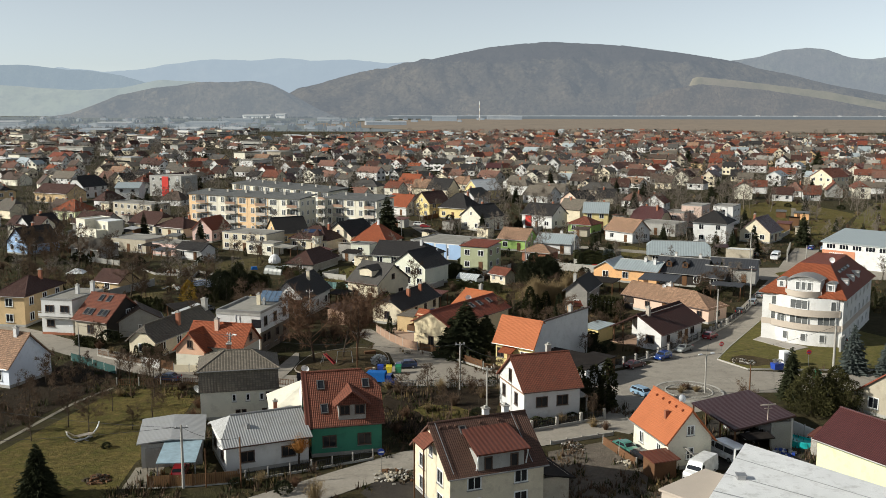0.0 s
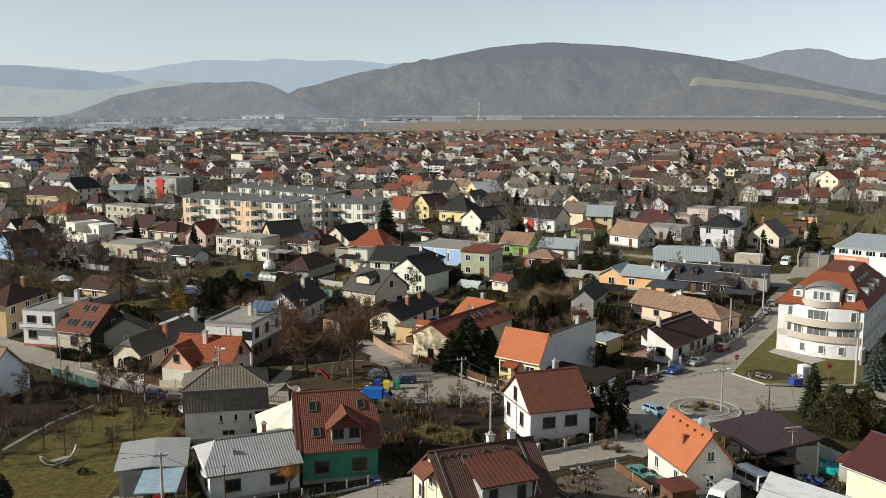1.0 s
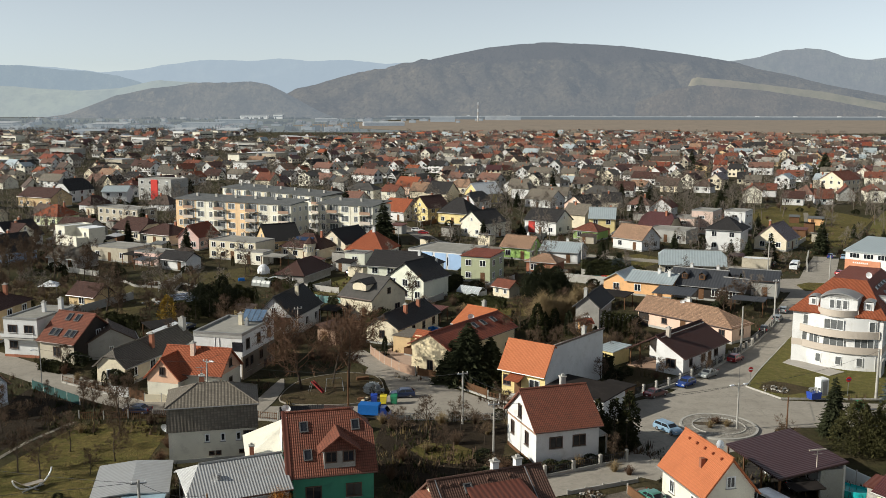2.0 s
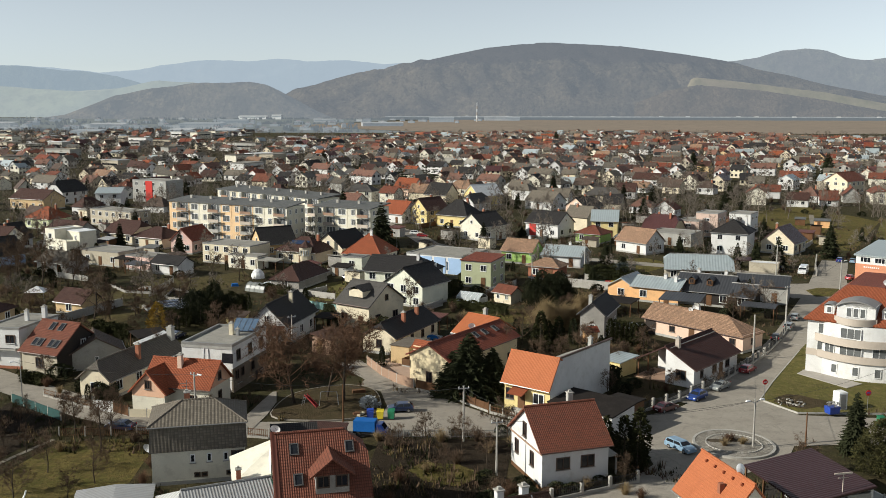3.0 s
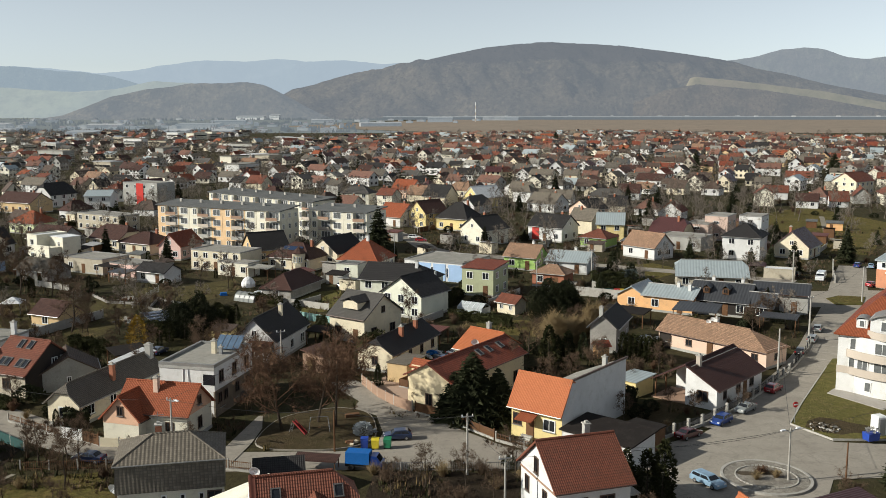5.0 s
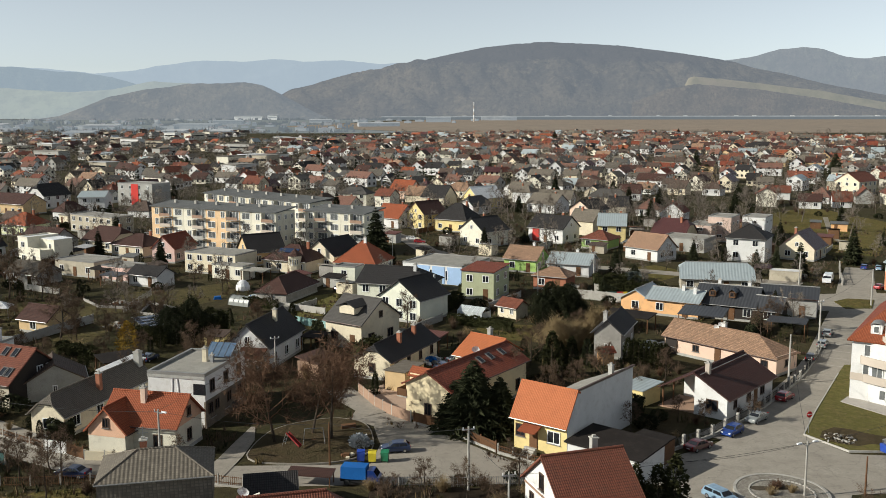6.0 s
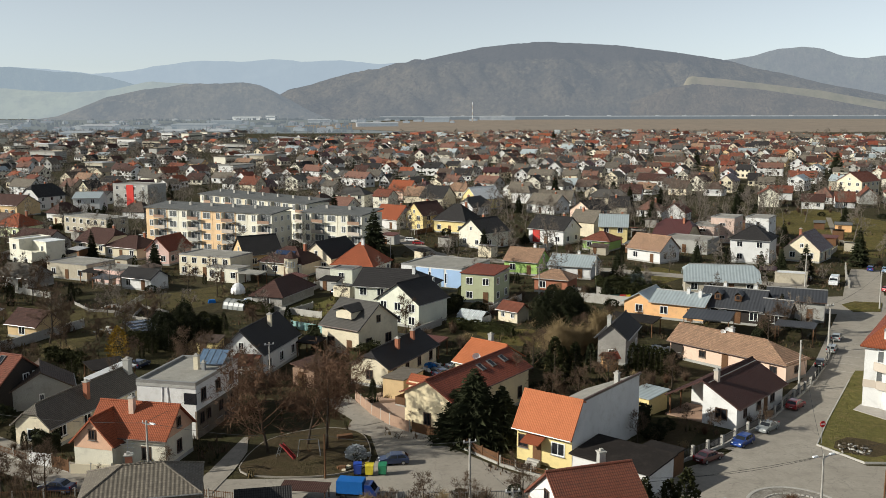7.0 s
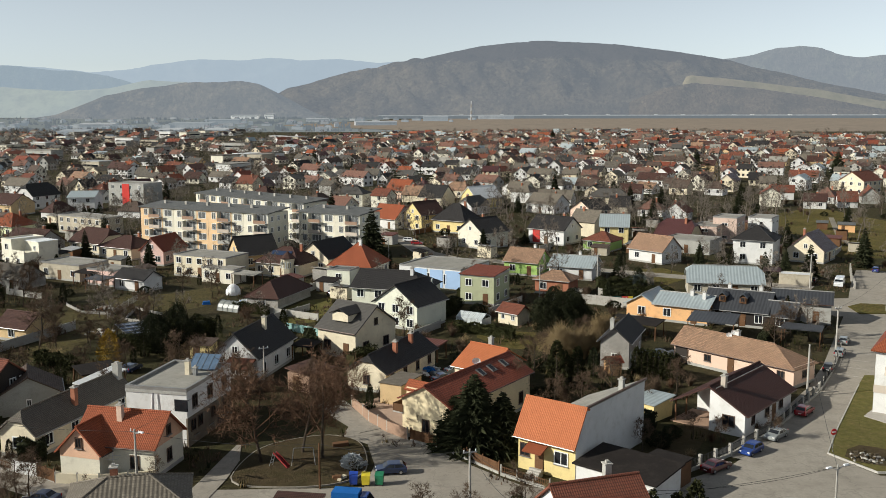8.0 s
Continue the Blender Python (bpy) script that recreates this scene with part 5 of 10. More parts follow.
    part("wall", Shape().face([(-3.3, -1.7, 0), (3.3, -1.7, 0), (3.3, -1.7, 4.2), (-3.3, -1.7, 4.2)]).face([(-3.3, -1.7, 0), (-3.3, -1.7, 4.2), (-3.3, 0, 7.0), (-3.3, 0.6, 7.0), (-3.3, 0.6, 4.0), (-3.3, 13, 4.0), (-3.3, 13, 0)])
         .face([(-3.3, 0.6, 4.0), (3.3, 0.6, 6.9), (3.3, 0.6, 7.0), (-3.3, 0.6, 7.0)]), WALL["yellow"], h)
    part("side_wall", Shape().face([(3.3, -1.7, 0), (3.3, 13, 0), (3.3, 13, 7.0), (3.3, 0, 7.05), (3.3, -1.7, 4.1)]).face([(3.3, 13, 0), (-3.3, 13, 0), (-3.3, 13, 4.0), (3.3, 13, 7.0)])
         .face([(3.1, 0.4, 6.8), (3.1, 13, 6.8), (3.3, 13, 7.0), (3.3, 0.4, 7.0)]), WALL["white"], h, "long blank white side wall")
    part("roof_slope", Shape().slab([(-3.6, -2.25, 3.45), (3.5, -2.25, 3.45), (3.5, 0.15, 7.2), (-3.6, 0.15, 7.2)], 0.18), ROOF["bright"], h)
    part("lean_roof", Shape().slab([(-3.6, 0.1, 3.95), (3.4, 0.1, 7.06), (3.4, 13.2, 7.06), (-3.6, 13.2, 3.95)], 0.16), ROOF["bitumen"], h)
    part("roof_slope", Shape().slab([(-3.6, 0.15, 7.2), (3.5, 0.15, 7.2), (3.5, 0.75, 6.8), (-3.6, 0.75, 6.8)], 0.16), ROOF["bright"], h)
    part("gutter", Shape().tube((-3.6, -2.33, 3.4), (3.5, -2.33, 3.4), 0.07, n=6), M_TRIM, h)
    part("roof_edge", Shape().box((3.38, 6.7, 7.1), (0.25, 13.0, 0.14)), M_TRIM_B, h)
    chimney(h, 2.6, 9.0, 6.4, 7.8, 0.5, WALL["grey"])
    window(h, 1.6, 1.4, pose(1.7, -1.7, 2.1), False)
    window(h, 1.2, 1.4, pose(-2.5, -1.7, 2.1), True)
    d = part("door", Shape().box((-0.8, -1.74, 1.4), (1.0, 0.08, 2.1)), WALL["brown"], h)
    part("porch_roof", Shape().slab([(-1.9, -3.3, 2.6), (0.3, -3.3, 2.6), (0.3, -1.7, 3.2), (-1.9, -1.7, 3.2)], 0.12), ROOF["orange"], d)
    stp = Shape()
    for k in range(4):
        stp.box((-0.7, -3.4 + k * 0.3, 0.09 + k * 0.09), (1.4, 0.34, 0.18 + k * 0.18))
    part("steps", stp, M_CONC, h)
    # long red-roofed house behind the spruce
    h = house(-3.2, 137.3, 57.9, 17.2, 6.4, 4.5, 6.2, "vanilla", "red", "vanilla-yellow two-storey house with a long red tiled roof", sides="lf", floors=1, per=4, win=(1.0, 1.5), dark=True, chims=(), door="", gable_win=True)
    for u in (0.05, 0.18, 0.34):
        skylight(h, on_roof(h, 17.2, 6.4, 4.5, 6.2, u, 0.35), 0.8, 1.1)
    bal = part("balcony", Shape().box((-7.6, 3.8, 2.6), (2.2, 1.4, 0.16)), M_CONC, h)
    part("railing", Shape().box((-7.6, 4.45, 3.1), (2.2, 0.06, 0.9)).box((-8.65, 3.8, 3.1), (0.06, 1.4, 0.9)), M_WOOD, bal)
    part("dormer", Shape().box((-6.4, 2.4, 4.4), (1.8, 2.4, 1.6)), WALL["vanilla"], h)
    part("dormer_roof", Shape().slab([(-7.5, 3.9, 4.9), (-6.4, 3.9, 5.9), (-6.4, 0.4, 5.9), (-7.5, 0.4, 4.9)], 0.12).slab([(-5.3, 3.9, 4.9), (-6.4, 3.9, 5.9), (-6.4, 0.4, 5.9), (-5.3, 0.4, 4.9)], 0.12), ROOF["orange"], h)
    dish(h, 2.0, 0.3, 6.2, 0.5, -60, 0.4)
    house(-0.9, 150.8, -37, 5.4, 7.6, 3.4, 5.5, "cream", "bright", "small house with an orange saddle roof", sides="f", chims=((-0.1, 0.3),), chim_mat=WALL["grey"])
    # cream bell-gabled house and box shed
    house(-13.9, 154.6, 67.6, 14.4, 5.6, 2.9, 4.65, "cream", "dark", "old cream house with a sooty black-brown roof", kind="half", hip=(0.8, 0), sides="lf", per=3.2, win=(1.0, 1.3), dark=True, chims=((-0.1, -0.4), (0.25, -0.3)), door="")
    h = thing("shed", -11.9, 145.0, 66, "box-shaped ochre shed with a flat grey-tan roof", "shed")
    part("wall", Shape().box((0, 0, 1.3), (5.2, 3.0, 2.6)), WALL["ochre"], h)
    part("roof", Shape().box((0, 0, 2.66), (5.5, 3.3, 0.12)), ROOF["taupe"], h)
    # black-roofed gable house
    h = thing("shed", -24.2, 149.6, 62, "low reddish-brown plastered shed with a brown roof", "shed")
    part("wall", Shape().box((0, 0, 1.2), (5.0, 3.6, 2.4)), WALL["clay"], h)
    part("roof", Shape().slab([(-2.7, -2.1, 2.4), (2.7, -2.1, 2.4), (2.7, 2.1, 3.0), (-2.7, 2.1, 3.0)], 0.14), ROOF["umber"], h)
    part("door", Shape().box((-2.53, 0.4, 1.0), (0.06, 1.0, 2.0)), M_WOOD, h)
    h = house(-33.6, 157.8, 79.5, 12.4, 6.4, 3.6, 6.5, "white", "dark", "white gabled house with a steep black roof", sides="lf", per=3.4, chims=((0.1, -0.3),), door="", chim_mat=WALL["cream"])
    part("porch_roof", Shape().slab([(-8.8, -3.0, 2.4), (-6.2, -3.0, 3.3), (-6.2, 0.8, 3.3), (-8.8, 0.8, 2.4)], 0.14), ROOF["redbrown"], h, "lower red-brown tiled roof")
    for y in (-2.7, 0.5):
        part("post", Shape().box((-8.5, y, 1.15), (0.14, 0.14, 2.1)), M_WOOD, h)
    # grey-roofed cream house with dormer
    h = house(-20.8, 169.0, -32.5, 7.3, 9.3, 4.2, 7.25, "cream", "slate", "cream house with a dark grey roof and dormer", sides="fr", per=3.2, chims=(), dark=True)
    d = part("dormer", Shape().box((0.2, -2.6, 5.9), (3.0, 2.8, 1.3)), WALL["cream"], h)
    part("dormer_roof", Shape().slab([(-1.7, -4.3, 6.4), (0.2, -4.3, 7.2), (0.2, -0.4, 7.2), (-1.7, -0.4, 6.4)], 0.12).slab([(2.1, -4.3, 6.4), (0.2, -4.3, 7.2), (0.2, -0.4, 7.2), (2.1, -0.4, 6.4)], 0.12), ROOF["dark"], d)


def corner_building():
    """White corner building with bowed balconies and a hipped red roof."""
    h = thing("corner_building", 50.1, 138.8, -29.8, "white three-storey corner building with bowed beige balconies and red roof", "building")
    TAKEN.append((58, 149, 17))
    h.matrix_basis = h.matrix_basis @ Matrix.Diagonal((0.885, 0.9, 1.035, 1))
    L, D, ze = 13.8, 27.0, 7.6
    part("wall", Shape().box((0, D / 2, ze / 2), (L, D, ze)), WALL["white"], h)
    part("band", Shape().box((0, D / 2, 3.0), (L + 0.12, D + 0.12, 0.9)), WALL["beige"], h, "beige band round the storeys")
    # one roof: lit front slope painted in brighter orange, shaded slopes in red
    e = Shape().slab([(-7.5, -0.7, ze), (7.5, -0.7, ze), (2.7, 8.5, 11.4), (-2.7, 8.5, 11.4)], 0.2)
    part("roof_slope", e, ROOF["orange"], h)
    part("roof_slope", Shape().slab([(7.5, -0.7, ze), (7.5, D + 0.6, ze), (2.7, D - 4, 11.4), (2.7, 8.5, 11.4)], 0.2), ROOF["red"], h)
    part("roof_slope", Shape().slab([(-7.5, D + 0.6, ze), (-7.5, -0.7, ze), (-2.7, 8.5, 11.4), (-2.7, D - 4, 11.4)], 0.2), ROOF["red"], h)
    part("roof_slope", Shape().slab([(7.5, D + 0.6, ze), (-7.5, D + 0.6, ze), (-2.7, D - 4, 11.4), (2.7, D - 4, 11.4)], 0.2), ROOF["red"], h)
    part("roof_top", Shape().slab([(-2.7, 8.5, 11.4), (2.7, 8.5, 11.4), (2.7, D - 4, 11.4), (-2.7, D - 4, 11.4)], 0.2), ROOF["red"], h)

    def bow(x0, x1, out, z0, z1, t=0.18, n=16):
        s = Shape()
        pt = lambda k, d: (x0 + (x1 - x0) * k / n, -out * (1 - (2 * k / n - 1) ** 2) - 0.25 + d)
        for k in range(n):
            (ax, ay), (bx, by) = pt(k, 0), pt(k + 1, 0)
            s.face([(ax, ay, z0), (bx, by, z0), (bx, by, z1), (ax, ay, z1)])
            s.face([(bx, by + t, z0), (ax, ay + t, z0), (ax, ay + t, z1), (bx, by + t, z1)])
            s.face([(ax, ay, z1), (bx, by, z1), (bx, by + t, z1), (ax, ay + t, z1)])
            s.face([(ax, ay, z0), (ax, 0, z0), (bx, 0, z0), (bx, by, z0)])
            s.face([(ax, ay, z0 + 0.14), (bx, by, z0 + 0.14), (bx, 0, z0 + 0.14), (ax, 0, z0 + 0.14)])
        for k in (0, n):
            x, y = pt(k, 0)
            s.box((x, y / 2, (z0 + z1) / 2), (t, abs(y), z1 - z0))
        return s
    part("bay_wall", bow(-4.4, 6.0, 1.3, 0.0, 7.4), WALL["white"], h)
    part("balcony", bow(-5.6, 6.4, 2.2, 4.7, 5.7), WALL["beige"], h, "bowed beige balcony front")
    part("balcony", bow(-5.2, 6.4, 1.7, 2.5, 3.45), WALL["beige"], h, "bowed beige balcony front")
    part("balcony", bow(-2.9, 3.1, 1.7, 7.45, 8.35), WALL["beige"], h, "bowed beige balcony front")

    def bay(x):
        return -1.3 * (1 - (2 * (x + 4.4) / 10.4 - 1) ** 2) - 0.27
    for z, row in ((1.35, ((-2.4, 1.0), (0.8, 1.0), (3.9, 1.0))), (4.0, ((-4.9, 0.9), (-3.3, 1.7), (-0.1, 3.3), (4.4, 3.0))), (6.35, ((-4.8, 1.0), (-0.2, 3.1), (5.4, 1.0)))):
        for x, w_ in row:
            sl = math.degrees(math.atan(1.3 * 2 * (2 * (x + 4.4) / 10.4 - 1) * 2 / 10.4))
            inside = -4.3 < x < 5.9
            window(h, w_, 1.3 if z < 2 else 1.5, pose(x, bay(x) - 0.01 if inside else -0.01, z, 0, 0, sl if inside else 0), False, False, 2 if w_ > 2.5 else 1 if w_ > 1.2 else 0)
    # dormer with a bowed roof, two small round ones, side dormers
    d = part("dormer", Shape().box((0.1, 1.6, 8.9), (5.6, 3.4, 2.0)), WALL["white"], h)
    s = Shape()
    n = 10
    for k in range(n):
        a0, a1 = -2.95 + 5.9 * k / n, -2.95 + 5.9 * (k + 1) / n
        z0, z1 = 9.8 + 0.75 * (1 - (2 * k / n - 1) ** 2), 9.8 + 0.75 * (1 - (2 * (k + 1) / n - 1) ** 2)
        s.slab([(a0 + 0.1, -0.4, z0), (a1 + 0.1, -0.4, z1), (a1 + 0.1, 4.6, z1), (a0 + 0.1, 4.6, z0)], 0.14)
        s.face([(a0 + 0.1, -0.1, 9.7), (a1 + 0.1, -0.1, 9.7), (a1 + 0.1, -0.1, z1), (a0 + 0.1, -0.1, z0)])
    part("dormer_roof", s, M_TRIM, d)
    for x in (-0.9, 0.1, 1.1):
        window(h, 0.85, 1.35, pose(x, -0.12, 8.95), False, False, 0)

    def eyebrow(m):
        q = Shape().box((0, 0.6, 0.7), (1.5, 1.6, 1.4))
        dd = part("dormer", q, WALL["white"], h, m=m)
        r = Shape()
        for k in range(6):
            a0, a1 = math.pi * k / 6, math.pi * (k + 1) / 6
            r.slab([(-0.85 * math.cos(a0), -0.35, 1.35 + 0.35 * math.sin(a0)), (-0.85 * math.cos(a1), -0.35, 1.35 + 0.35 * math.sin(a1)),
                    (-0.85 * math.cos(a1), 2.2, 1.35 + 0.35 * math.sin(a1)), (-0.85 * math.cos(a0), 2.2, 1.35 + 0.35 * math.sin(a0))], 0.08)
        part("dormer_roof", r, M_TRIM, dd)
        window(dd, 0.8, 0.95, pose(0, -0.22, 0.85), False, False, 0)
    eyebrow(pose(-4.0, 1.2, 8.0))
    eyebrow(pose(4.4, 1.2, 8.0))
    for y in (7.0, 12.0, 17.0):
        eyebrow(pose(6.0, y, 8.0, 0, 0, 90))
    for y in (9.0, 11.5, 14.0, 16.5):
        skylight(h, Matrix.Translation((4.2, y, 10.35)) @ Matrix.Rotation(math.atan(3.8 / 4.8), 4, "Y"), 0.5, 1.3)
    for y in (3, 7, 11, 15, 19, 23):
        for z in (1.5, 4.2, 6.4):
            window(h, 1.1, 1.3, pose(L / 2, y, z, 0, 0, 90), False, False)
    dish(h, 3.0, 8.2, 11.4, 0.5, 0, 0.8)
    part("ramp_wall", Shape().box((7.3, -1.6, 1.1), (0.3, 3.2, 2.2)), WALL["grey"], h)


def middle_houses():
    h = house(-17.65, 197.3, -14.7, 13.4, 9.5, 5.0, 7.35, "pale_green", "dark", "large pale green house with a black hipped roof", kind="half", hip=(0, 3.6), floors=2, sides="flr", per=3.2, chims=((0.25, -0.2),), chim_mat=WALL["white"])
    w2 = house(-14.3, 187.2, 58.8, 8.4, 8.8, 4.3, 7.3, "pale_green", "dark", "pale green gabled front wing with black roof", floors=2, sides="l", per=2.6, chims=(), door="", gable_win=False)
    house(-29.3, 232.7, -16.8, 9.5, 10, 3.2, 7.4, "ivory", "orange", "cream bungalow with an orange pyramid roof", kind="hip", sides="fr", chims=((0.06, -0.1),), chim_mat=WALL["white"])
    flat_house(-1.8, 207.0, -22, 6.7, 8.0, 5.35, "sage", "bitumen", "sage-green two-storey house with a dark red roof", floors=2, sides="fr", per=3.2)
    single("roof_sheet", Shape().slab([(-3.6, -4.3, 5.66), (3.6, -4.3, 5.66), (3.6, 4.3, 6.2), (-3.6, 4.3, 6.2)], 0.12), ROOF["red"], "dark red sheet roof on the sage-green house", "roof", m=pose(-1.8, 207.0, 0, 0, 0, -22))
    h = flat_house(-10.4, 226.4, -26, 14.4, 13, 4.0, "white", "bitumen", "white flat-roofed pavilion with pale blue wall panels", floors=1, sides="fr", per=3.4, plinth="")
    for x_, w_ in ((5.4, 3.4), (1.6, 3.0), (-2.2, 3.4)):
        part("panel", Shape().box((x_, -6.55, 1.9), (w_, 0.08, 3.6)), WALL["blue"], h, "pale blue wall panel")
    for x_ in (3.6, -0.2):
        window(h, 0.7, 2.2, pose(x_, -6.56, 1.9), False, False, 0)
    house(7.3, 238.1, -26.5, 7.9, 7.1, 3.15, 5.5, "leaf", "tan", "lime-green house with a tan tiled roof", sides="fr", per=3.2, chims=((0.2, 0.2),), chim_mat=WALL["white"])
    house(12.25, 216.1, -25, 7.0, 5.4, 3.0, 4.3, "brick", "tan", "small brick house with an orange-tan hipped roof", kind="hip", sides="f", chims=())
    house(17.5, 234.2, -20, 9.4, 8, 2.8, 4.6, "white", "blue_sheet", "white house with a pale blue sheet-metal roof", sides="f", chims=((0.1, 0.1),), chim_mat=WALL["white"])
    house(62.1, 256.4, -25.4, 9.0, 9.7, 5.85, 8.65, "white", "dark", "white two-storey villa with a dark hipped roof", kind="hip", floors=2, sides="fl", per=3.2, chims=((0.0, 0.2), (0.3, 0.5)), chim_mat=WALL["white"])
    house(38.3, 256.3, -47, 9.7, 7.4, 3.2, 6.2, "white", "tan", "white house with a tan tiled saddle roof", sides="fr", per=3.4, chims=(), gable_win=True)
    house(45.2, 217.4, -8.3, 14.1, 8.6, 2.75, 5.3, "taupe", "blue_sheet", "long taupe workshop with a pale blue sheet-metal roof", kind="half", hip=(1.2, 1.2), sides="f", per=3.4, chims=(), name="workshop", category="workshop")
    house(33.2, 193.0, -28, 9.2, 8, 3.0, 4.4, "orange", "blue_sheet", "orange house with a pale grey-blue metal roof", sides="flr", per=3.6, chims=((0.1, -0.1), (0.35, -0.3)), chim_mat=WALL["white"], gable_win=False)
    house(27.4, 196.6, 60, 8, 5.5, 2.6, 4.2, "orange", "blue_sheet", "orange annex with a pale metal roof", sides="l", per=3.0, chims=(), gable_win=False, door="l")
    h = house(41.9, 191.7, -26, 10.4, 9, 2.8, 5.3, "dark", "dark_sheet", "house with dark standing-seam roof and two dormers", sides="f", per=2.4, chims=((0.3, 0.2), (-0.2, 0.2)), chim_mat=WALL["white"])
    for x in (-2.4, 1.0):
        d = part("dormer", Shape().box((x, -2.4, 4.3), (1.1, 1.8, 1.1)), WALL["brown"], h)
        part("dormer_roof", Shape().slab([(x - 0.8, -3.5, 4.7), (x, -3.5, 5.4), (x, -1.0, 5.4), (x - 0.8, -1.0, 4.7)], 0.1).slab([(x + 0.8, -3.5, 4.7), (x, -3.5, 5.4), (x, -1.0, 5.4), (x + 0.8, -1.0, 4.7)], 0.1), ROOF["dark_sheet"], d)
        window(d, 0.7, 0.8, pose(x, -3.31, 4.35), True, False)
    h = house(47.6, 186.4, -30, 4.4, 4.6, 2.6, 4.4, "dark", "dark_sheet", "small dark gabled pavilion", sides="f", chims=(), plinth="")
    house(53.0, 194.0, -20, 9.4, 8, 3.6, 4.9, "grey", "dark_sheet", "grey house with a low dark seamed metal roof", sides="f", per=4, dark=True, chims=(), gable_win=False)
    house(75.9, 259.3, 56.4, 10.2, 8.4, 3.2, 6.8, "cream", "maroon", "cream gabled house with a dark red roof", sides="lf", per=3.2, chims=((-0.2, 0.3),))
    for x, y, z, w, lab in ((58.1, 288.0, 5.0, "rose", "rose-grey cubic flat-roofed house"), (64.0, 290.8, 6.9, "rose", "rose-grey flat-roofed tower house"), (75.4, 298.6, 6.0, "white", "white flat-roofed house")):
        flat_house(x, y, -29, 6.4, 8.6, z, w, "bitumen", lab + " with parapet", floors=2, sides="fr", per=3.5, win=(1.6, 0.9))
    flat_house(50.5, 272.5, -32, 12, 9, 3.4, "grey", "bitumen", "low grey flat-roofed house", floors=1, sides="f")
    house(32.7, 287.6, -9, 7.4, 9, 5.0, 7.7, "yellow", "blue_sheet", "yellow two-storey house with a pale grey roof", floors=2, sides="f", per=3.2, chims=((0.3, 0.1),))
    house(-2.9, 279.3, 45, 9.4, 9.2, 4.4, 7.6, "ivory", "dark", "ivory gabled house with a dark roof", sides="lf", floors=1, per=3.2, chims=((0.1, 0.2),))
    h = flat_house(-109.8, 244.2, -33, 4.2, 8, 6.4, "ivory", "membrane", "pale cream cubic house with stepped flat roofs", floors=2, sides="f", per=2.6, parapet=0.35)
    b_ = part("rear_block", Shape().box((5.0, 1.6, 3.05), (5.8, 4.8, 6.1)), WALL["ivory"], h)
    part("parapet", Shape().box((5.0, 1.6, 6.15), (6.0, 5.0, 0.14)), M_WHITE, b_)
    window(h, 1.0, 1.5, pose(6.2, -0.8, 4.4), False, False)
    b_ = part("front_block", Shape().box((4.6, -2.4, 1.9), (5.0, 3.2, 3.8)), WALL["ivory"], h)
    part("parapet", Shape().box((4.6, -2.4, 3.86), (5.2, 3.4, 0.12)).box((4.6, -3.95, 4.1), (5.2, 0.2, 0.5)), WALL["ivory"], b_)
    window(h, 1.4, 1.4, pose(4.6, -4.0, 1.8), False, False)
    house(-78.2, 249.2, 76, 9.8, 6.1, 3.7, 6.5, "pink", "red", "pink house with a steep dark red roof", sides="lf", per=3.0, floors=1, chims=())
    house(-90, 258, -26, 11, 9, 3.0, 5.2, "cream", "brown", "low house with a brown tiled roof", kind="hip", sides="f")
    house(-101, 266, -26, 11, 9, 3.0, 6.0, "cream", "brown", "house with brown roof and skylights", sides="f", kind="half")
    flat_house(-118.2, 301.5, -31, 20, 7.6, 5.1, "taupe", "bitumen", "long grey two-storey house", floors=2, sides="fr", per=3.0)
    h = flat_house(-135, 382, -22, 17, 10, 8.5, "grey", "bitumen", "dark grey modern house with a red panel", floors=3, sides="f", per=3.5)
    part("panel", Shape().box((0, -5.1, 4.3), (3.4, 0.2, 8.2)), WALL["red"], h, "bright red wall panel")
    house(-168, 372, 65, 12, 9.5, 5, 9, "white", "dark", "white house with a curved dark gambrel roof", floors=2, sides="lf", kind="half")
    house(-146.2, 363, 8, 9.2, 10.8, 5.3, 7.0, "white", "blue_sheet", "white house with a pale blue sheet roof", floors=2, sides="f")
    flat_house(-91, 229, -24, 12, 8, 3.4, "taupe", "bitumen", "low beige flat-roofed bungalow", floors=1, sides="fr")
    flat_house(-80, 222, -24, 7.5, 6, 3.2, "pink", "bitumen", "low pink flat-roofed annex", floors=1, sides="f")
    house(-72, 216, -24, 8, 5, 2.6, 4.0, "white", "dark", "garden house with a dark roof", sides="f", chims=())
    flat_house(-62, 233, -22, 14, 8, 4.6, "cream", "bitumen", "cream house with flat roof and terrace", floors=2, sides="f", per=2.6)
    house(-56, 246, 35, 9, 8, 3.4, 7.0, "ochre", "dark", "tan gabled house with a black roof", sides="lf", chims=())
    h = house(-45.5, 235, -20, 11, 9, 3.2, 6.0, "cream", "brown", "cream house with brown hipped roof, corner turret and solar panels", kind="hip", sides="f", per=2.6, chims=((0.3, 0.1),))
    tw = part("turret", Shape().tube((3.0, -4.8, 0), (3.0, -4.8, 4.4), 1.5, n=8), WALL["cream"], h)
    part("turret_roof", Shape().tube((3.0, -4.8, 4.35), (3.0, -4.8, 5.9), 1.8, 0.05, 8), ROOF["brown"], tw)
    for a_ in (-45, 0, 45):
        window(tw, 0.8, 1.3, pose(3.0 + 1.42 * math.sin(radians(a_)), -4.8 - 1.42 * math.cos(radians(a_)), 3.0, 0, 0, a_), False, False, 0)
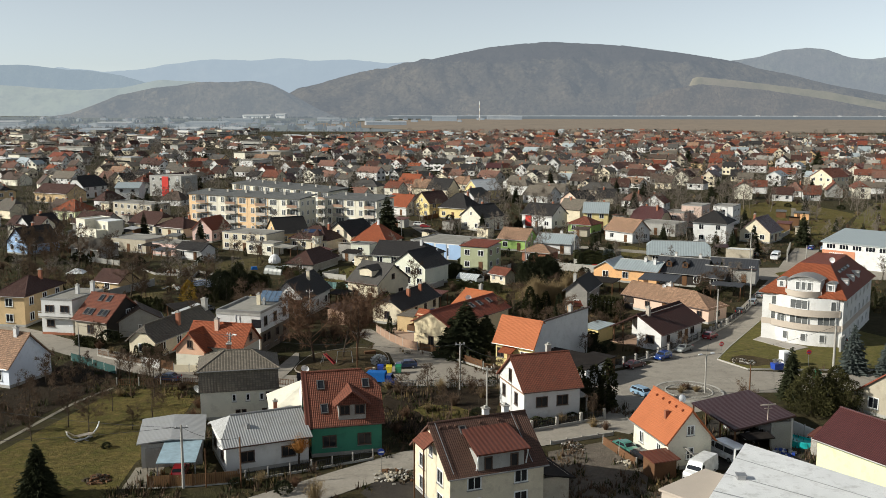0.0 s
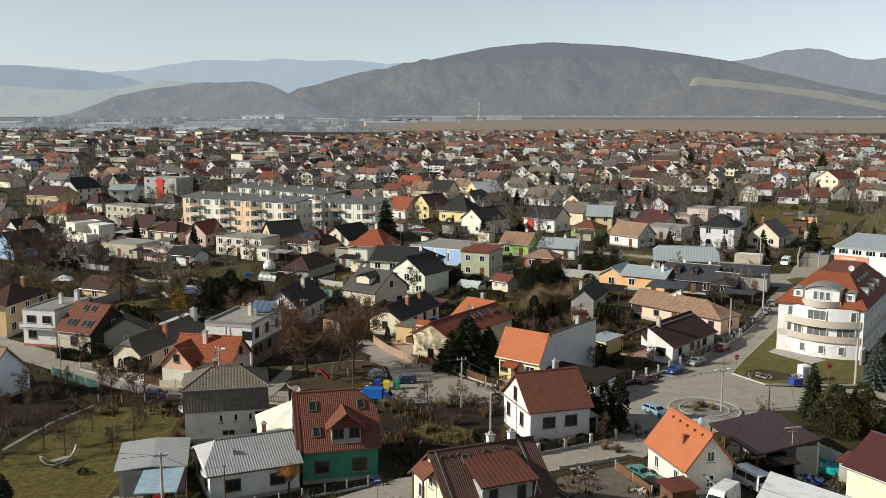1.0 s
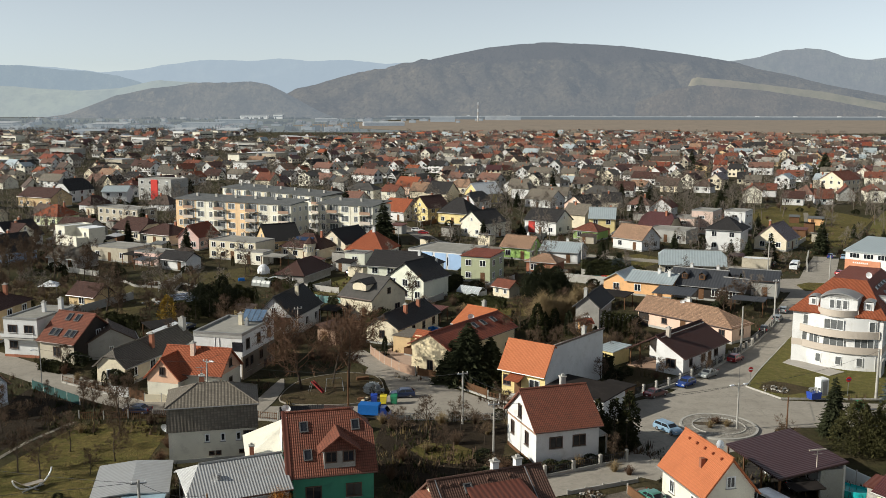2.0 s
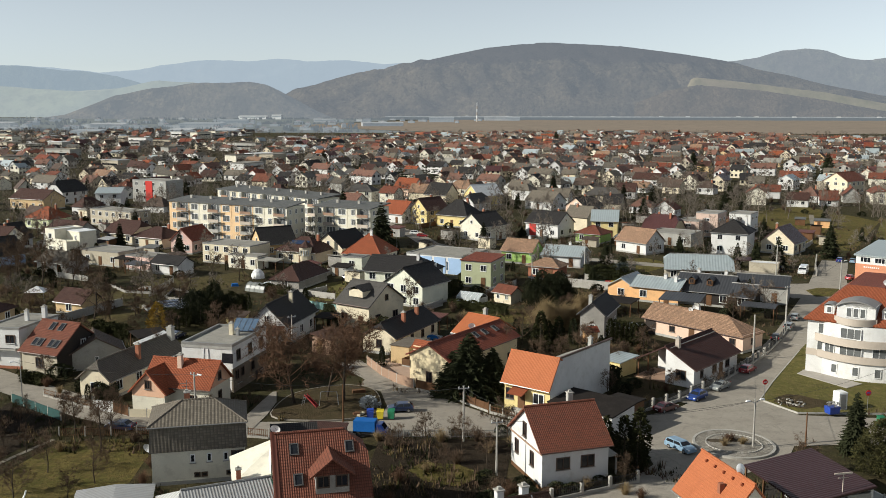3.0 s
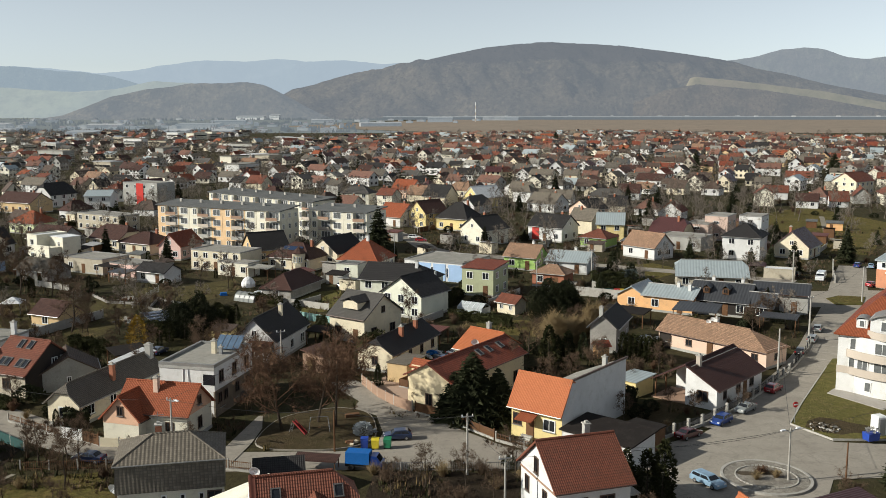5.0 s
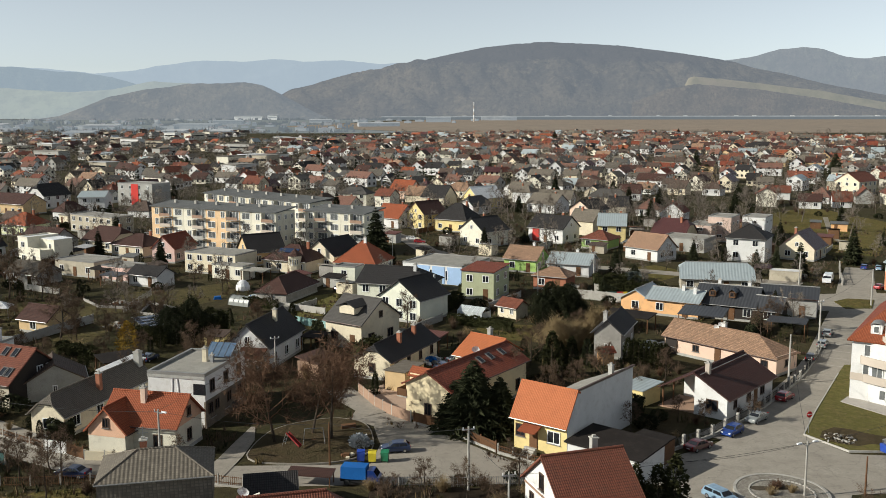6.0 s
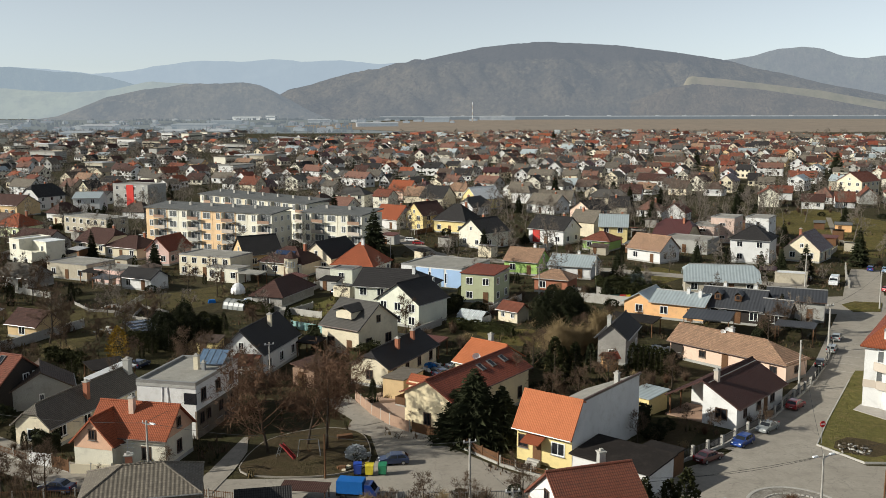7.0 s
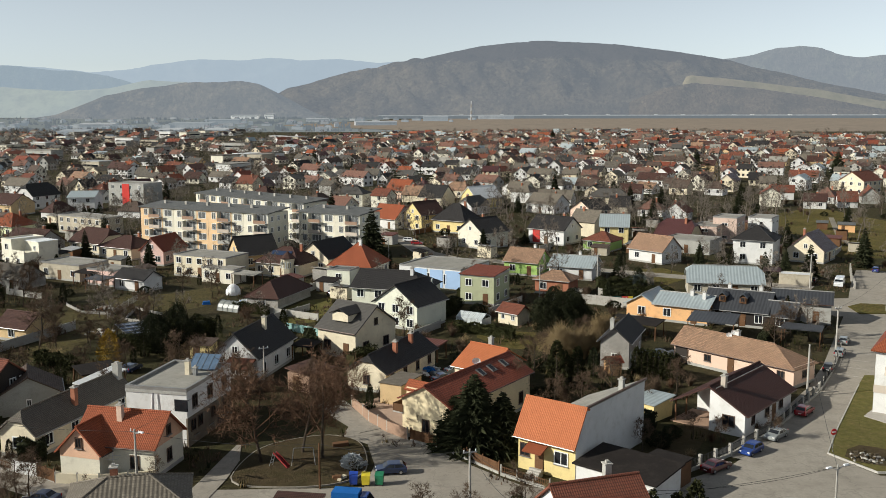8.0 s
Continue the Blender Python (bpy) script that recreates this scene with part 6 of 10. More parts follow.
    part("solar_panel", on_panel(5.0, 1.4), M_SOLAR, h, "dark blue solar panels", m=on_roof(h, 11, 9, 3.2, 6.0, -0.02, 0.45) @ Matrix.Translation((0, 0, 0.12)))
    house(-40.6, 204.5, 74, 13, 6.4, 2.2, 4.5, "rough", "brown", "rough garden house with a dark brown hipped roof", kind="hip", sides="l", chims=(), gable_win=False)
    house(-75, 174.5, -22, 6.4, 5, 2.4, 4.2, "ochre", "brown", "timber garden cabin with a brown roof", sides="f", chims=(), name="cabin", category="cabin")
    house(-139, 296, -22, 10, 9, 3.4, 6.4, "lime", "orange", "lime-green house with an orange hipped roof", kind="hip", sides="f")
    house(-170, 352, -22, 17, 10, 4, 7, "ochre", "brown", "long tan house with a brown roof", sides="f", floors=1)
    house(-21, 315, 45, 9, 8, 5, 8.4, "yellow", "brown", "yellow gabled house with a brown roof", floors=2, sides="lf")
    house(-11, 309.5, -30, 11, 9, 4.0, 8.2, "yellow", "dark", "yellow house with a dark mansard roof", kind="hip", floors=1, sides="f")
    house(-4.5, 377, 40, 12, 9, 4.2, 8.0, "yellow", "membrane", "pale yellow house with a white sheet roof", sides="lf", floors=1)
    house(19, 363, -40, 12, 9, 3.4, 6.6, "white", "taupe", "white house with a tan-grey roof", sides="fr")
    house(30, 325.5, 45, 9, 8.5, 5.2, 8.0, "peach", "dark", "peach house with a dark roof", floors=2, sides="lf")
    h = house(16.5, 287, -35, 11, 9, 4.2, 7.2, "white", "dark", "white house with dark roof and red loggia", sides="flr", floors=1)
    part("panel", Shape().box((-3, -4.56, 2.2), (2.2, 0.14, 3.6)), WALL["red"], h, "red loggia")
    house(28, 274.5, -32, 7.5, 7, 2.8, 4.6, "leaf", "redbrown", "small green house with a brown roof", kind="hip", sides="f", chims=())
    house(-31, 318, -35, 9.5, 8.5, 3.4, 7.0, "white", "orange", "white house with an orange saddle roof", sides="fr")
    house(-21, 381, -30, 10, 9, 4, 8, "cream", "dark", "cream house with a black roof", sides="fl")
    house(-36.5, 410, -30, 10, 9, 4, 7.8, "peach", "orange", "peach house with an orange roof", sides="fl")
    house(155, 440, 40, 14, 11, 6, 9.5, "cream", "redbrown", "cream two-storey house with a red-brown roof", floors=2, sides="lf")
    h = thing("hall", 94.0, 213.0, -40, "long hall with pale blue-grey roof and brick-orange end", "hall")
    TAKEN.append((94, 213, 17))
    part("wall", Shape().box((0, 0, 2.9), (28, 14, 5.8)), WALL["white"], h)
    part("roof", Shape().slab([(-14.4, -7.4, 5.9), (14.4, -7.4, 5.9), (14.4, 7.4, 7.6), (-14.4, 7.4, 7.6)], 0.3), ROOF["blue_sheet"], h)
    part("end_wall", Shape().box((-10.2, -7.06, 2.0), (7.6, 0.14, 3.8)), WALL["terracotta"], h, "brick-orange wall panel")
    sg_ = part("sign_board", Shape().box((-10.4, -7.16, 3.3), (4.2, 0.06, 0.6)), WALL["terracotta"], h)
    for k in range(8):
        part("lettering", Shape().box((-12.1 + k * 0.42, -7.21, 3.3), (0.24, 0.04, 0.32)), M_WHITE, sg_)
    for i in range(9):
        window(h, 2.2, 1.2, pose(-12 + i * 3, -7.02, 4.85), False, False, 2)


def on_panel(w, l):
    s = Shape().box((0, 0, 0), (w, l, 0.06))
    return s


def flats(x, y, rot, L, W, z, cols, label):
    """A block of flats with loggias and bands of coloured render."""
    h = thing("apartment_block", x, y, rot, label, "apartment block", "blocks of flats")
    TAKEN.append((x, y, L * 0.35))
    for s in (-0.3, 0.3):
        TAKEN.append((x + math.cos(radians(rot)) * L * s, y + math.sin(radians(rot)) * L * s, W))
    part("wall", Shape().box((0, 0, z / 2), (L, W, z)), WALL["ivory"], h)
    part("roof", Shape().slab([(-L / 2 - 0.4, -W / 2 - 0.5, z + 0.1), (L / 2 + 0.4, -W / 2 - 0.5, z + 0.1), (L / 2 + 0.4, W / 2 + 0.4, z + 0.9), (-L / 2 - 0.4, W / 2 + 0.4, z + 0.9)], 0.25), ROOF["felt"], h)
    for k in range(int(L / 7)):
        part("vent", Shape().box((-L / 2 + 4 + k * 7, 1.0, z + 0.9), (0.7, 0.7, 1.0)), M_CONC, h)
    n = max(3, int(L / 3.6))
    for i in range(n):
        x_ = -L / 2 + L * (i + 0.5) / n
        c = cols[i % len(cols)]
        if c != "white":
            part("panel", Shape().box((x_, -W / 2 - 0.03, z / 2), (L / n - 0.1, 0.1, z)), WALL[c], h, "coloured render panel")
        for fl in range(4):
            zc = 1.5 + fl * (z - 0.3) / 4
            if i % 3 == 1:
                tint = ("beige", "grey", "rough", "taupe", "sage", "clay")[(i * 2 + fl * 5) % 6]
                b = part("balcony", Shape().box((x_, -W / 2 - 0.7, zc - 1.0), (L / n - 0.2, 1.3, 0.16)), M_CONC, h)
                part("parapet", Shape().box((x_, -W / 2 - 1.3, zc - 0.55), (L / n - 0.2, 0.08, 0.8)), WALL[tint], b)
                part("side_wall", Shape().box((x_ - L / n / 2 + 0.12, -W / 2 - 0.68, zc + 0.15), (0.12, 1.2, 2.3)), WALL["ivory"], b)
                window(h, 2.9, 2.2, pose(x_, -W / 2 - 0.09, zc + 0.1), False, False, 2)
            else:
                window(h, 2.4 if i % 3 else 1.3, 1.7, pose(x_, -W / 2 - 0.09, zc + 0.2), False)
    for j in range(3):
        for fl in range(4):
            window(h, 1.0, 1.3, pose(L / 2, -W / 2 + W * (j + 0.5) / 3, 1.6 + fl * (z - 0.3) / 4, 0, 0, 90), False)
    return h


for x_, y_, r_ in ((-8, 121, 7), (27, 113, 12), (40, 118, 8), (44, 132, 9), (54, 117, 7), (55, 130, 8)):
    TAKEN.append((x_, y_, r_))
near_houses()
PANE = M_GLASS_L
corner_building()
PANE = M_GLASS
SILLS = False
middle_houses()
PANE = M_GLASS_L
flats(-71.3, 266.6, -23.4, 40.6, 8, 11.1, ("apricot", "apricot", "ivory", "ivory", "ivory", "apricot"), "four-storey block of flats with orange and white panels")
flats(-38.6, 264.2, -25.5, 18.2, 9, 10.7, ("ivory",), "four-storey white block of flats with loggias")
flats(-68.0, 300.5, -39, 50.5, 8, 10.9, ("ivory", "ivory", "cream", "ivory"), "long white block of flats behind the orange one")
PANE = M_GLASS


# ---------------------------------------------------------------- plants
def bare_tree_shapes(seed, H, spread=0.42, low=False, clear=0.22, full=False, mid=False):
    """Trunk and leafless crown: limbs, branches, and many thin twigs."""
    rnd = random.Random(seed)
    trunk, crown = Shape(), Shape()
    n1, n2, n3, nt = (5, 4, 0, 9) if low else (12, 5, 5, 10) if full else (8, 4, 4, 7) if mid else (9, 5, 5, 9)

    def bent(d, amount):
        return (d + Vector((rnd.uniform(-1, 1), rnd.uniform(-1, 1), rnd.uniform(-0.5, 0.8))) * amount).normalized()

    def twig(p, d, length, w):
        side = d.cross(Vector((rnd.uniform(-1, 1), rnd.uniform(-1, 1), rnd.uniform(-1, 1)))).normalized() * w
        crown.face([p - side, p + side, p + d * length])

    def limb(p, d, length, r, level):
        segs = 3 if level < 2 else 2
        q, pts = p, [p]
        for i in range(segs):
            d2 = bent(d, 0.16)
            e = q + d2 * length / segs
            r0, r1 = r * (1 - 0.7 * i / segs), r * (1 - 0.7 * (i + 1) / segs)
            (trunk if level == 0 else crown).tube(q, e, r0, r1, 6 if level == 0 else 3, False)
            q, d = e, (d2 + Vector((0, 0, 0.1))).normalized()
            pts.append(q)
        last = (level == 2 and n3 == 0) or level == 3
        count = nt if last else (n1, n2, n3)[level]
        for i in range(count):
            t = (clear if level == 0 else 0.25) + (1 - (clear if level == 0 else 0.25)) * (i + rnd.random()) / count
            k = min(int(t * segs), segs - 1)
            b = pts[k].lerp(pts[k + 1], t * segs - k)
            a = rnd.uniform(0, 6.2832)
            u = d.orthogonal().normalized()
            out = u * math.cos(a) + d.cross(u) * math.sin(a)
            nd = (d * rnd.uniform(0.45, 0.8) + out * rnd.uniform(0.5, 0.9)).normalized()
            if last:
                twig(b, bent(nd, 0.3), H * rnd.uniform(0.06, 0.13) * (1.5 if low else 1), (0.05 if low else 0.036 if mid else 0.022) * H / 8)
            else:
                limb(b, nd, length * spread * rnd.uniform(0.85, 1.35) * (1.2 - 0.45 * t), r * 0.45 * (1.1 - 0.5 * t), level + 1)

    limb(Vector((0, 0, 0)), Vector((0, 0, 1)), H * 0.86, H * 0.02, 0)
    return trunk, crown


def conifer_shapes(seed, H, R, low=False, droop=0.25, clear=0.05, gap=0.0, dense=False):
    rnd = random.Random(seed)
    trunk, crown = Shape(), Shape()
    trunk.tube((0, 0, 0), (0, 0, H * 0.97), H * 0.022, 0.02, 6, False)
    tiers = 9 if low else 26
    for i in range(tiers):
        t = clear + (1 - clear) * (i + rnd.random() * 0.6) / tiers
        r = R * (1 - t) ** 0.8 * rnd.uniform(0.8, 1.12) + 0.08
        n = 6 if low else 24 if dense else 13
        for k in range(n):
            if rnd.random() < gap:
                continue
            a = 6.2832 * (k + rnd.random()) / n
            d = Vector((math.cos(a), math.sin(a), 0))
            s = Vector((-d.y, d.x, 0))
            z = H * t
            l = r * rnd.uniform(0.75, 1.15)
            p0, p1 = Vector((0, 0, z)), d * l + Vector((0, 0, z - droop * l + rnd.uniform(-0.1, 0.25)))
            m = p0.lerp(p1, 0.55)
            w = (0.34 if low else 0.085 if dense else 0.2) * l + 0.06
            up = Vector((0, 0, 0.12 * l))
            crown.face([p0, m + s * w - up, p1, m + up])
            crown.face([p0, m + up, p1, m - s * w - up])
            if not low:
                for j in range(10 if dense else 4):
                    b = p0.lerp(p1, rnd.uniform(0.35, 1.0))
                    e = b + s * rnd.uniform(-1, 1) * w * (2.6 if dense else 1.4) + d * rnd.uniform(0, 0.3) * l + Vector((0, 0, rnd.uniform(-0.28, 0.12) * l))
                    o = Vector((rnd.uniform(-1, 1), rnd.uniform(-1, 1), rnd.uniform(-1, 1))) * (0.07 if dense else 0.12) * (0.5 + r * 0.3)
                    crown.face([b + o, b - o, e])
    return trunk, crown


def clump_shape(seed, rx, ry, h, n, size, column=False):
    """Foliage of many small tufts over an uneven body."""
    rnd = random.Random(seed)
    s = Shape()
    for _ in range(n):
        a, z = rnd.uniform(0, 6.2832), rnd.random()
        prof = (math.sin(math.pi * min(1, 0.12 + z * 0.9)) ** 0.5 if not column else (1 - z ** 2.4) ** 0.6 * (0.7 + 0.3 * min(1, z * 4)))
        k = prof * rnd.uniform(0.62, 1.05) * (1 + 0.16 * math.sin(a * 3 + seed + z * 5))
        p = Vector((rx * k * math.cos(a), ry * k * math.sin(a), h * z * rnd.uniform(0.93, 1.05)))
        o = Vector((rnd.gauss(0, 1), rnd.gauss(0, 1), rnd.gauss(0, 1))).normalized() * size * rnd.uniform(0.6, 1.3)
        e = Vector((math.cos(a), math.sin(a), rnd.uniform(-0.2, 1.1))).normalized() * size * rnd.uniform(0.8, 1.8)
        s.face([p - o, p + o, p + e])
    return s


def brush_shape(seed, r, h, n, w=0.02):
    """A leafless shrub: stems that fan out and fork."""
    rnd = random.Random(seed)
    s = Shape()
    for _ in range(n):
        a, k = rnd.uniform(0, 6.2832), rnd.random() ** 0.6
        d = Vector((math.cos(a) * k * r, math.sin(a) * k * r, h * (1.05 - 0.5 * k) * rnd.uniform(0.6, 1.1)))
        b = Vector((math.cos(a), math.sin(a), 0)) * r * 0.25 * rnd.random()
        side = Vector((-math.sin(a), math.cos(a), 0)) * w
        m = b.lerp(d, 0.5) + Vector((0, 0, 0.08 * h))
        s.face([b - side, b + side, m + side * 0.7, m - side * 0.7])
        s.face([m - side * 0.7, m + side * 0.7, d])
        for _ in range(3):
            q = m.lerp(d, rnd.random())
            s.face([q - side * 0.6, q + side * 0.6, q + Vector((rnd.uniform(-1, 1), rnd.uniform(-1, 1), rnd.uniform(0, 1))) * 0.25 * h])
    return s


def make_tree(name, shapes, crown_mat, label, category="tree", group=""):
    t = thing(name, 0, -200, 0, label, category, group)
    part("trunk", shapes[0], M_BARK, t)
    part("crown", shapes[1], crown_mat, t)
    return t


def stand(master, x, y, s=1.0, rot=None, sz=None):
    """Plants a copy."""
    r = random.uniform(0, 360) if rot is None else rot
    return copy_thing(master, pose(x, y, 0, 0, 0, r) @ Matrix.Diagonal((s, s, sz or s, 1)))


random.seed(7)
BARE = [make_tree("bare_tree", bare_tree_shapes(11 + i, 7.0, 0.40 + 0.03 * (i % 3)), M_TWIG, "leafless brown tree in a garden", "tree", "bare garden trees") for i in range(5)]
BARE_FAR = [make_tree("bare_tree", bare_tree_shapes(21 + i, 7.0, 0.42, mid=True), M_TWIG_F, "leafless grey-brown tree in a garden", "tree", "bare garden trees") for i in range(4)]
BIG = [make_tree("bare_tree", bare_tree_shapes(31 + i, 9.4, 0.50, clear=0.2, full=True), M_TWIG_R, "tall leafless tree with reddish-brown twigs on the small green", "tree", "trees on the green") for i in range(2)]
SPRUCE = [make_tree("spruce", conifer_shapes(51 + i, 8.0, 2.3 + 0.3 * i), M_NEEDLE, "dark green spruce in a garden", "tree", "garden conifers") for i in range(3)]
BLUE = make_tree("blue_spruce", conifer_shapes(66, 7.0, 2.5), M_NEEDLE_B, "grey-blue spruce beside the corner building", "tree")
THUJA = []
WIDE = make_tree("spruce", conifer_shapes(68, 8.0, 3.3, droop=0.2, clear=0.1, gap=0.1, dense=True), M_NEEDLE, "broad dark green spruce by the square", "tree", "garden conifers")
for i in range(3):
    t = thing("thuja", 0, -200, 0, "dark green column-shaped thuja in a garden", "shrub", "thujas")
    part("foliage", clump_shape(70 + i, 0.75, 0.75, 4.0, 900, 0.16, True), M_HEDGE if i else M_NEEDLE, t)
    part("trunk", Shape().tube((0, 0, 0), (0, 0, 3.0), 0.08, 0.03, 6, False), M_BARK, t)
    THUJA.append(t)
SHRUB = [single("shrub", brush_shape(80 + i, 1.2, 1.7, 190), mt, lab, "shrub", "garden shrubs") for i, (mt, lab) in enumerate((
    (M_TWIG, "leafless brown shrub in a garden"), (M_TWIG_R, "leafless red-brown shrub in a garden"), (M_DRY, "pale dry shrub in a garden"), (M_TWIG, "leafless brown shrub in a garden")))]
BUSH = [single("bush", clump_shape(90 + i, 1.1, 1.0, 1.3, 600, 0.14), M_NEEDLE, "low dark evergreen bush in a garden", "bush", "evergreen bushes") for i in range(2)]

# trees that can be told apart
for i, (x, y, s) in enumerate(((-24.2, 122.6, 1.0), (-18.2, 124.2, 1.05), (-20.6, 125.6, 0.85))):
    stand(BIG[i % 2], x, y, s, 70 * i)
def bushy_pine(name, mat, label, seed):
    t = thing(name, 0, -200, 0, label, "tree", "garden conifers")
    crown = Shape()
    rnd = random.Random(seed)
    for k, (x, y, z, r, hh) in enumerate(((0, 0, 0.3, 3.0, 5.8), (1.4, -1.0, 0.4, 2.2, 4.2), (-1.6, 0.4, 0.4, 2.3, 4.8), (0.4, 1.4, 1.5, 2.0, 5.2), (-0.4, -1.4, 0.2, 2.2, 3.6), (0.2, 0.2, 4.0, 1.3, 2.6))):
        q = clump_shape(seed + k, r, r, hh * rnd.uniform(0.85, 1.15), 1300, 0.15)
        for f_ in q.f:
            crown.face([(q.v[i][0] + x, q.v[i][1] + y, q.v[i][2] + z) for i in f_])
    part("crown", crown, mat, t)
    part("trunk", Shape().tube((0, 0, 0), (0, 0, 5), 0.2, 0.06, 7, False), M_BARK, t)
    return t


PINEBIG = [bushy_pine("pine", M_NEEDLE, "large dark bushy pine by the square", 400), bushy_pine("pine", M_OLIVE, "large olive-green bushy pine beside the carport", 420)]
for x, y, s in ((-2.4, 127.4, 1.05), (0.6, 127.6, 0.8), (-4.6, 128.8, 0.7)):
    stand(WIDE, x, y, s * 1.3, None, s)
for x, y, s in ((40.6, 103.4, 0.85), (43.8, 104.4, 0.85)):
    stand(PINEBIG[1], x, y, s)
stand(WIDE, -40.8, 72.2, 0.68, 30, 0.69)
for x, y, s in ((-50.9, 122.8, 0.5), (14.4, 103.6, 1.35), (16.2, 105.2, 1.45), (15.6, 102.6, 1.1), (12.9, 106.5, 1.1)):
    stand(THUJA[1 + int(s > 1.3)], x, y, s)
for x, y, s in ((13.2, 156, 1.0),):
    stand(THUJA[0], x, y, s)
for k in range(8):
    stand(THUJA[2], 19.2 + k * 0.68, 157.6 - k * 0.5, 0.95)
for x, y, s in ((40.0, 109.6, 0.85), (-28, 244, 1.7), (67, 233, 0.95), (21, 205, 0.6), (84.2, 248.8, 1.15), (49.5, 190.8, 0.6)):
    stand(SPRUCE[int(x) % 3], x, y, s)
place(BLUE, pose(52.2, 121.8, 0))
stand(BLUE, 56.0, 119.5, 0.85)
gold = thing("golden_thuja", -55.3, 160.2, 0, "golden-brown cone-shaped thuja in a garden", "shrub")
part("foliage", clump_shape(77, 1.6, 1.6, 4.8, 1300, 0.17, True), M_GOLD, gold)
for x, y, s in ((8.2, 181.6, 0.85), (11.0, 182.4, 1.0), (13.8, 184.4, 0.85), (9.6, 185.5, 1.05), (12.6, 187.5, 0.95), (-49.6, 165.4, 0.9), (-46.6, 167.2, 0.85), (-52.2, 168.0, 0.8), (-48.6, 169.4, 1.0), (30.1, 226.0, 0.5)):
    stand(PINEBIG[0], x, y, s * 0.85, None, s)
for x, y, s in ((7.8, 149.6, 1.6), (10.6, 151.0, 1.35), (9.0, 150.6, 1.2)):
    stand(THUJA[2], x, y, s)
stand(SPRUCE[1], 26.7, 233.0, 0.75)
for k in range(4):
    dry = thing("dry_shrub", 12.6 + k * 1.7, 165.5 + k * 5.0 - (k % 2) * 3.0, 40 * k, "tall straw-brown leafless shrub in a garden", "shrub", "dry garden shrubs")
    part("crown", brush_shape(180 + k, 2.3, 4.6 - 0.4 * (k % 2), 900, 0.045), M_DRY, dry)
willow = thing("willow_shrub", 9.2, 163.4, 0, "broad straw-coloured leafless shrub", "shrub")
part("crown", brush_shape(78, 3.8, 5.6, 1700, 0.05), M_DRY, willow)
w2 = thing("pollard_tree", -18.0, 82.2, 0, "small pollarded tree with orange twigs", "tree")
part("trunk", Shape().tube((0, 0, 0), (0.1, 0, 1.7), 0.12, 0.09, 7, False), M_BARK, w2)
part("crown", brush_shape(79, 1.5, 1.9, 420, 0.018), M_RUST, w2, m=pose(0.1, 0, 1.5))
place(stand(SHRUB[2], -15.2, 74.5, 1.2), pose(-14.6, 73.2, 0) @ Matrix.Diagonal((1.3, 1.3, 1.5, 1)))
for x, y, s in ((-38.5, 96, 0.6), (-47.2, 92.4, 0.62), (-49.2, 87.6, 0.55), (-43.8, 90.2, 0.6), (-44.5, 98.5, 0.55), (-41.5, 104.5, 0.7), (-47, 110.5, 0.62), (-45, 112.8, 0.6), (-43, 111.3, 0.66), (-49.4, 113, 0.55), (-36.2, 108, 0.5), (-53.4, 112, 0.5), (-55, 104, 0.42),
                (-6.5, 106.8, 0.55), (-2.5, 107.6, 0.55), (2.4, 110.5, 0.62), (-9.6, 104, 0.5), (0.2, 103.6, 0.5), (-4, 99.5, 0.45), (13.8, 98.8, 0.45), (-8.5, 131.5, 0.5), (6.8, 137, 0.7), (2.0, 142.5, 0.8), (-39.5, 92, 0.4),
                (-60.4, 131.0, 0.5), (-54, 97, 0.5), (-56.6, 101, 0.55), (-53.4, 90, 0.5), (-57.4, 108, 0.6), (-52.6, 105, 0.45), (-49.5, 104, 0.4), (-33, 116.8, 0.35), (21.5, 131.5, 0.4), (24.3, 130.2, 0.42), (33.0, 103.5, 0.5), (30.5, 132.5, 0.4), (47.5, 182, 0.7), (-69.9, 169, 1.25), (-63.4, 171.5, 0.7), (-94.3, 199.7, 1.3), (-101, 204, 1.2), (-106, 212, 1.3), (-98, 194, 1.1), (-90, 207, 1.0), (-110, 205, 1.2), (-104, 196, 1.0), (-87, 198, 0.9), (-113, 214, 1.1), (-61, 210, 0.8), (-54.4, 207.6, 0.7), (15.5, 128, 0.5)):
    stand(random.choice(BARE), x, y, s)
for x, y, s in ((-8.5, 98, 1.0), (-6, 101, 0.8), (-10.5, 108, 1.0), (-3, 103.5, 1.1), (0.5, 107, 0.9), (3.2, 108.8, 1.1), (5.6, 110.8, 1.0), (8.4, 111.2, 0.9), (-5, 110, 1.0), (-1, 110.6, 1.0), (-12, 110, 0.9), (-9, 93, 0.9), (15, 95.6, 0.7),
                (13.6, 96.4, 0.8), (-36, 110, 1.0), (-34.5, 111, 0.9), (-39, 108, 0.9), (-46, 104.5, 0.8), (-33.6, 96, 0.9), (-34.4, 100.5, 0.9), (-20.8, 77.6, 0.8), (-17.2, 76.8, 0.8), (-24, 77.4, 0.6), (23.5, 131.2, 0.7),
                (26, 134, 0.7), (29.2, 134.8, 0.8), (20.2, 126.2, 0.6), (18.4, 122.8, 0.6), (4.8, 116.8, 0.6), (7.6, 115.6, 0.6), (-55.8, 125.4, 0.7), (-52, 122.6, 0.6), (-58.8, 128, 0.9), (36.5, 150, 0.7), (40.8, 157.5, 0.8), (29.5, 152, 0.8), (25.5, 152.5, 0.9)):
    stand(random.choice(SHRUB), x, y, s)
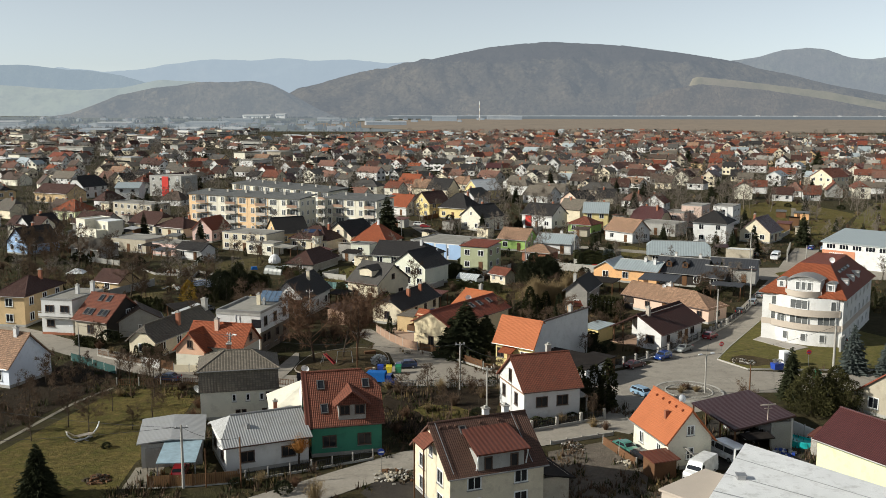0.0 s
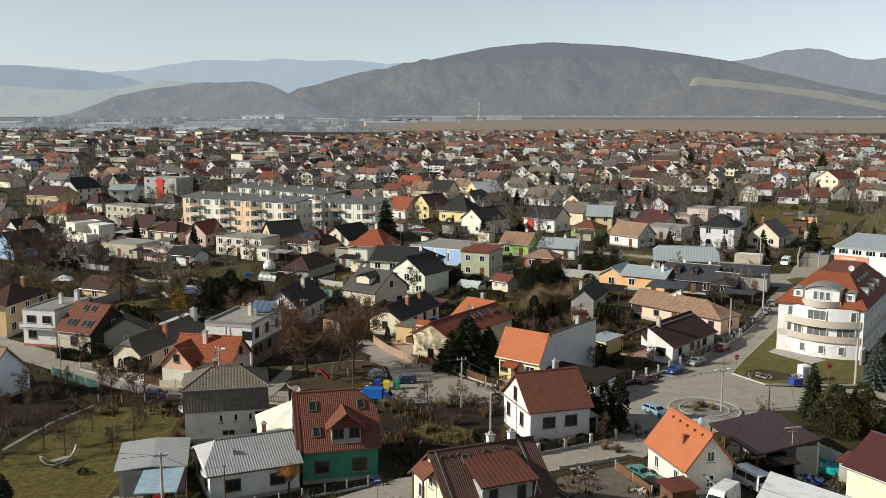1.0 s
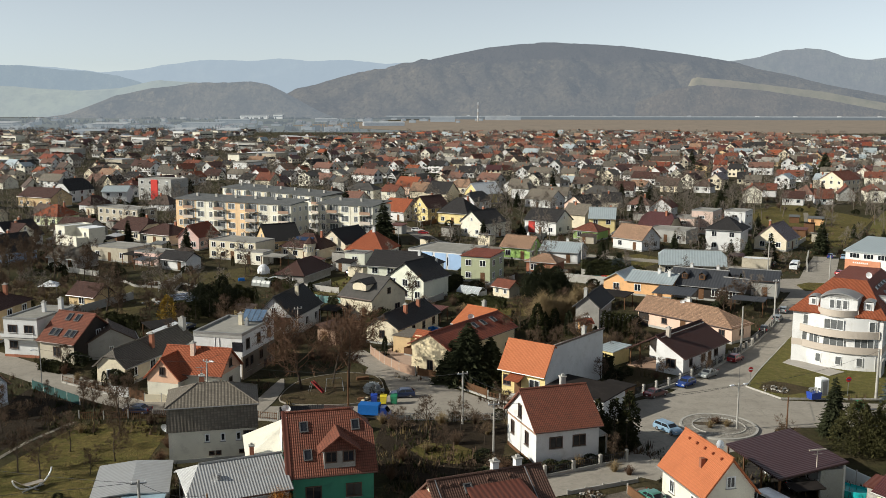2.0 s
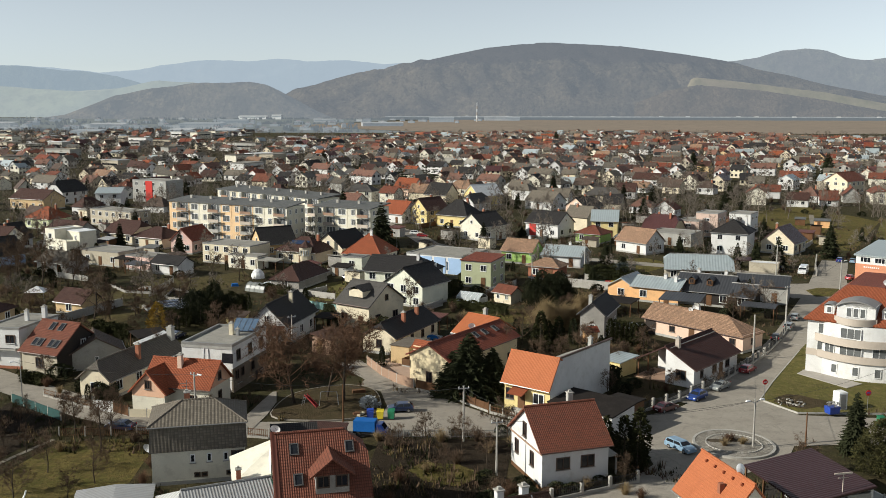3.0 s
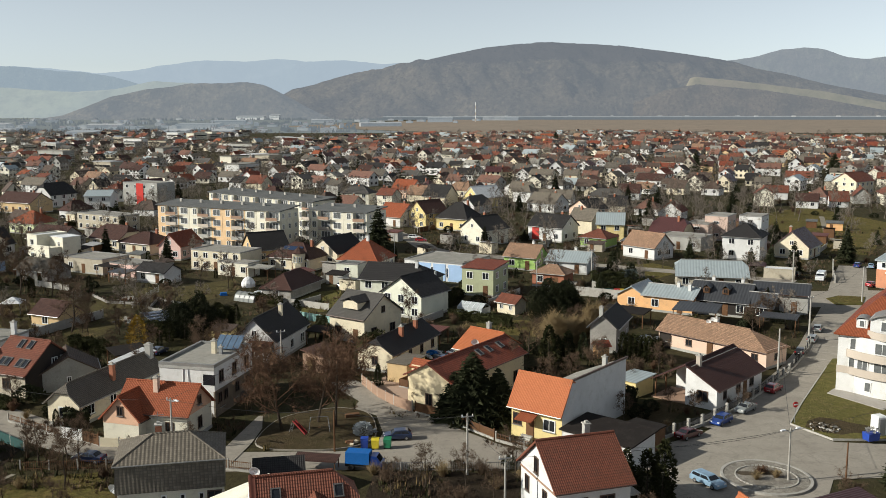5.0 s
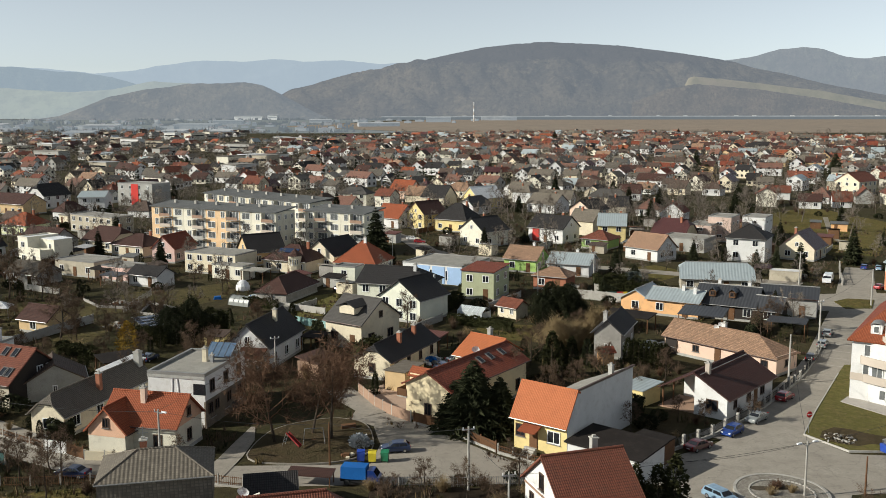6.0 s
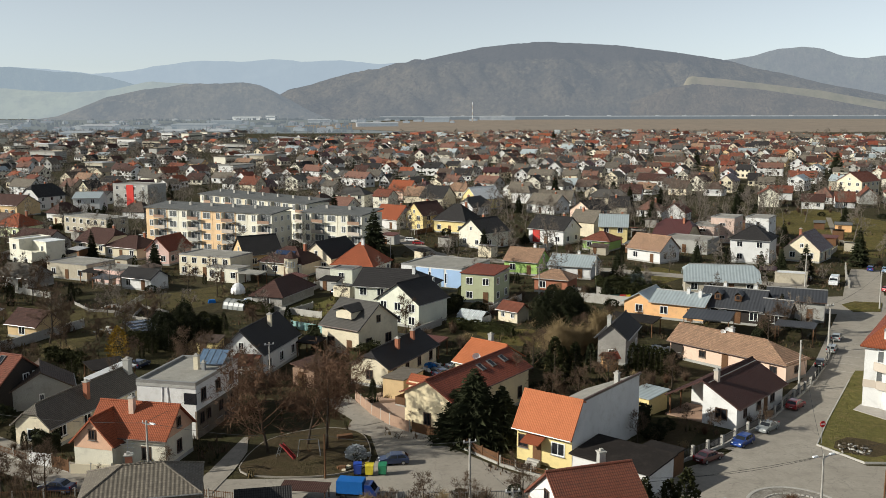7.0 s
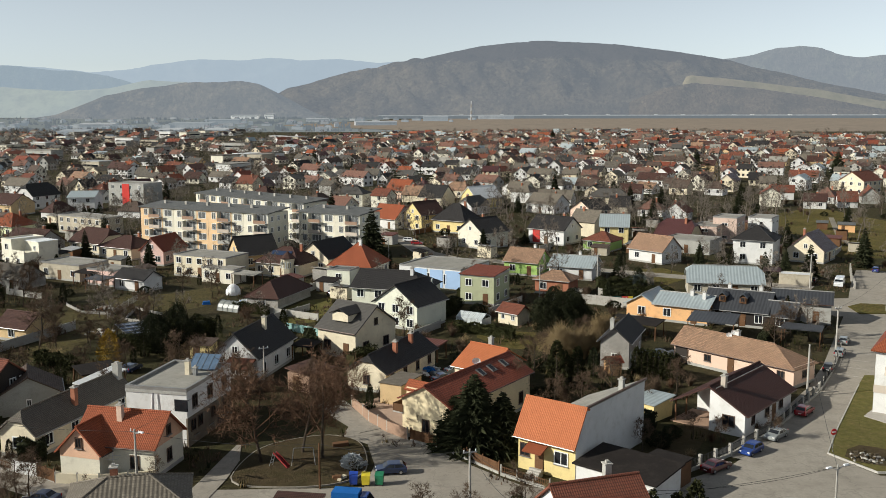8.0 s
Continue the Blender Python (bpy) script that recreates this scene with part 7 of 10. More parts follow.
for k, (x, y, s) in enumerate(((1.6, 91.6, 1.0), (3.0, 93.2, 0.9), (4.4, 94.2, 1.1), (5.8, 95.0, 0.9), (7.2, 96.2, 1.0), (8.6, 96.8, 0.8), (10.0, 97.6, 0.9), (11.4, 98.4, 0.9), (12.8, 99.2, 0.8), (2.4, 95.2, 1.2), (3.8, 97.2, 1.1), (0.4, 93.0, 1.2), (1.2, 96.0, 1.2), (0.2, 98.6, 1.1))):
    stand(BUSH[k % len(BUSH)] if k % 3 else SHRUB[k % len(SHRUB)], x, y, s * 0.9)
for x, y, s in ((-52.6, 126.2, 1.3), (-51, 124.8, 1.2), (-61.5, 129.6, 1.2), (-58.8, 131.6, 1.6), (1.8, 113.0, 0.8), (-3.4, 112.0, 0.7), (17.6, 129.4, 1.2), (19.4, 132.5, 1.0), (-18.0, 75.2, 0.9), (-22.8, 76.5, 0.7), (-40, 86, 0.5), (13.5, 112, 0.8),
                (-51.5, 171, 2.0), (-56, 168.5, 1.3), (-40, 172, 1.2), (22.5, 208, 1.6), (30, 205, 1.4), (-7.5, 200, 1.7), (-3, 194.5, 1.5)):
    stand(random.choice(BUSH), x, y, s)

def hedge(a, b, w, hgt, seed, mat=M_HEDGE, label="dense dark green clipped hedge"):
    L = math.hypot(b[0] - a[0], b[1] - a[1])
    h_ = single("hedge", clump_box(seed, L, w, hgt), mat, label, "hedge", "garden hedges",
                m=pose((a[0] + b[0]) / 2, (a[1] + b[1]) / 2, 0, 0, 0, math.degrees(math.atan2(b[1] - a[1], b[0] - a[0]))))
    for k in range(int(L / 2) + 1):
        TAKEN.append((a[0] + (b[0] - a[0]) * k * 2 / L, a[1] + (b[1] - a[1]) * k * 2 / L, w * 0.5))
    return h_


def clump_box(seed, L, w, hgt):
    rnd = random.Random(seed)
    s = Shape()
    for _ in range(int(70 * L * (w + hgt))):
        p = [rnd.uniform(-L / 2, L / 2), rnd.uniform(-w / 2, w / 2), rnd.uniform(0, hgt)]
        k = rnd.random()
        bulge = 1 + 0.12 * math.sin(p[0] * 2.1 + seed)
        if k < 0.38:
            p[1] = -w / 2 * bulge
        elif k < 0.6:
            p[1] = w / 2 * bulge
        else:
            p[2] = hgt * bulge
        p = Vector(p)
        o = Vector((rnd.gauss(0, 1), rnd.gauss(0, 1), rnd.gauss(0, 1))).normalized() * 0.15
        e = Vector((rnd.gauss(0, 1), rnd.gauss(0, 1), rnd.gauss(0.4, 1))).normalized() * 0.28
        s.face([p - o, p + o, p + e])
    s.box((0, 0, hgt * 0.44), (L * 0.97, w * 0.8, hgt * 0.86))
    return s


for i, (a, b, w, hgt) in enumerate((((-49.6, 121.9), (-47.0, 123.1), 1.3, 2.1), ((-53.2, 126.6), (-50.2, 124.6), 1.2, 1.5), ((-63.4, 130.4), (-59.4, 128.4), 1.0, 1.3), ((-26.4, 164), (-29.2, 174), 1.4, 2.2),
                                   ((-12.6, 184), (-7.4, 196), 1.6, 2.4), ((21, 212.6), (33.5, 207), 1.8, 2.4), ((12.6, 130.4), (17.6, 135), 1.4, 2.2), ((-50, 167.5), (-43.5, 171.5), 3.6, 4.2), ((-58, 170), (-51, 166.4), 1.6, 1.8),
                                   ((-39.4, 166), (-36, 176), 1.6, 2.2), ((20.4, 218.6), (27.4, 219.2), 1.8, 2.3), ((-66, 160), (-58, 155.6), 1.3, 1.7), ((40, 172), (44.4, 182), 1.2, 1.8),
                                   ((-23, 183), (-19, 186.5), 2.2, 2.6), ((-47, 196), (-40, 193), 1.2, 1.6), ((10.8, 110.6), (13.6, 108.6), 1.6, 2.0), ((-36.4, 143.5), (-32.6, 147), 1.4, 1.8), ((-20.4, 158.5), (-17.6, 163), 1.8, 2.2))):
    hedge(a, b, w, hgt, 500 + i, M_HEDGE if i % 3 else M_NEEDLE)

# gardens between the houses
n_tree = n_bare = 0
OPEN = ((-67, 203, 7), (-59, 207, 8), (-57, 199, 6), (-68, 171, 5), (2, 176, 5), (-33, 194, 5), (-88, 190, 5), (100, 298, 17), (110, 335, 18), (93, 272, 9), (40, 184, 9), (31, 186, 6))      # lawns that stay open
for _ in range(4200):
    y = 138 + 292 * random.random() ** 1.5
    x = random.uniform(-0.55, 0.52) * y + random.uniform(-6, 6)
    kind = random.random()
    if any((x - a) ** 2 + (y - b_) ** 2 < c * c for a, b_, c in OPEN):
        continue
    brushy = -14 < x < 26 and 158 < y < 216          # low brush between planted conifers
    if random.random() > (0.5 if brushy else 0.55) * (1.0 if y < 260 else 0.8):
        continue
    r = 1.0 if kind < 0.6 else 0.8
    if not free(x, y, r):
        continue
    n_tree += 1
    n_bare += kind < 0.62
    if n_tree > 900:
        break
    if brushy and kind < 0.66:
        if kind < 0.4:
            stand(random.choice(SHRUB), x, y, random.uniform(0.6, 1.2))
        elif kind < 0.46:
            stand(random.choice(BARE), x, y, random.uniform(0.4, 0.7))
    elif kind < 0.5:
        if n_bare > 330:
            continue
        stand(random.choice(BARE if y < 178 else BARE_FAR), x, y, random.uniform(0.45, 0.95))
    elif kind < 0.60 and y > 225:
        stand(random.choice(SPRUCE), x, y, random.uniform(0.4, 0.95))
    elif kind < 0.66:
        stand(random.choice(THUJA), x, y, random.uniform(0.5, 1.0))
    elif kind < 0.9:
        stand(random.choice(SHRUB), x, y, random.uniform(0.7, 1.5))
    else:
        stand(random.choice(BUSH), x, y, random.uniform(0.7, 1.6))
    TAKEN.append((x, y, 0.6))


# ---------------------------------------------------------------- the town beyond
FAR_WALLS = ("white", "white", "white", "white", "white", "white", "taupe", "grey", "cream", "ivory", "ivory", "cream", "ivory", "ochre")
FAR_ROOFS = ("muted_red", "muted_brown", "muted_brown", "muted_red", "dark", "grey", "taupe", "redbrown", "red", "maroon", "brown", "dark", "slate", "orange", "muted_red", "tan", "brown", "taupe", "redbrown", "muted_brown", "grey")
SKIN = [WALL[k] for k in ("white", "cream", "taupe", "yellow", "ochre", "grey", "ivory", "brick")] + [ROOF[k] for k in ("brown", "umber", "slate", "pale_sheet", "orange", "red", "redbrown", "dark", "muted_red", "muted_brown", "maroon", "grey", "tan", "taupe", "membrane", "blue_sheet", "bitumen")] + [M_GLASS, M_FRAME, M_BRICK]


def skin(m):
    return SKIN.index(m)


def far_house(s, x, y, rot, L, W, ze, zr, wall, roof, rnd):
    """A far house inside one joined shape: walls, roof, windows, chimney."""
    ca, sa = math.cos(rot), math.sin(rot)
    T = lambda p: (x + p[0] * ca - p[1] * sa, y + p[0] * sa + p[1] * ca, p[2])
    b = wall_body("gable", L, W, ze, zr)
    for f_ in b.f:
        s.face([T(b.v[i]) for i in f_], mi=skin(WALL[wall]))
    k = (zr - ze) / (W / 2)
    for sg in (-1, 1):
        pts = [(-L / 2 - 0.3, sg * (W / 2 + 0.45), ze - 0.45 * k + 0.1), (L / 2 + 0.3, sg * (W / 2 + 0.45), ze - 0.45 * k + 0.1), (L / 2 + 0.3, 0, zr + 0.1), (-L / 2 - 0.3, 0, zr + 0.1)]
        s.slab([T(p) for p in pts], 0.18, mi=skin(ROOF[roof]))
    cz = zr + 0.8
    s.box(T((L * rnd.uniform(-0.3, 0.3), W * 0.08, zr + 0.1)), (0.6, 0.6, 1.5), rot, mi=skin(M_BRICK))
    for fl in range(2 if ze > 4.2 else 1):
        z = 1.5 + 2.7 * fl
        for i in range(3):
            a = -L / 2 + L * (i + 0.5) / 3
            s.face([T(p) for p in ((a - 0.6, -W / 2 - 0.03, z - 0.6), (a + 0.6, -W / 2 - 0.03, z - 0.6), (a + 0.6, -W / 2 - 0.03, z + 0.6), (a - 0.6, -W / 2 - 0.03, z + 0.6))], mi=skin(M_GLASS))
        for i in range(2):
            a = -W / 2 + W * (i + 0.5) / 2
            for sx in (-1, 1):
                q = [(sx * (L / 2 + 0.03), a - 0.6, z - 0.6), (sx * (L / 2 + 0.03), a + 0.6, z - 0.6), (sx * (L / 2 + 0.03), a + 0.6, z + 0.6), (sx * (L / 2 + 0.03), a - 0.6, z + 0.6)]
                s.face([T(p) for p in q], mi=skin(M_GLASS))


def town():
    rnd = random.Random(21)
    far = [Shape(), Shape(), Shape()]
    singles = 0
    th = radians(-29)
    ca, sa = math.cos(th), math.sin(th)
    for row in range(-17, 98):
        v = row * 14.5 + (6 if row % 2 else 0)
        for col in range(-84, 84):
            u = col * 13.5 + rnd.uniform(-5, 5)
            vv = v + rnd.uniform(-4.5, 4.5)
            x, y = u * ca - vv * sa, 120 + u * sa + vv * ca
            if not (232 < y < 1480) or abs(x) > y * 0.56 + 10:
                continue
            if y > 1100 + 330 * math.sin(x * 0.004 + 1.0) and x > -350:
                continue
            if 40 < x < 95 and y < 290 or (84 < x < 126 and y < 352):
                continue
            if (x > 84 + (y - 230) * 0.12 and y < 345 and rnd.random() < 0.85) or rnd.random() < (0.36 if x < 60 or y > 700 else 0.48):
                continue
            if y > 560 and x < -0.2 * y:                # sheds and works among the last houses
                if rnd.random() < 0.5:
                    continue
                if rnd.random() < 0.22 and free(x, y, 9):
                    z_, hall_l, hall_w, turn = rnd.uniform(4, 8), rnd.uniform(12, 28), rnd.uniform(8, 13), rnd.choice((th, th + 1.57))
                    hall = far[1 if y < 950 else 2]
                    hall.box((x, y, z_ / 2), (hall_l, hall_w, z_), turn, mi=skin(WALL[rnd.choice(("white", "grey", "ivory", "taupe"))]))
                    hall.box((x, y, z_ + 0.2), (hall_l + 0.8, hall_w + 0.8, 0.4), turn, mi=skin(ROOF[rnd.choice(("bitumen", "membrane", "pale_sheet", "grey"))]))
                    hall.box((x, y, z_ * 0.62), (hall_l * 0.9, hall_w + 0.1, z_ * 0.18), turn, mi=skin(M_GLASS))
                    TAKEN.append((x, y, hall_l * 0.5))
                    continue
            L, W = rnd.choice((rnd.uniform(6.6, 9.6), rnd.uniform(6.6, 9.0), rnd.uniform(6.6, 9.0), rnd.uniform(10, 15))), rnd.uniform(5.6, 7.8)
            if not free(x, y, 5.4):
                continue
            rot = math.degrees(th) + rnd.choice((0, 90, 90, 0, 180)) + rnd.gauss(0, 9)
            ze = rnd.choice((2.6, 2.9, 3.2, 4.4, 4.8))
            zr = ze + rnd.uniform(1.8, 3.2)
            wall, roof = rnd.choice(FAR_WALLS), rnd.choice(FAR_ROOFS)
            if y < 440 and singles < 150:
                singles += 1
                colour = {"dark": "black", "brown": "dark brown", "redbrown": "red-brown", "maroon": "dark red", "muted_red": "muted red", "muted_brown": "muted brown", "pale_sheet": "pale metal"}.get(roof, roof)
                house(x, y, rot, L, W, ze, zr, wall, roof, f"{wall} plastered house with a {colour} tiled roof in the town", kind=rnd.choice(("gable", "gable", "half", "hip")),
                      floors=2 if ze > 4.2 else 1, sides="f" + rnd.choice("lr"), per=3.6, gutter=False, plinth="", chims=((rnd.uniform(-0.3, 0.3), 0.1),), group="houses of the town", door="")
            else:
                if rnd.random() < 0.09:
                    roof = rnd.choice(("bitumen", "blue_sheet"))
                wall = wall if wall in ("white", "cream", "taupe", "yellow", "ochre", "grey", "ivory") else "cream"
                far_house(far[0 if y < 620 else 1 if y < 950 else 2], x, y, radians(rot), L, W, ze, zr, wall, roof, rnd)
                TAKEN.append((x, y, 6.0))
    for i, s in enumerate(far):
        single("far_houses", s, SKIN, "close-set houses and sheds of the town with red and dark roofs", "houses", kind="stuff")


town()


def undergrowth():
    """Tufts of dry grass, weeds and low brush over the open garden ground."""
    rnd = random.Random(77)
    kinds = [(Shape(), M_TWIG), (Shape(), M_STRAW), (Shape(), M_NEEDLE), (Shape(), M_HEDGE)]
    for _ in range(23000):
        y = 66 + 250 * rnd.random() ** 1.25
        x = rnd.uniform(-0.62, 0.5) * y
        if not free(x, y, 0.1) or (-52 < x < -35 and 70 < y < 104) or (-60 < x < -50 and y < 118 and rnd.random() < 0.5) or (x + 20) ** 2 + (y - 123) ** 2 < 60:
            continue
        if noise.noise(Vector((x * 0.09, y * 0.09, 3.0))) < -0.08:
            continue
        s, _m = kinds[rnd.choice((0, 0, 0, 0, 1, 2, 3, 3))]
        r, hgt = rnd.uniform(0.3, 1.0), rnd.uniform(0.25, 1.1)
        for _k in range(9):
            a, d = rnd.uniform(0, 6.2832), r * rnd.random()
            px, py = x + d * math.cos(a), y + d * math.sin(a)
            w = rnd.uniform(0.03, 0.1)
            s.face([(px - w * math.sin(a), py + w * math.cos(a), 0), (px + w * math.sin(a), py - w * math.cos(a), 0), (px + rnd.uniform(-0.3, 0.3), py + rnd.uniform(-0.3, 0.3), hgt * rnd.uniform(0.5, 1.1))])
    for (s, m), lab in zip(kinds, ("brown weeds and low brush", "pale dry grass tufts", "dark low evergreen growth", "olive-green low growth")):
        single("undergrowth", s, m, lab + " in the gardens", "undergrowth", kind="stuff")


undergrowth()


def fuzzy(seed, r, hgt, n, size):
    """A far leafless crown: a loose cloud of short twigs over a thin trunk."""
    q = clump_shape(seed, r, r, hgt, n, size)
    q.v = [(x, y, z + 1.2) for x, y, z in q.v]
    return (q, Shape().tube((0, 0, 0), (0, 0, 3.0), 0.2, 0.1, 4, False))


def town_conifers():
    """Single tall spruces that stand above the roofs."""
    for x, y, h_ in ((191.2, 569, 15), (128, 637, 12.5), (60, 372.8, 9.8), (67, 1100, 15), (240, 1290, 14), (-2.6, 522.7, 11), (48.7, 376.4, 6.2), (50.8, 434.6, 7.2), (-120, 667, 11), (19.3, 607.7, 11),
                     (-191, 605, 9.6), (150, 905, 12), (-60, 760, 11), (98, 760, 11), (290, 980, 13)):
        stand(SPRUCE[int(y) % 3], x, y, h_ / 7.5, None, h_ / 9.5)


town_conifers()


def far_green():
    rnd = random.Random(5)
    protos = [bare_tree_shapes(200 + i, 8.5, 0.5, True) for i in range(3)]
    light = [fuzzy(230 + i, 2.9, 6.6, 150, 0.36) for i in range(4)]
    sparse = [fuzzy(240 + i, 3.1, 6.6, 60, 0.66) for i in range(4)]
    cones = [conifer_shapes(210 + i, 9, 2.4, True) for i in range(2)]
    cones_near = [conifer_shapes(214 + i, 9, 2.6) for i in range(2)]
    T, C = Shape(), Shape()
    n = 0
    for _ in range(26000):
        y = rnd.random() ** 0.72 * 1230 + 250
        x = rnd.uniform(-0.56, 0.56) * y
        if y > 1150 + 330 * math.sin(x * 0.004 + 1.0) and x > -350 and rnd.random() < 0.9:
            continue
        if not free(x, y, 0.2) or (any((x - a) ** 2 + (y - b_) ** 2 < c * c for a, b_, c in OPEN) and rnd.random() < 0.85):
            continue
        n += 1
        if n > 5200:
            break
        s, a = rnd.uniform(0.5, 1.0), rnd.uniform(0, 6.28)
        ca, sa = math.cos(a) * s, math.sin(a) * s
        if rnd.random() < (0.88 if y > 420 else 0.95):
            for q in rnd.choice(protos if y < 430 else light if y < 720 else sparse):
                for f_ in q.f:
                    T.face([(x + q.v[i][0] * ca - q.v[i][1] * sa, y + q.v[i][0] * sa + q.v[i][1] * ca, q.v[i][2] * s) for i in f_])
        else:
            s *= rnd.uniform(0.9, 1.3) if y > 900 else rnd.uniform(1.0, 1.6)
            ca, sa = math.cos(a) * s, math.sin(a) * s
            q = rnd.choice(cones if y > 420 else cones_near)[1]
            for f_ in q.f:
                C.face([(x + q.v[i][0] * ca - q.v[i][1] * sa, y + q.v[i][0] * sa + q.v[i][1] * ca, q.v[i][2] * s) for i in f_])
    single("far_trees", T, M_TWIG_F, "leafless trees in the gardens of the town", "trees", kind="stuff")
    single("far_conifers", C, M_NEEDLE, "dark conifers in the gardens of the town", "trees", kind="stuff")


far_green()


def plain_beyond():
    """Halls, highway and mast on the plain before the hills."""
    rnd = random.Random(9)
    for x, y, L, W, z, w, r in ((-450, 1350, 34, 18, 7, "white", -8), (-548, 1262, 40, 20, 7, "grey", -8), (-384, 1352, 30, 16, 7, "white", -8), (-250, 2080, 90, 18, 7, "white", 20), (0, 3200, 90, 24, 12, "white", 0), (52, 3180, 40, 20, 9, "grey", 0),
                              (-700, 1700, 60, 30, 9, "white", 5), (-560, 1800, 80, 34, 9, "taupe", -5), (-640, 2300, 70, 30, 9, "grey", 6), (-880, 3420, 100, 30, 12, "bright", 0),
                              (-790, 3410, 34, 30, 16, "bright", 0), (-480, 2650, 60, 20, 8, "white", 4), (-160, 2750, 70, 26, 12, "cream", 0), (-860, 1600, 70, 30, 12, "white", 2)):
        h = thing("hall", x, y, r, "far low industrial hall with a pale roof", "hall", "halls on the plain")
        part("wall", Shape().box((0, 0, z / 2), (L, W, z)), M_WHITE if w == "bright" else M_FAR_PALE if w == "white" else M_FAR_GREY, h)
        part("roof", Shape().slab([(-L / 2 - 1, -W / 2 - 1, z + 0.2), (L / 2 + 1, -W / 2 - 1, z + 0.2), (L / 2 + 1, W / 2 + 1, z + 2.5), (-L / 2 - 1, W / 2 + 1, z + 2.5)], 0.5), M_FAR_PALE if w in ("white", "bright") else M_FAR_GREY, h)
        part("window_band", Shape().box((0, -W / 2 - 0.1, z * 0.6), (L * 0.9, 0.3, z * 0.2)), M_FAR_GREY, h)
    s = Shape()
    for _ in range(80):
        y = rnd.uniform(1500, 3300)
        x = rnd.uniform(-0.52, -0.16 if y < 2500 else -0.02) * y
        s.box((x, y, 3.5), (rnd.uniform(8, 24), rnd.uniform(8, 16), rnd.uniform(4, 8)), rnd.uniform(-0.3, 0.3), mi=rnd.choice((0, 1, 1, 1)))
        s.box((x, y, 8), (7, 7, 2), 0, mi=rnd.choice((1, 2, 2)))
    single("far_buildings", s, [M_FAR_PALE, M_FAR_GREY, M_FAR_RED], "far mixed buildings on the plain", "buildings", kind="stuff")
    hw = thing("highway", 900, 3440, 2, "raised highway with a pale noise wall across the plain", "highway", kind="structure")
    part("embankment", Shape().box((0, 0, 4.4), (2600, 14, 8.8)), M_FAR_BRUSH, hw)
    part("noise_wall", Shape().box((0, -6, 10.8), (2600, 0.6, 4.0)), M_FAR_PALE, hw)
    for k in range(14):
        lorry = thing("lorry", -100 + k * 130 + rnd.uniform(-40, 40), 3434, 2, "white lorry on the far highway", "lorry", "lorries on the highway", z=9.6)
        part("box_body", Shape().box((0, 0, 2.4), (13, 2.5, 3.6)), M_WHITE, lorry)
        part("cab", Shape().box((8, 0, 1.8), (2.4, 2.5, 3.0)), M_WHITE, lorry)
    mast = thing("chimney_mast", -61, 2830, 0, "tall slim red and white mast on the plain", "mast")
    for k in range(6):
        part("segment", Shape().tube((0, 0, k * 9.5), (0, 0, k * 9.5 + 9.5), 1.7 - k * 0.12, 1.6 - k * 0.12, 10), M_WHITE if k % 2 else WALL["beige"], mast)
    wood = Shape()
    for _ in range(700):
        y = rnd.uniform(1480, 3380)
        x = rnd.uniform(-0.55, 0.55) * y
        if x > -0.14 * y:
            y = 3400 + rnd.uniform(-18, 18)
            x = rnd.uniform(-0.1, 0.55) * y
        elif rnd.random() < 0.6:
            y = rnd.choice((1560, 2320, 3400)) + rnd.uniform(-18, 18)
        r, hgt = rnd.uniform(5, 12), rnd.uniform(4, 10)
        for j in range(6):
            a = rnd.uniform(0, 6.28)
            px, py = x + r * math.cos(a), y + r * math.sin(a)
            wood.face([(px - 2.5, py, 0), (px + 2.5, py, 0), (px + rnd.uniform(-1, 1), py, hgt)])
            wood.face([(px, py - 2.5, 0), (px, py + 2.5, 0), (px + rnd.uniform(-1, 1), py, hgt * 0.8)])
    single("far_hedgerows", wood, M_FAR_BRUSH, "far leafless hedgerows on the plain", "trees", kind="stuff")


plain_beyond()

for master in BARE + BARE_FAR + BIG + SPRUCE + [WIDE] + PINEBIG + THUJA + SHRUB + BUSH:
    for o in [*master.children_recursive, master]:
        bpy.data.objects.remove(o)


# ---------------------------------------------------------------- vehicles
def paint(name, c):
    return plain("car_paint_" + name, c, 0.28, 0.15, 0.8)


PAINT = {"red": paint("red", (0.28, 0.016, 0.022)), "maroon": paint("maroon", (0.075, 0.009, 0.012)), "blue": paint("blue", (0.012, 0.045, 0.22)), "navy": paint("navy", (0.02, 0.035, 0.09)),
         "silver": paint("silver", (0.27, 0.285, 0.28)), "ice": paint("ice_blue", (0.24, 0.36, 0.48)), "black": paint("black", (0.016, 0.016, 0.018)), "white": paint("white", (0.78, 0.78, 0.78)), "teal": paint("teal", (0.08, 0.24, 0.19))}
M_LAMP = plain("headlamp_glass", (0.75, 0.75, 0.72), 0.15)
M_TAIL = plain("tail_lamp_red", (0.35, 0.01, 0.01), 0.2)
M_RIM = plain("alloy_rim", (0.45, 0.45, 0.46), 0.3, 0.8)


def loft(s, profile, half, tuck, mi=0):
    """A body from a side outline (x, z): the sides lean in above the waist."""
    n = len(profile)
    P = lambda i, sg: (profile[i][0], sg * (half - tuck(profile[i][1])), profile[i][1])
    for i in range(n):
        j = (i + 1) % n
        s.face([P(i, -1), P(j, -1), P(j, 1), P(i, 1)], mi=mi)
    for sg in (-1, 1):
        s.face([P(i, sg) for i in range(n)][::sg], mi=mi)
    return s


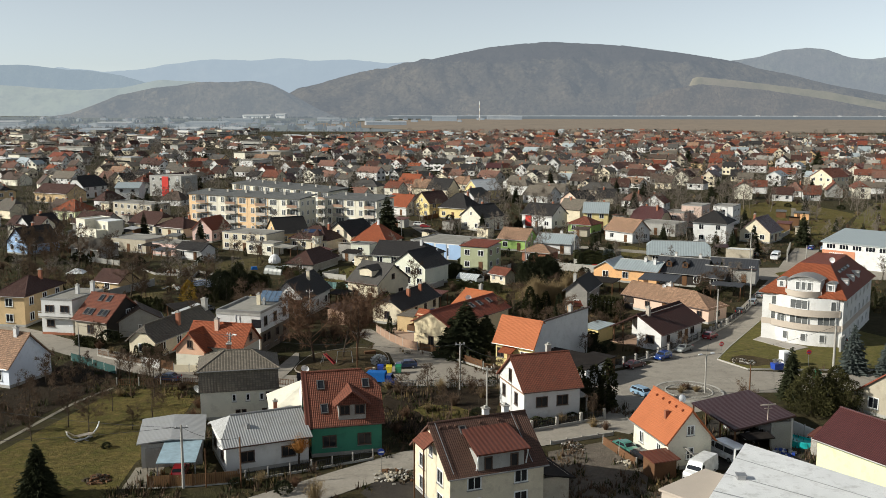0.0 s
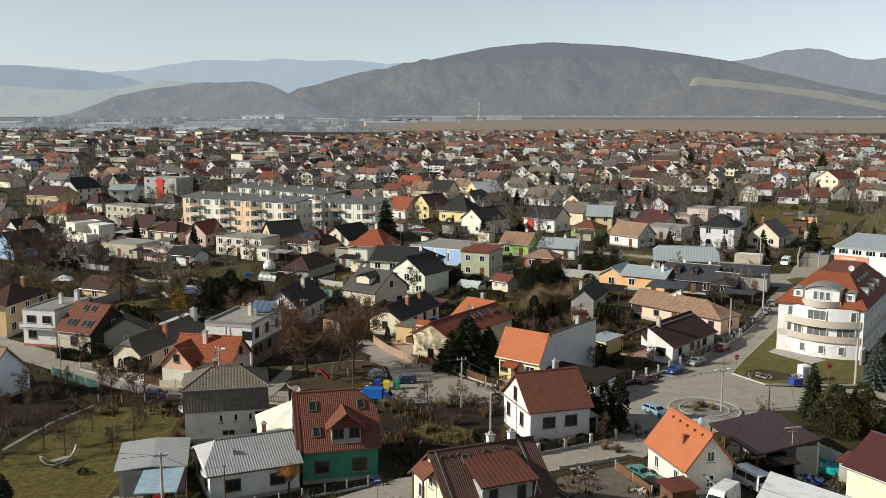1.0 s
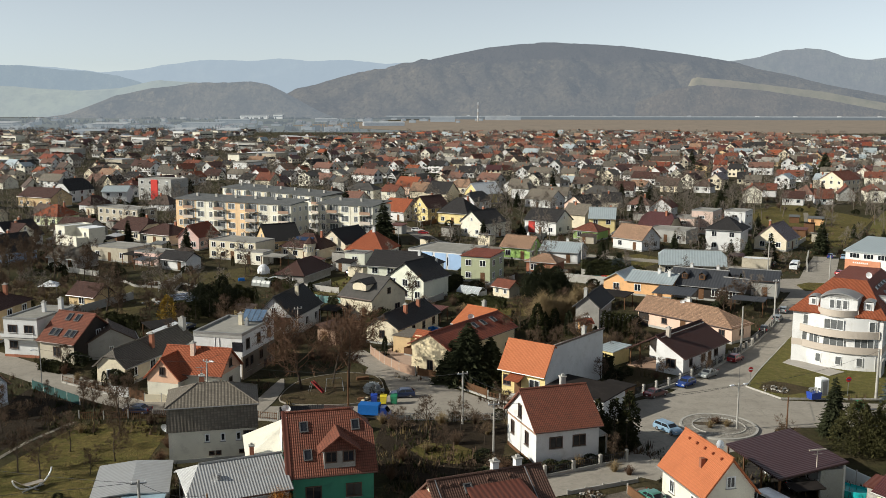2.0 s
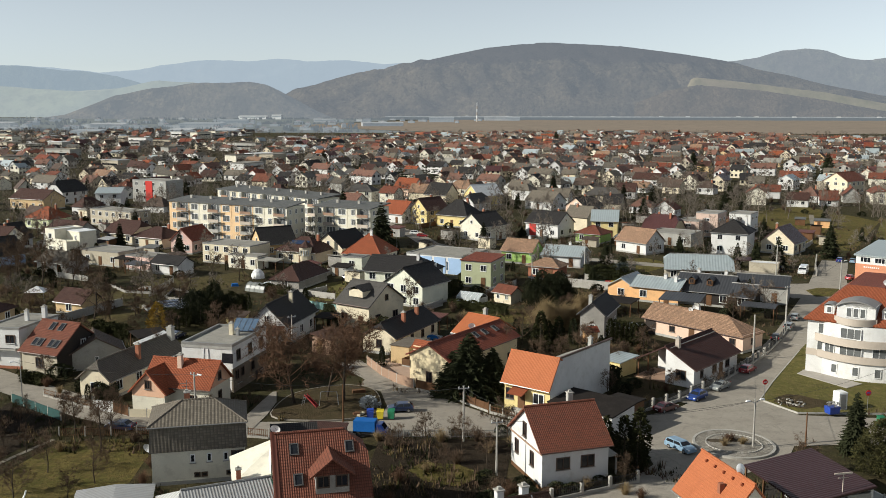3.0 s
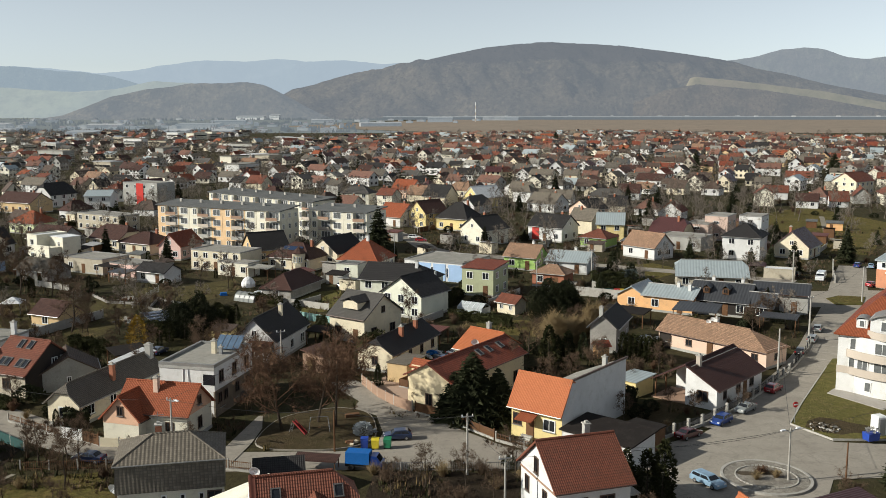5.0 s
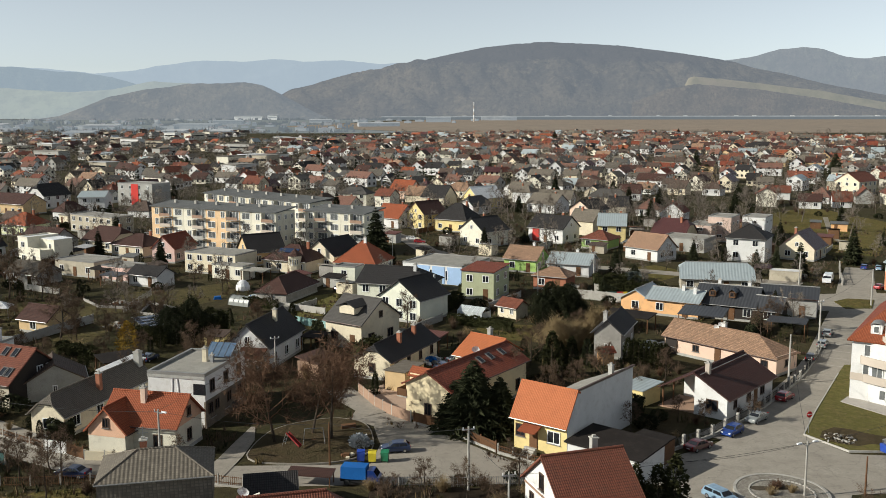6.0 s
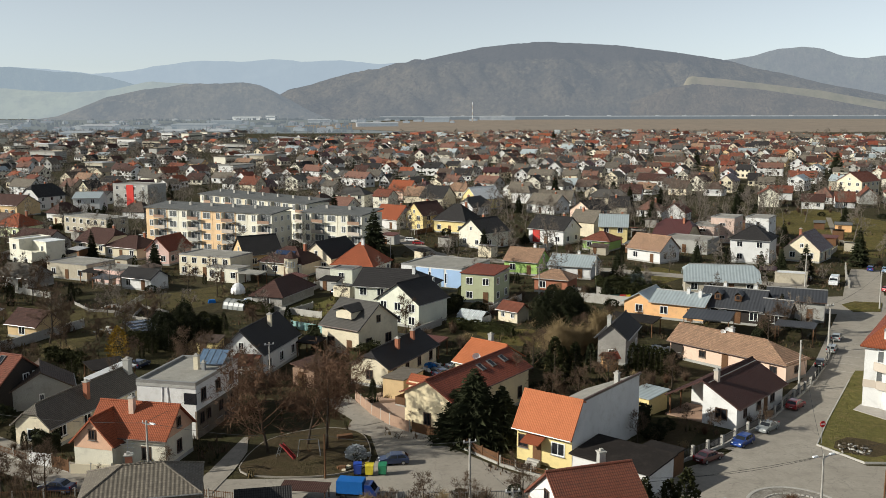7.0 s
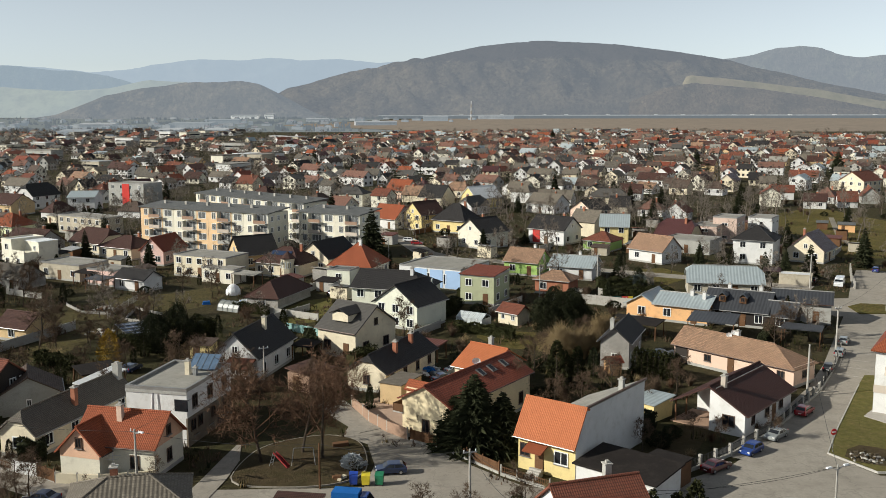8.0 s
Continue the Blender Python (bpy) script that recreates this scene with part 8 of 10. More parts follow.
def car(x, y, rot, colour, label, kind="hatch", s=1.0, group="parked cars"):
    c = thing("van" if kind in ("van", "minibus") else "car", x, y, rot, label, "van" if kind in ("van", "minibus") else "car", group, z=0.06)
    k_ = 0.92 if kind in ("van", "minibus") else 0.77
    c.matrix_basis = c.matrix_basis @ Matrix.Diagonal((k_, k_, k_, 1))
    if kind == "van":
        L, hw = 5.4, 0.98
        body = [(-2.7, 0.35), (-2.72, 1.0), (-2.68, 2.25), (-2.5, 2.4), (1.2, 2.4), (1.45, 2.3), (2.05, 1.35), (2.65, 1.15), (2.75, 0.9), (2.72, 0.35)]
        glass = [((1.45, 2.22), (2.02, 1.4))]
        sides = [[(1.0, 1.4), (1.75, 1.4), (1.35, 2.05), (1.0, 2.05)]]
        tuck = lambda z: 0.0 if z < 1.2 else 0.1 * (z - 1.2)
    elif kind == "minibus":
        L, hw = 5.2, 0.95
        body = [(-2.6, 0.35), (-2.62, 1.0), (-2.55, 1.9), (-2.35, 2.02), (1.1, 2.02), (1.35, 1.92), (1.95, 1.2), (2.5, 1.02), (2.6, 0.8), (2.58, 0.35)]
        glass = [((1.35, 1.86), (1.92, 1.25)), ((-2.57, 1.85), (-2.62, 1.2))]
        sides = [[(0.9, 1.15), (1.7, 1.15), (1.3, 1.75), (0.9, 1.75)], [(-0.6, 1.15), (0.75, 1.15), (0.75, 1.75), (-0.6, 1.75)], [(-2.2, 1.15), (-0.75, 1.15), (-0.75, 1.75), (-2.2, 1.75)]]
        tuck = lambda z: 0.0 if z < 1.1 else 0.14 * (z - 1.1)
    elif kind == "estate":
        L, hw = 4.6, 0.88
        body = [(-2.3, 0.3), (-2.34, 0.75), (-2.25, 0.95), (-1.95, 1.42), (-1.7, 1.47), (0.3, 1.46), (0.55, 1.4), (1.15, 0.98), (2.05, 0.84), (2.28, 0.66), (2.3, 0.3)]
        glass = [((0.6, 1.37), (1.12, 1.0)), ((-2.2, 1.02), (-1.98, 1.38))]
        sides = [[(-0.55, 0.98), (0.95, 0.98), (0.45, 1.36), (-0.55, 1.36)], [(-2.0, 1.0), (-0.65, 0.98), (-0.65, 1.36), (-1.85, 1.36)]]
        tuck = lambda z: 0.0 if z < 0.85 else 0.3 * (z - 0.85)
    else:
        L, hw = 4.0, 0.86
        k = 1.0
        body = [(-2.0, 0.3), (-2.04, 0.8), (-1.95, 1.0), (-1.5, 1.42), (-1.2, 1.48), (0.1, 1.47), (0.4, 1.4), (1.0, 0.98), (1.8, 0.82), (1.98, 0.65), (2.0, 0.3)]
        glass = [((0.45, 1.37), (0.97, 1.0)), ((-1.9, 1.05), (-1.52, 1.4))]
        sides = [[(-0.4, 0.98), (0.8, 0.98), (0.3, 1.36), (-0.4, 1.36)], [(-1.65, 1.0), (-0.5, 0.98), (-0.5, 1.36), (-1.35, 1.36)]]
        if kind == "saloon":
            body = [(-2.2, 0.3), (-2.22, 0.8), (-2.1, 0.95), (-1.5, 0.99), (-0.95, 1.38), (-0.6, 1.43), (0.2, 1.42), (0.45, 1.36), (1.05, 0.96), (2.0, 0.8), (2.2, 0.62), (2.2, 0.3)]
            glass = [((0.5, 1.32), (1.02, 0.98)), ((-1.46, 1.0), (-0.98, 1.36))]
            sides = [[(-0.4, 0.96), (0.85, 0.96), (0.35, 1.31), (-0.4, 1.31)], [(-1.3, 0.98), (-0.5, 0.96), (-0.5, 1.31), (-0.85, 1.31)]]
            L = 4.4
        tuck = lambda z: 0.0 if z < 0.85 else 0.3 * (z - 0.85)
    part("body", loft(Shape(), body, hw, tuck), PAINT[colour], c)
    for (x0, z0), (x1, z1) in glass:
        a, b = hw - tuck(z0) - 0.08, hw - tuck(z1) - 0.08
        dx = 0.02 if x1 > 0 else -0.02
        part("windscreen", Shape().face([(x0 + dx, -a, z0 + 0.01), (x1 + dx, -b, z1 + 0.01), (x1 + dx, b, z1 + 0.01), (x0 + dx, a, z0 + 0.01)]), M_GLASS, c)
    for q in sides:
        for sg in (-1, 1):
            part("side_window", Shape().face([(px, sg * (hw - tuck(pz) + 0.012), pz) for px, pz in q]), M_GLASS, c)
    r = 0.34 if kind in ("van", "minibus") else 0.31
    for wx in (-L * 0.31, L * 0.32):
        for sg in (-1, 1):
            w = part("wheel", Shape().tube((wx, sg * (hw - 0.2), r), (wx, sg * (hw + 0.015), r), r, n=14), M_BLACK, c)
            part("rim", Shape().tube((wx, sg * (hw - 0.02), r), (wx, sg * (hw + 0.03), r), r * 0.62, n=10), M_RIM, w)
    for sg in (-1, 1):
        part("headlight", Shape().box((L / 2 - 0.06, sg * (hw - 0.25), 0.68), (0.16, 0.34, 0.14)), M_LAMP, c)
        part("tail_light", Shape().box((-L / 2 - 0.01, sg * (hw - 0.14), 0.85), (0.08, 0.18, 0.3)), M_TAIL, c)
        part("mirror", Shape().box((L * 0.2, sg * (hw + 0.08), 1.0), (0.1, 0.18, 0.13)), PAINT[colour], c)
    for nx, nz in ((L / 2 + 0.01, 0.45), (-L / 2 - 0.05, 0.55)):
        part("number_plate", Shape().box((nx, 0, nz), (0.03, 0.5, 0.11)), M_WHITE, c)
    part("bumper", Shape().box((L / 2 - 0.02, 0, 0.42), (0.1, hw * 1.9, 0.22)), M_BLACK if kind == "van" else PAINT[colour], c)
    part("bumper", Shape().box((-L / 2 + 0.02, 0, 0.42), (0.1, hw * 1.9, 0.22)), M_BLACK if kind == "van" else PAINT[colour], c)
    return c


car(22.0, 122.7, 40, "maroon", "dark red saloon parked along the garden fence", "saloon")
car(26.8, 127.7, 228, "blue", "bright blue hatchback parked along the garden fence")
car(30.8, 132.5, 228, "silver", "silver-green saloon parked along the garden fence", "saloon")
car(36.6, 141.1, 52, "red", "red hatchback parked at the kerb")
car(46.2, 160.6, 62, "black", "dark hatchback parked at the side street")
car(50.6, 169.0, 64, "silver", "silver estate car parked at the side street", "estate")
car(53.8, 176.2, 64, "silver", "silver hatchback parked at the side street")
car(21.2, 109.0, -55, "ice", "ice-blue estate car beside the traffic island", "estate")
car(-10.6, 120.4, 190, "navy", "dark blue hatchback behind the bins")
car(16.4, 88.7, -58, "teal", "old green saloon in the gravel yard", "saloon")
car(17.9, 85.7, -60, "black", "dark pickup-like hatchback in the yard")
van = car(23.0, 82.0, 233, "white", "white panel van in the gravel yard", "van", group="")
van.matrix_basis = van.matrix_basis @ Matrix.Diagonal((0.92, 0.92, 0.88, 1))
car(26.7, 87.4, 118, "white", "white minibus beside the orange-roofed house", "minibus", group="")
car(30.2, 96.4, 15, "silver", "silver hatchback under the carport")
car(31.6, 92.6, 15, "black", "dark estate car under the carport", "estate")
car(-42.2, 111.8, 172, "navy", "dark blue saloon parked beside the garden fence", "saloon")
car(-29.4, 79.0, 98, "red", "red hatchback under the blue carport")
car(45.6, 111.2, 20, "silver", "silver hatchback parked near the conifers")
car(70.4, 225.0, 245, "white", "white minibus parked by the side street", "minibus", group="")
car(66.5, 229.0, 60, "black", "dark car in a gateway of the street")
car(84.6, 242.6, 62, "blue", "blue hatchback parked by the long hall")
car(87.4, 241.4, 62, "ice", "pale blue hatchback parked by the long hall")
car(78.4, 217.6, 40, "red", "red pickup-like hatchback near the long hall")
car(-7.0, 153.0, 30, "navy", "dark blue saloon in a back yard", "saloon")
car(-5.4, 157.0, 30, "silver", "silver saloon in a back yard", "saloon")
car(-20.5, 281.0, -10, "red", "red hatchback on the street below the flats")
car(-23.0, 287.0, -10, "white", "white estate car on the street below the flats", "estate")
car(56.5, 140.0, 100, "black", "dark hatchback behind the corner building")
car(-50.5, 156, 75, "navy", "dark hatchback in a garden drive")

truck = thing("flatbed_truck", -13.2, 111.4, -6, "blue flatbed truck with a blue tarpaulin cover", "truck", z=0.06)
M_TARP = grainy("blue_tarpaulin", (0.02, 0.13, 0.42), 0.6, var=0.2)
part("cover", Shape().box((-0.6, 0, 1.6), (3.2, 1.9, 1.5), taper=0.97), M_TARP, truck)
part("cab", loft(Shape(), [(1.1, 0.4), (1.1, 2.0), (1.9, 2.0), (2.4, 1.25), (2.65, 1.1), (2.65, 0.4)], 0.92, lambda z: 0.0 if z < 1.2 else 0.12 * (z - 1.2)), PAINT["blue"], truck)
part("windscreen", Shape().face([(1.95, -0.75, 1.93), (2.42, -0.78, 1.3), (2.42, 0.78, 1.3), (1.95, 0.75, 1.93)]), M_GLASS, truck)
part("chassis", Shape().box((0.2, 0, 0.62), (4.9, 1.5, 0.3)), M_BLACK, truck)
for wx in (-1.4, 1.8):
    for sg in (-1, 1):
        part("wheel", Shape().tube((wx, sg * 0.7, 0.36), (wx, sg * 0.93, 0.36), 0.36, n=14), M_BLACK, truck)
truck.matrix_basis = truck.matrix_basis @ Matrix.Diagonal((0.8, 0.8, 0.8, 1))
cf = thing("caravan_frame", -18.0, 111.2, -6, "flat trailer with an old tiled cover beside the street", "trailer")
part("cover", Shape().slab([(-2.3, -0.9, 1.2), (2.3, -0.9, 1.2), (2.3, 0.9, 1.4), (-2.3, 0.9, 1.4)], 0.12), ROOF["brown"], cf)
for sx in (-2.1, 2.1):
    for sy in (-0.7, 0.7):
        part("post", Shape().box((sx, sy, 0.6), (0.1, 0.1, 1.2)), M_WOOD, cf)
h = thing("shed", -20.6, 105.6, 14, "dark-roofed shed with skylights beside the street", "shed")
part("wall", Shape().box((0, 0, 1.1), (4.6, 3.8, 2.2)), WALL["taupe"], h)
part("roof", Shape().slab([(-2.5, -2.3, 2.2), (2.5, -2.3, 2.2), (2.5, 0, 3.4), (-2.5, 0, 3.4)], 0.14).slab([(-2.5, 2.3, 2.2), (2.5, 2.3, 2.2), (2.5, 0, 3.4), (-2.5, 0, 3.4)], 0.14), ROOF["dark"], h)


# ---------------------------------------------------------------- poles, lamps, wires
def pole(x, y, hgt, mat, label, r=0.13, lamps=0, turn=0.0, cross=False, category="utility pole"):
    p = thing("lamp_post" if lamps else "utility_pole", x, y, turn, label, "lamp post" if lamps else category)
    part("post", Shape().tube((0, 0, 0), (0, 0, hgt), r, r * 0.65, 9), mat, p)
    for k in range(lamps):
        sg = 1 if k else -1
        a = part("arm", Shape().tube((0, 0, hgt - 0.5), (sg * 0.7, 0, hgt - 0.15), 0.035, n=6), M_STEEL, p)
        part("lamp_head", Shape().box((sg * 0.95, 0, hgt - 0.13), (0.6, 0.24, 0.12), taper=0.8), M_WHITE, a)
    if cross:
        a = part("crossarm", Shape().box((0, 0, hgt - 0.3), (1.3, 0.1, 0.1)), M_STEEL, p)
        for sx in (-0.55, 0, 0.55):
            part("insulator", Shape().tube((sx, 0, hgt - 0.25), (sx, 0, hgt - 0.05), 0.05, n=6), M_WHITE, a)
    return p


POLES = [
    (29.3, 110.2, 5.6, M_CONC, "concrete lamp post with two lamp heads on the traffic island", 0.12, 2, 25, False),
    (35.2, 111.0, 3.9, M_WOOD, "short bare wooden post beside the junction", 0.1, 0, 0, False),
    (-2.5, 110.4, 6.4, M_CONC, "grey concrete utility pole by the square", 0.14, 0, 20, True),
    (-17.0, 116.2, 4.6, M_WOOD, "wooden utility pole at the small green", 0.11, 0, 0, False),
    (-34.6, 115.6, 5.9, M_CONC, "concrete pole with lamp before the peach house", 0.14, 1, 150, True),
    (39.2, 148.2, 6.8, M_CONC, "concrete utility pole at the side street", 0.16, 0, 30, False),
    (50.0, 168.9, 7.4, M_CONC, "concrete utility pole at the side street", 0.16, 0, 30, True),
    (-59.3, 122.4, 5.2, M_STEEL, "slim steel lamp post at the street", 0.07, 1, 40, False),
    (-28.0, 75.8, 6.4, M_CONC, "concrete utility pole beside the garage", 0.16, 0, 20, True),
    (-22.4, 76.2, 5.2, M_WOOD, "wooden utility pole before the white house", 0.1, 0, 0, False),
    (-25.8, 76.0, 4.0, M_WOOD, "short wooden post in the front garden", 0.07, 0, 0, False),
    (1.2, 99.6, 6.2, M_CONC, "concrete utility pole in a garden", 0.12, 0, 20, True),
    (50.0, 123.2, 6.6, M_CONC, "thick concrete pole at the corner building", 0.2, 0, 0, False),
    (-30.2, 149.0, 5.6, M_CONC, "concrete utility pole at the lane", 0.12, 0, 30, True),
    (70.0, 200.5, 7.0, M_CONC, "concrete utility pole at the crossing", 0.16, 1, 200, False),
    (63.5, 222.0, 7.0, M_CONC, "concrete utility pole at the crossing", 0.16, 0, 0, True),
    (8.5, 208.0, 6.4, M_CONC, "concrete utility pole in the gardens", 0.13, 0, 0, True),
    (20.8, 221.0, 7.0, M_CONC, "concrete utility pole behind the gardens", 0.14, 0, 0, True),
    (-24.0, 243.0, 7.0, M_STEEL, "steel lamp post below the flats", 0.09, 1, 0, False),
    (-11.0, 250.0, 7.0, M_STEEL, "steel lamp post at the street", 0.09, 1, 60, False),
]
for q in POLES:
    pole(*q)


def wire(a, b, sag=0.6, r=0.018):
    s = Shape()
    a, b = Vector(a), Vector(b)
    prev = a
    for k in range(1, 11):
        t = k / 10
        p = a.lerp(b, t) - Vector((0, 0, sag * 4 * t * (1 - t)))
        s.tube(prev, p, r, n=4, cap=False)
        prev = p
    single("overhead_wire", s, M_BLACK, "thin black overhead wire between the poles", "wire", "overhead wires")


for a, b in (((29.3, 110.2, 5.4), (12, 104, 5.5)), ((29.3, 110.2, 5.3), (39.2, 148.2, 6.6)), ((29.3, 110.2, 5.3), (50, 123.2, 6.4)), ((39.2, 148.2, 6.6), (50, 168.9, 7.2)), ((50, 168.9, 7.2), (70, 200.5, 6.8)),
             ((-34.6, 115.6, 5.7), (-17, 116.2, 4.5)), ((-17, 116.2, 4.5), (-2.5, 110.4, 6.2)), ((-34.6, 115.6, 5.7), (-59.3, 122.4, 5.0)), ((-28, 75.8, 6.2), (-22.4, 76.2, 5.1)), ((-28, 75.8, 6.2), (-60, 70, 6)),
             ((-28, 75.8, 6.1), (-60, 84, 6)), ((-2.5, 110.4, 6.2), (1.2, 99.6, 6.0)), ((-2.5, 110.4, 6.3), (4, 100.5, 7.0)), ((1.2, 99.6, 6.0), (29.3, 110.2, 5.4)), ((-30.2, 149, 5.4), (-34.6, 115.6, 5.8))):
    wire(a, b)


# ---------------------------------------------------------------- fences and walls
def fence(pts, label, kind="rail", hgt=1.1, step=2.2, mat=None, base=0.25):
    """Posts with rails and pickets, or pillars with boards, along a line."""
    f = thing("fence", pts[0][0], pts[0][1], 0, label, "fence", "garden fences")
    ox, oy = pts[0]
    mat = mat or M_WOOD
    for i in range(len(pts) - 1):
        a, b = Vector((pts[i][0] - ox, pts[i][1] - oy)), Vector((pts[i + 1][0] - ox, pts[i + 1][1] - oy))
        n = max(1, round((b - a).length / step))
        ang = math.atan2(b.y - a.y, b.x - a.x)
        if base:
            m = (a + b) / 2
            part("footing", Shape().box((m.x, m.y, base / 2), ((b - a).length, 0.22, base), ang), M_CONC, f)
        for k in range(n + 1):
            p = a.lerp(b, k / n)
            w = 0.3 if kind == "pillar" else 0.12
            part("post", Shape().box((p.x, p.y, hgt / 2 + 0.08), (w, w, hgt + 0.16), ang), M_CONC if kind != "board" else M_WOOD, f)
            if k == n:
                continue
            m, l = a.lerp(b, (k + 0.5) / n), (b - a).length / n - w
            if kind == "wall":
                part("panel", Shape().box((m.x, m.y, hgt / 2), (l, 0.14, hgt), ang), mat, f)
            elif kind == "board":
                s = Shape()
                nb = max(3, int(l / 0.16))
                for j in range(nb):
                    t = -l / 2 + l * (j + 0.5) / nb
                    s.box((m.x + t * math.cos(ang), m.y + t * math.sin(ang), base + (hgt - base) / 2), (l / nb * 0.86, 0.03, hgt - base - 0.05), ang)
                tagged(part("panel", s, mat, f), kind="stuff")
            else:
                s = Shape()
                for z in (base + 0.2, hgt - 0.1):
                    s.box((m.x, m.y, z), (l, 0.04, 0.05), ang)
                nb = max(3, int(l / 0.22))
                for j in range(nb):
                    t = -l / 2 + l * (j + 0.5) / nb
                    s.box((m.x + t * math.cos(ang), m.y + t * math.sin(ang), base + (hgt - base) / 2), (0.05, 0.02, hgt - base), ang)
                tagged(part("panel", s, mat, f), kind="stuff")
    return f


fence([(-57.2, 123.9), (-48.6, 118.9)], "low railing fence on a concrete footing", "rail", 1.0, 2.4, M_WOOD)
fence([(-48.4, 118.8), (-45.6, 118.0)], "short white plastered garden wall", "wall", 1.3, 3, WALL["white"], 0)
fence([(-45.5, 117.9), (-43.2, 116.6)], "brown boarded driveway gate", "board", 1.3, 1.3, M_WOOD, 0.05)
fence([(-43.0, 116.4), (-38.6, 116.3), (-33.4, 117.6)], "low pale stone garden wall", "wall", 1.0, 2.2, WALL["cream"], 0)
fence([(-60.0, 121.2), (-50.6, 114.6)], "teal netting fence along the ploughed plot", "wall", 1.1, 3.2, plain("teal_netting", (0.012, 0.06, 0.055), 0.8), 0)
fence([(18.6, 121.6), (24.4, 126.8), (30.2, 133.4), (35.8, 141.6), (41.2, 149.8)], "pale pillared fence with dark rails along the street", "pillar", 1.3, 2.6, M_BLACK, 0.35)
fence([(41.6, 150.6), (46.4, 159.8), (51.6, 171.4)], "dark railing fence along the street", "rail", 1.2, 2.6, M_BLACK, 0.3)
fence([(-17.6, 141.6), (-14.8, 136.0), (-12.3, 132.6), (-9.8, 130.2)], "reddish pillared yard wall with panels", "wall", 1.3, 2.4, WALL["clay"], 0)
fence([(-9.4, 129.8), (-5.2, 126.8)], "brown boarded fence with posts at the square", "board", 1.4, 2.2, M_WOOD, 0.25)
fence([(-4.8, 126.4), (0.2, 120.8)], "brown boarded fence with posts at the square", "board", 1.2, 2.2, M_WOOD, 0.25)
fence([(0.4, 120.4), (5.0, 116.9)], "low brown fence before the yellow house", "rail", 1.0, 2.0, M_WOOD, 0.3)
fence([(3.4, 92.6), (9.4, 96.0), (15.2, 99.4)], "pillared fence before the white house", "pillar", 1.2, 2.9, M_BLACK, 0.35)
fence([(-31.4, 75.4), (-27.2, 76.2), (-23.0, 77.4)], "orange-brown boarded front fence", "board", 1.3, 2.1, plain("stained_fence_boards", (0.19, 0.095, 0.035), 0.7), 0.1)
fence([(-22.4, 77.8), (-18.4, 80.0), (-10.6, 84.6)], "low dark railing fence before the green house", "rail", 1.0, 2.2, M_BLACK, 0.2)
fence([(-77.5, 161.5), (-74.2, 165.8), (-69.3, 180.3)], "long grey concrete panel wall", "wall", 1.5, 3.0, M_CONC, 0)
fence([(-34.3, 181.3), (-28.1, 177.4)], "pale teal panel fence", "wall", 1.3, 2.4, plain("pale_teal_panels", (0.22, 0.38, 0.36), 0.7), 0)
fence([(14.2, 90.8), (16.9, 84.2)], "low dark brown boarded yard wall", "wall", 0.9, 3.0, WALL["brown"], 0)
fence([(8.4, 90.2), (15.6, 93.8)], "low concrete wall along the lane", "wall", 0.4, 2.2, M_CONC, 0)
fence([(35.8, 96.2), (38.0, 91.6)], "white panel fence by the pool", "wall", 1.6, 2.4, WALL["white"], 0)
fence([(-34.8, 112.0), (-24.4, 109.8)], "dark railing fence behind the taupe house", "rail", 1.1, 2.4, M_WOOD, 0.2)
fence([(-12, 111.0), (-4, 111.2), (6, 112.2)], "old wire fence with posts along the gardens", "rail", 1.0, 3.0, M_STEEL, 0)
fence([(16.0, 205.6), (24, 201.6), (34, 198.0)], "long pale panel wall behind the gardens", "wall", 1.8, 3.0, M_CONC, 0)
fence([(-48.2, 109.0), (-36.8, 110.4)], "old garden fence with wooden posts", "rail", 1.0, 2.6, M_WOOD, 0)


# ---------------------------------------------------------------- street things
def wheelie_bin(x, y, rot, mat, label, big=True):
    b = thing("waste_bin", x, y, rot, label, "bin", "recycling bins", z=0.06)
    w, d, h_ = (0.84, 0.72, 0.86) if big else (0.6, 0.7, 0.9)
    part("tub", Shape().box((0, 0, h_ / 2 + 0.12), (w * 0.86, d * 0.86, h_), taper=1.14), mat, b)
    part("lid", Shape().slab([(-w / 2, -d / 2, h_ + 0.16), (w / 2, -d / 2, h_ + 0.16), (w / 2, d / 2, h_ + 0.36), (-w / 2, d / 2, h_ + 0.36)], 0.08), mat, b)
    for sx in (-1, 1):
        for sy in (-1, 1):
            part("castor", Shape().tube((sx * w * 0.36 - 0.04, sy * d * 0.34, 0.08), (sx * w * 0.36 + 0.04, sy * d * 0.34, 0.08), 0.08, n=8), M_BLACK, b)


BIN_B, BIN_Y, BIN_G = plain("blue_plastic", (0.02, 0.06, 0.34), 0.5), plain("yellow_plastic", (0.62, 0.50, 0.03), 0.5), plain("green_plastic", (0.02, 0.17, 0.08), 0.5)
wheelie_bin(-13.9, 117.3, 4, BIN_B, "blue recycling bin beside the square")
wheelie_bin(-12.7, 117.2, 2, BIN_Y, "yellow recycling bin beside the square")
wheelie_bin(-11.4, 117.4, -3, BIN_G, "green glass recycling bin beside the square")
wheelie_bin(46.2, 118.4, 10, BIN_G, "green waste bin near the conifers")
wheelie_bin(16.4, 118.2, 10, BIN_G, "small green waste bin by the garages", False)
tarp = thing("covered_heap", -14.6, 121.4, 0, "heap under a grey plastic tarpaulin", "heap")
part("cover", clump_shape(301, 1.1, 0.9, 1.5, 500, 0.22), grainy("grey_tarpaulin", (0.42, 0.44, 0.45), 0.4, var=0.3), tarp)
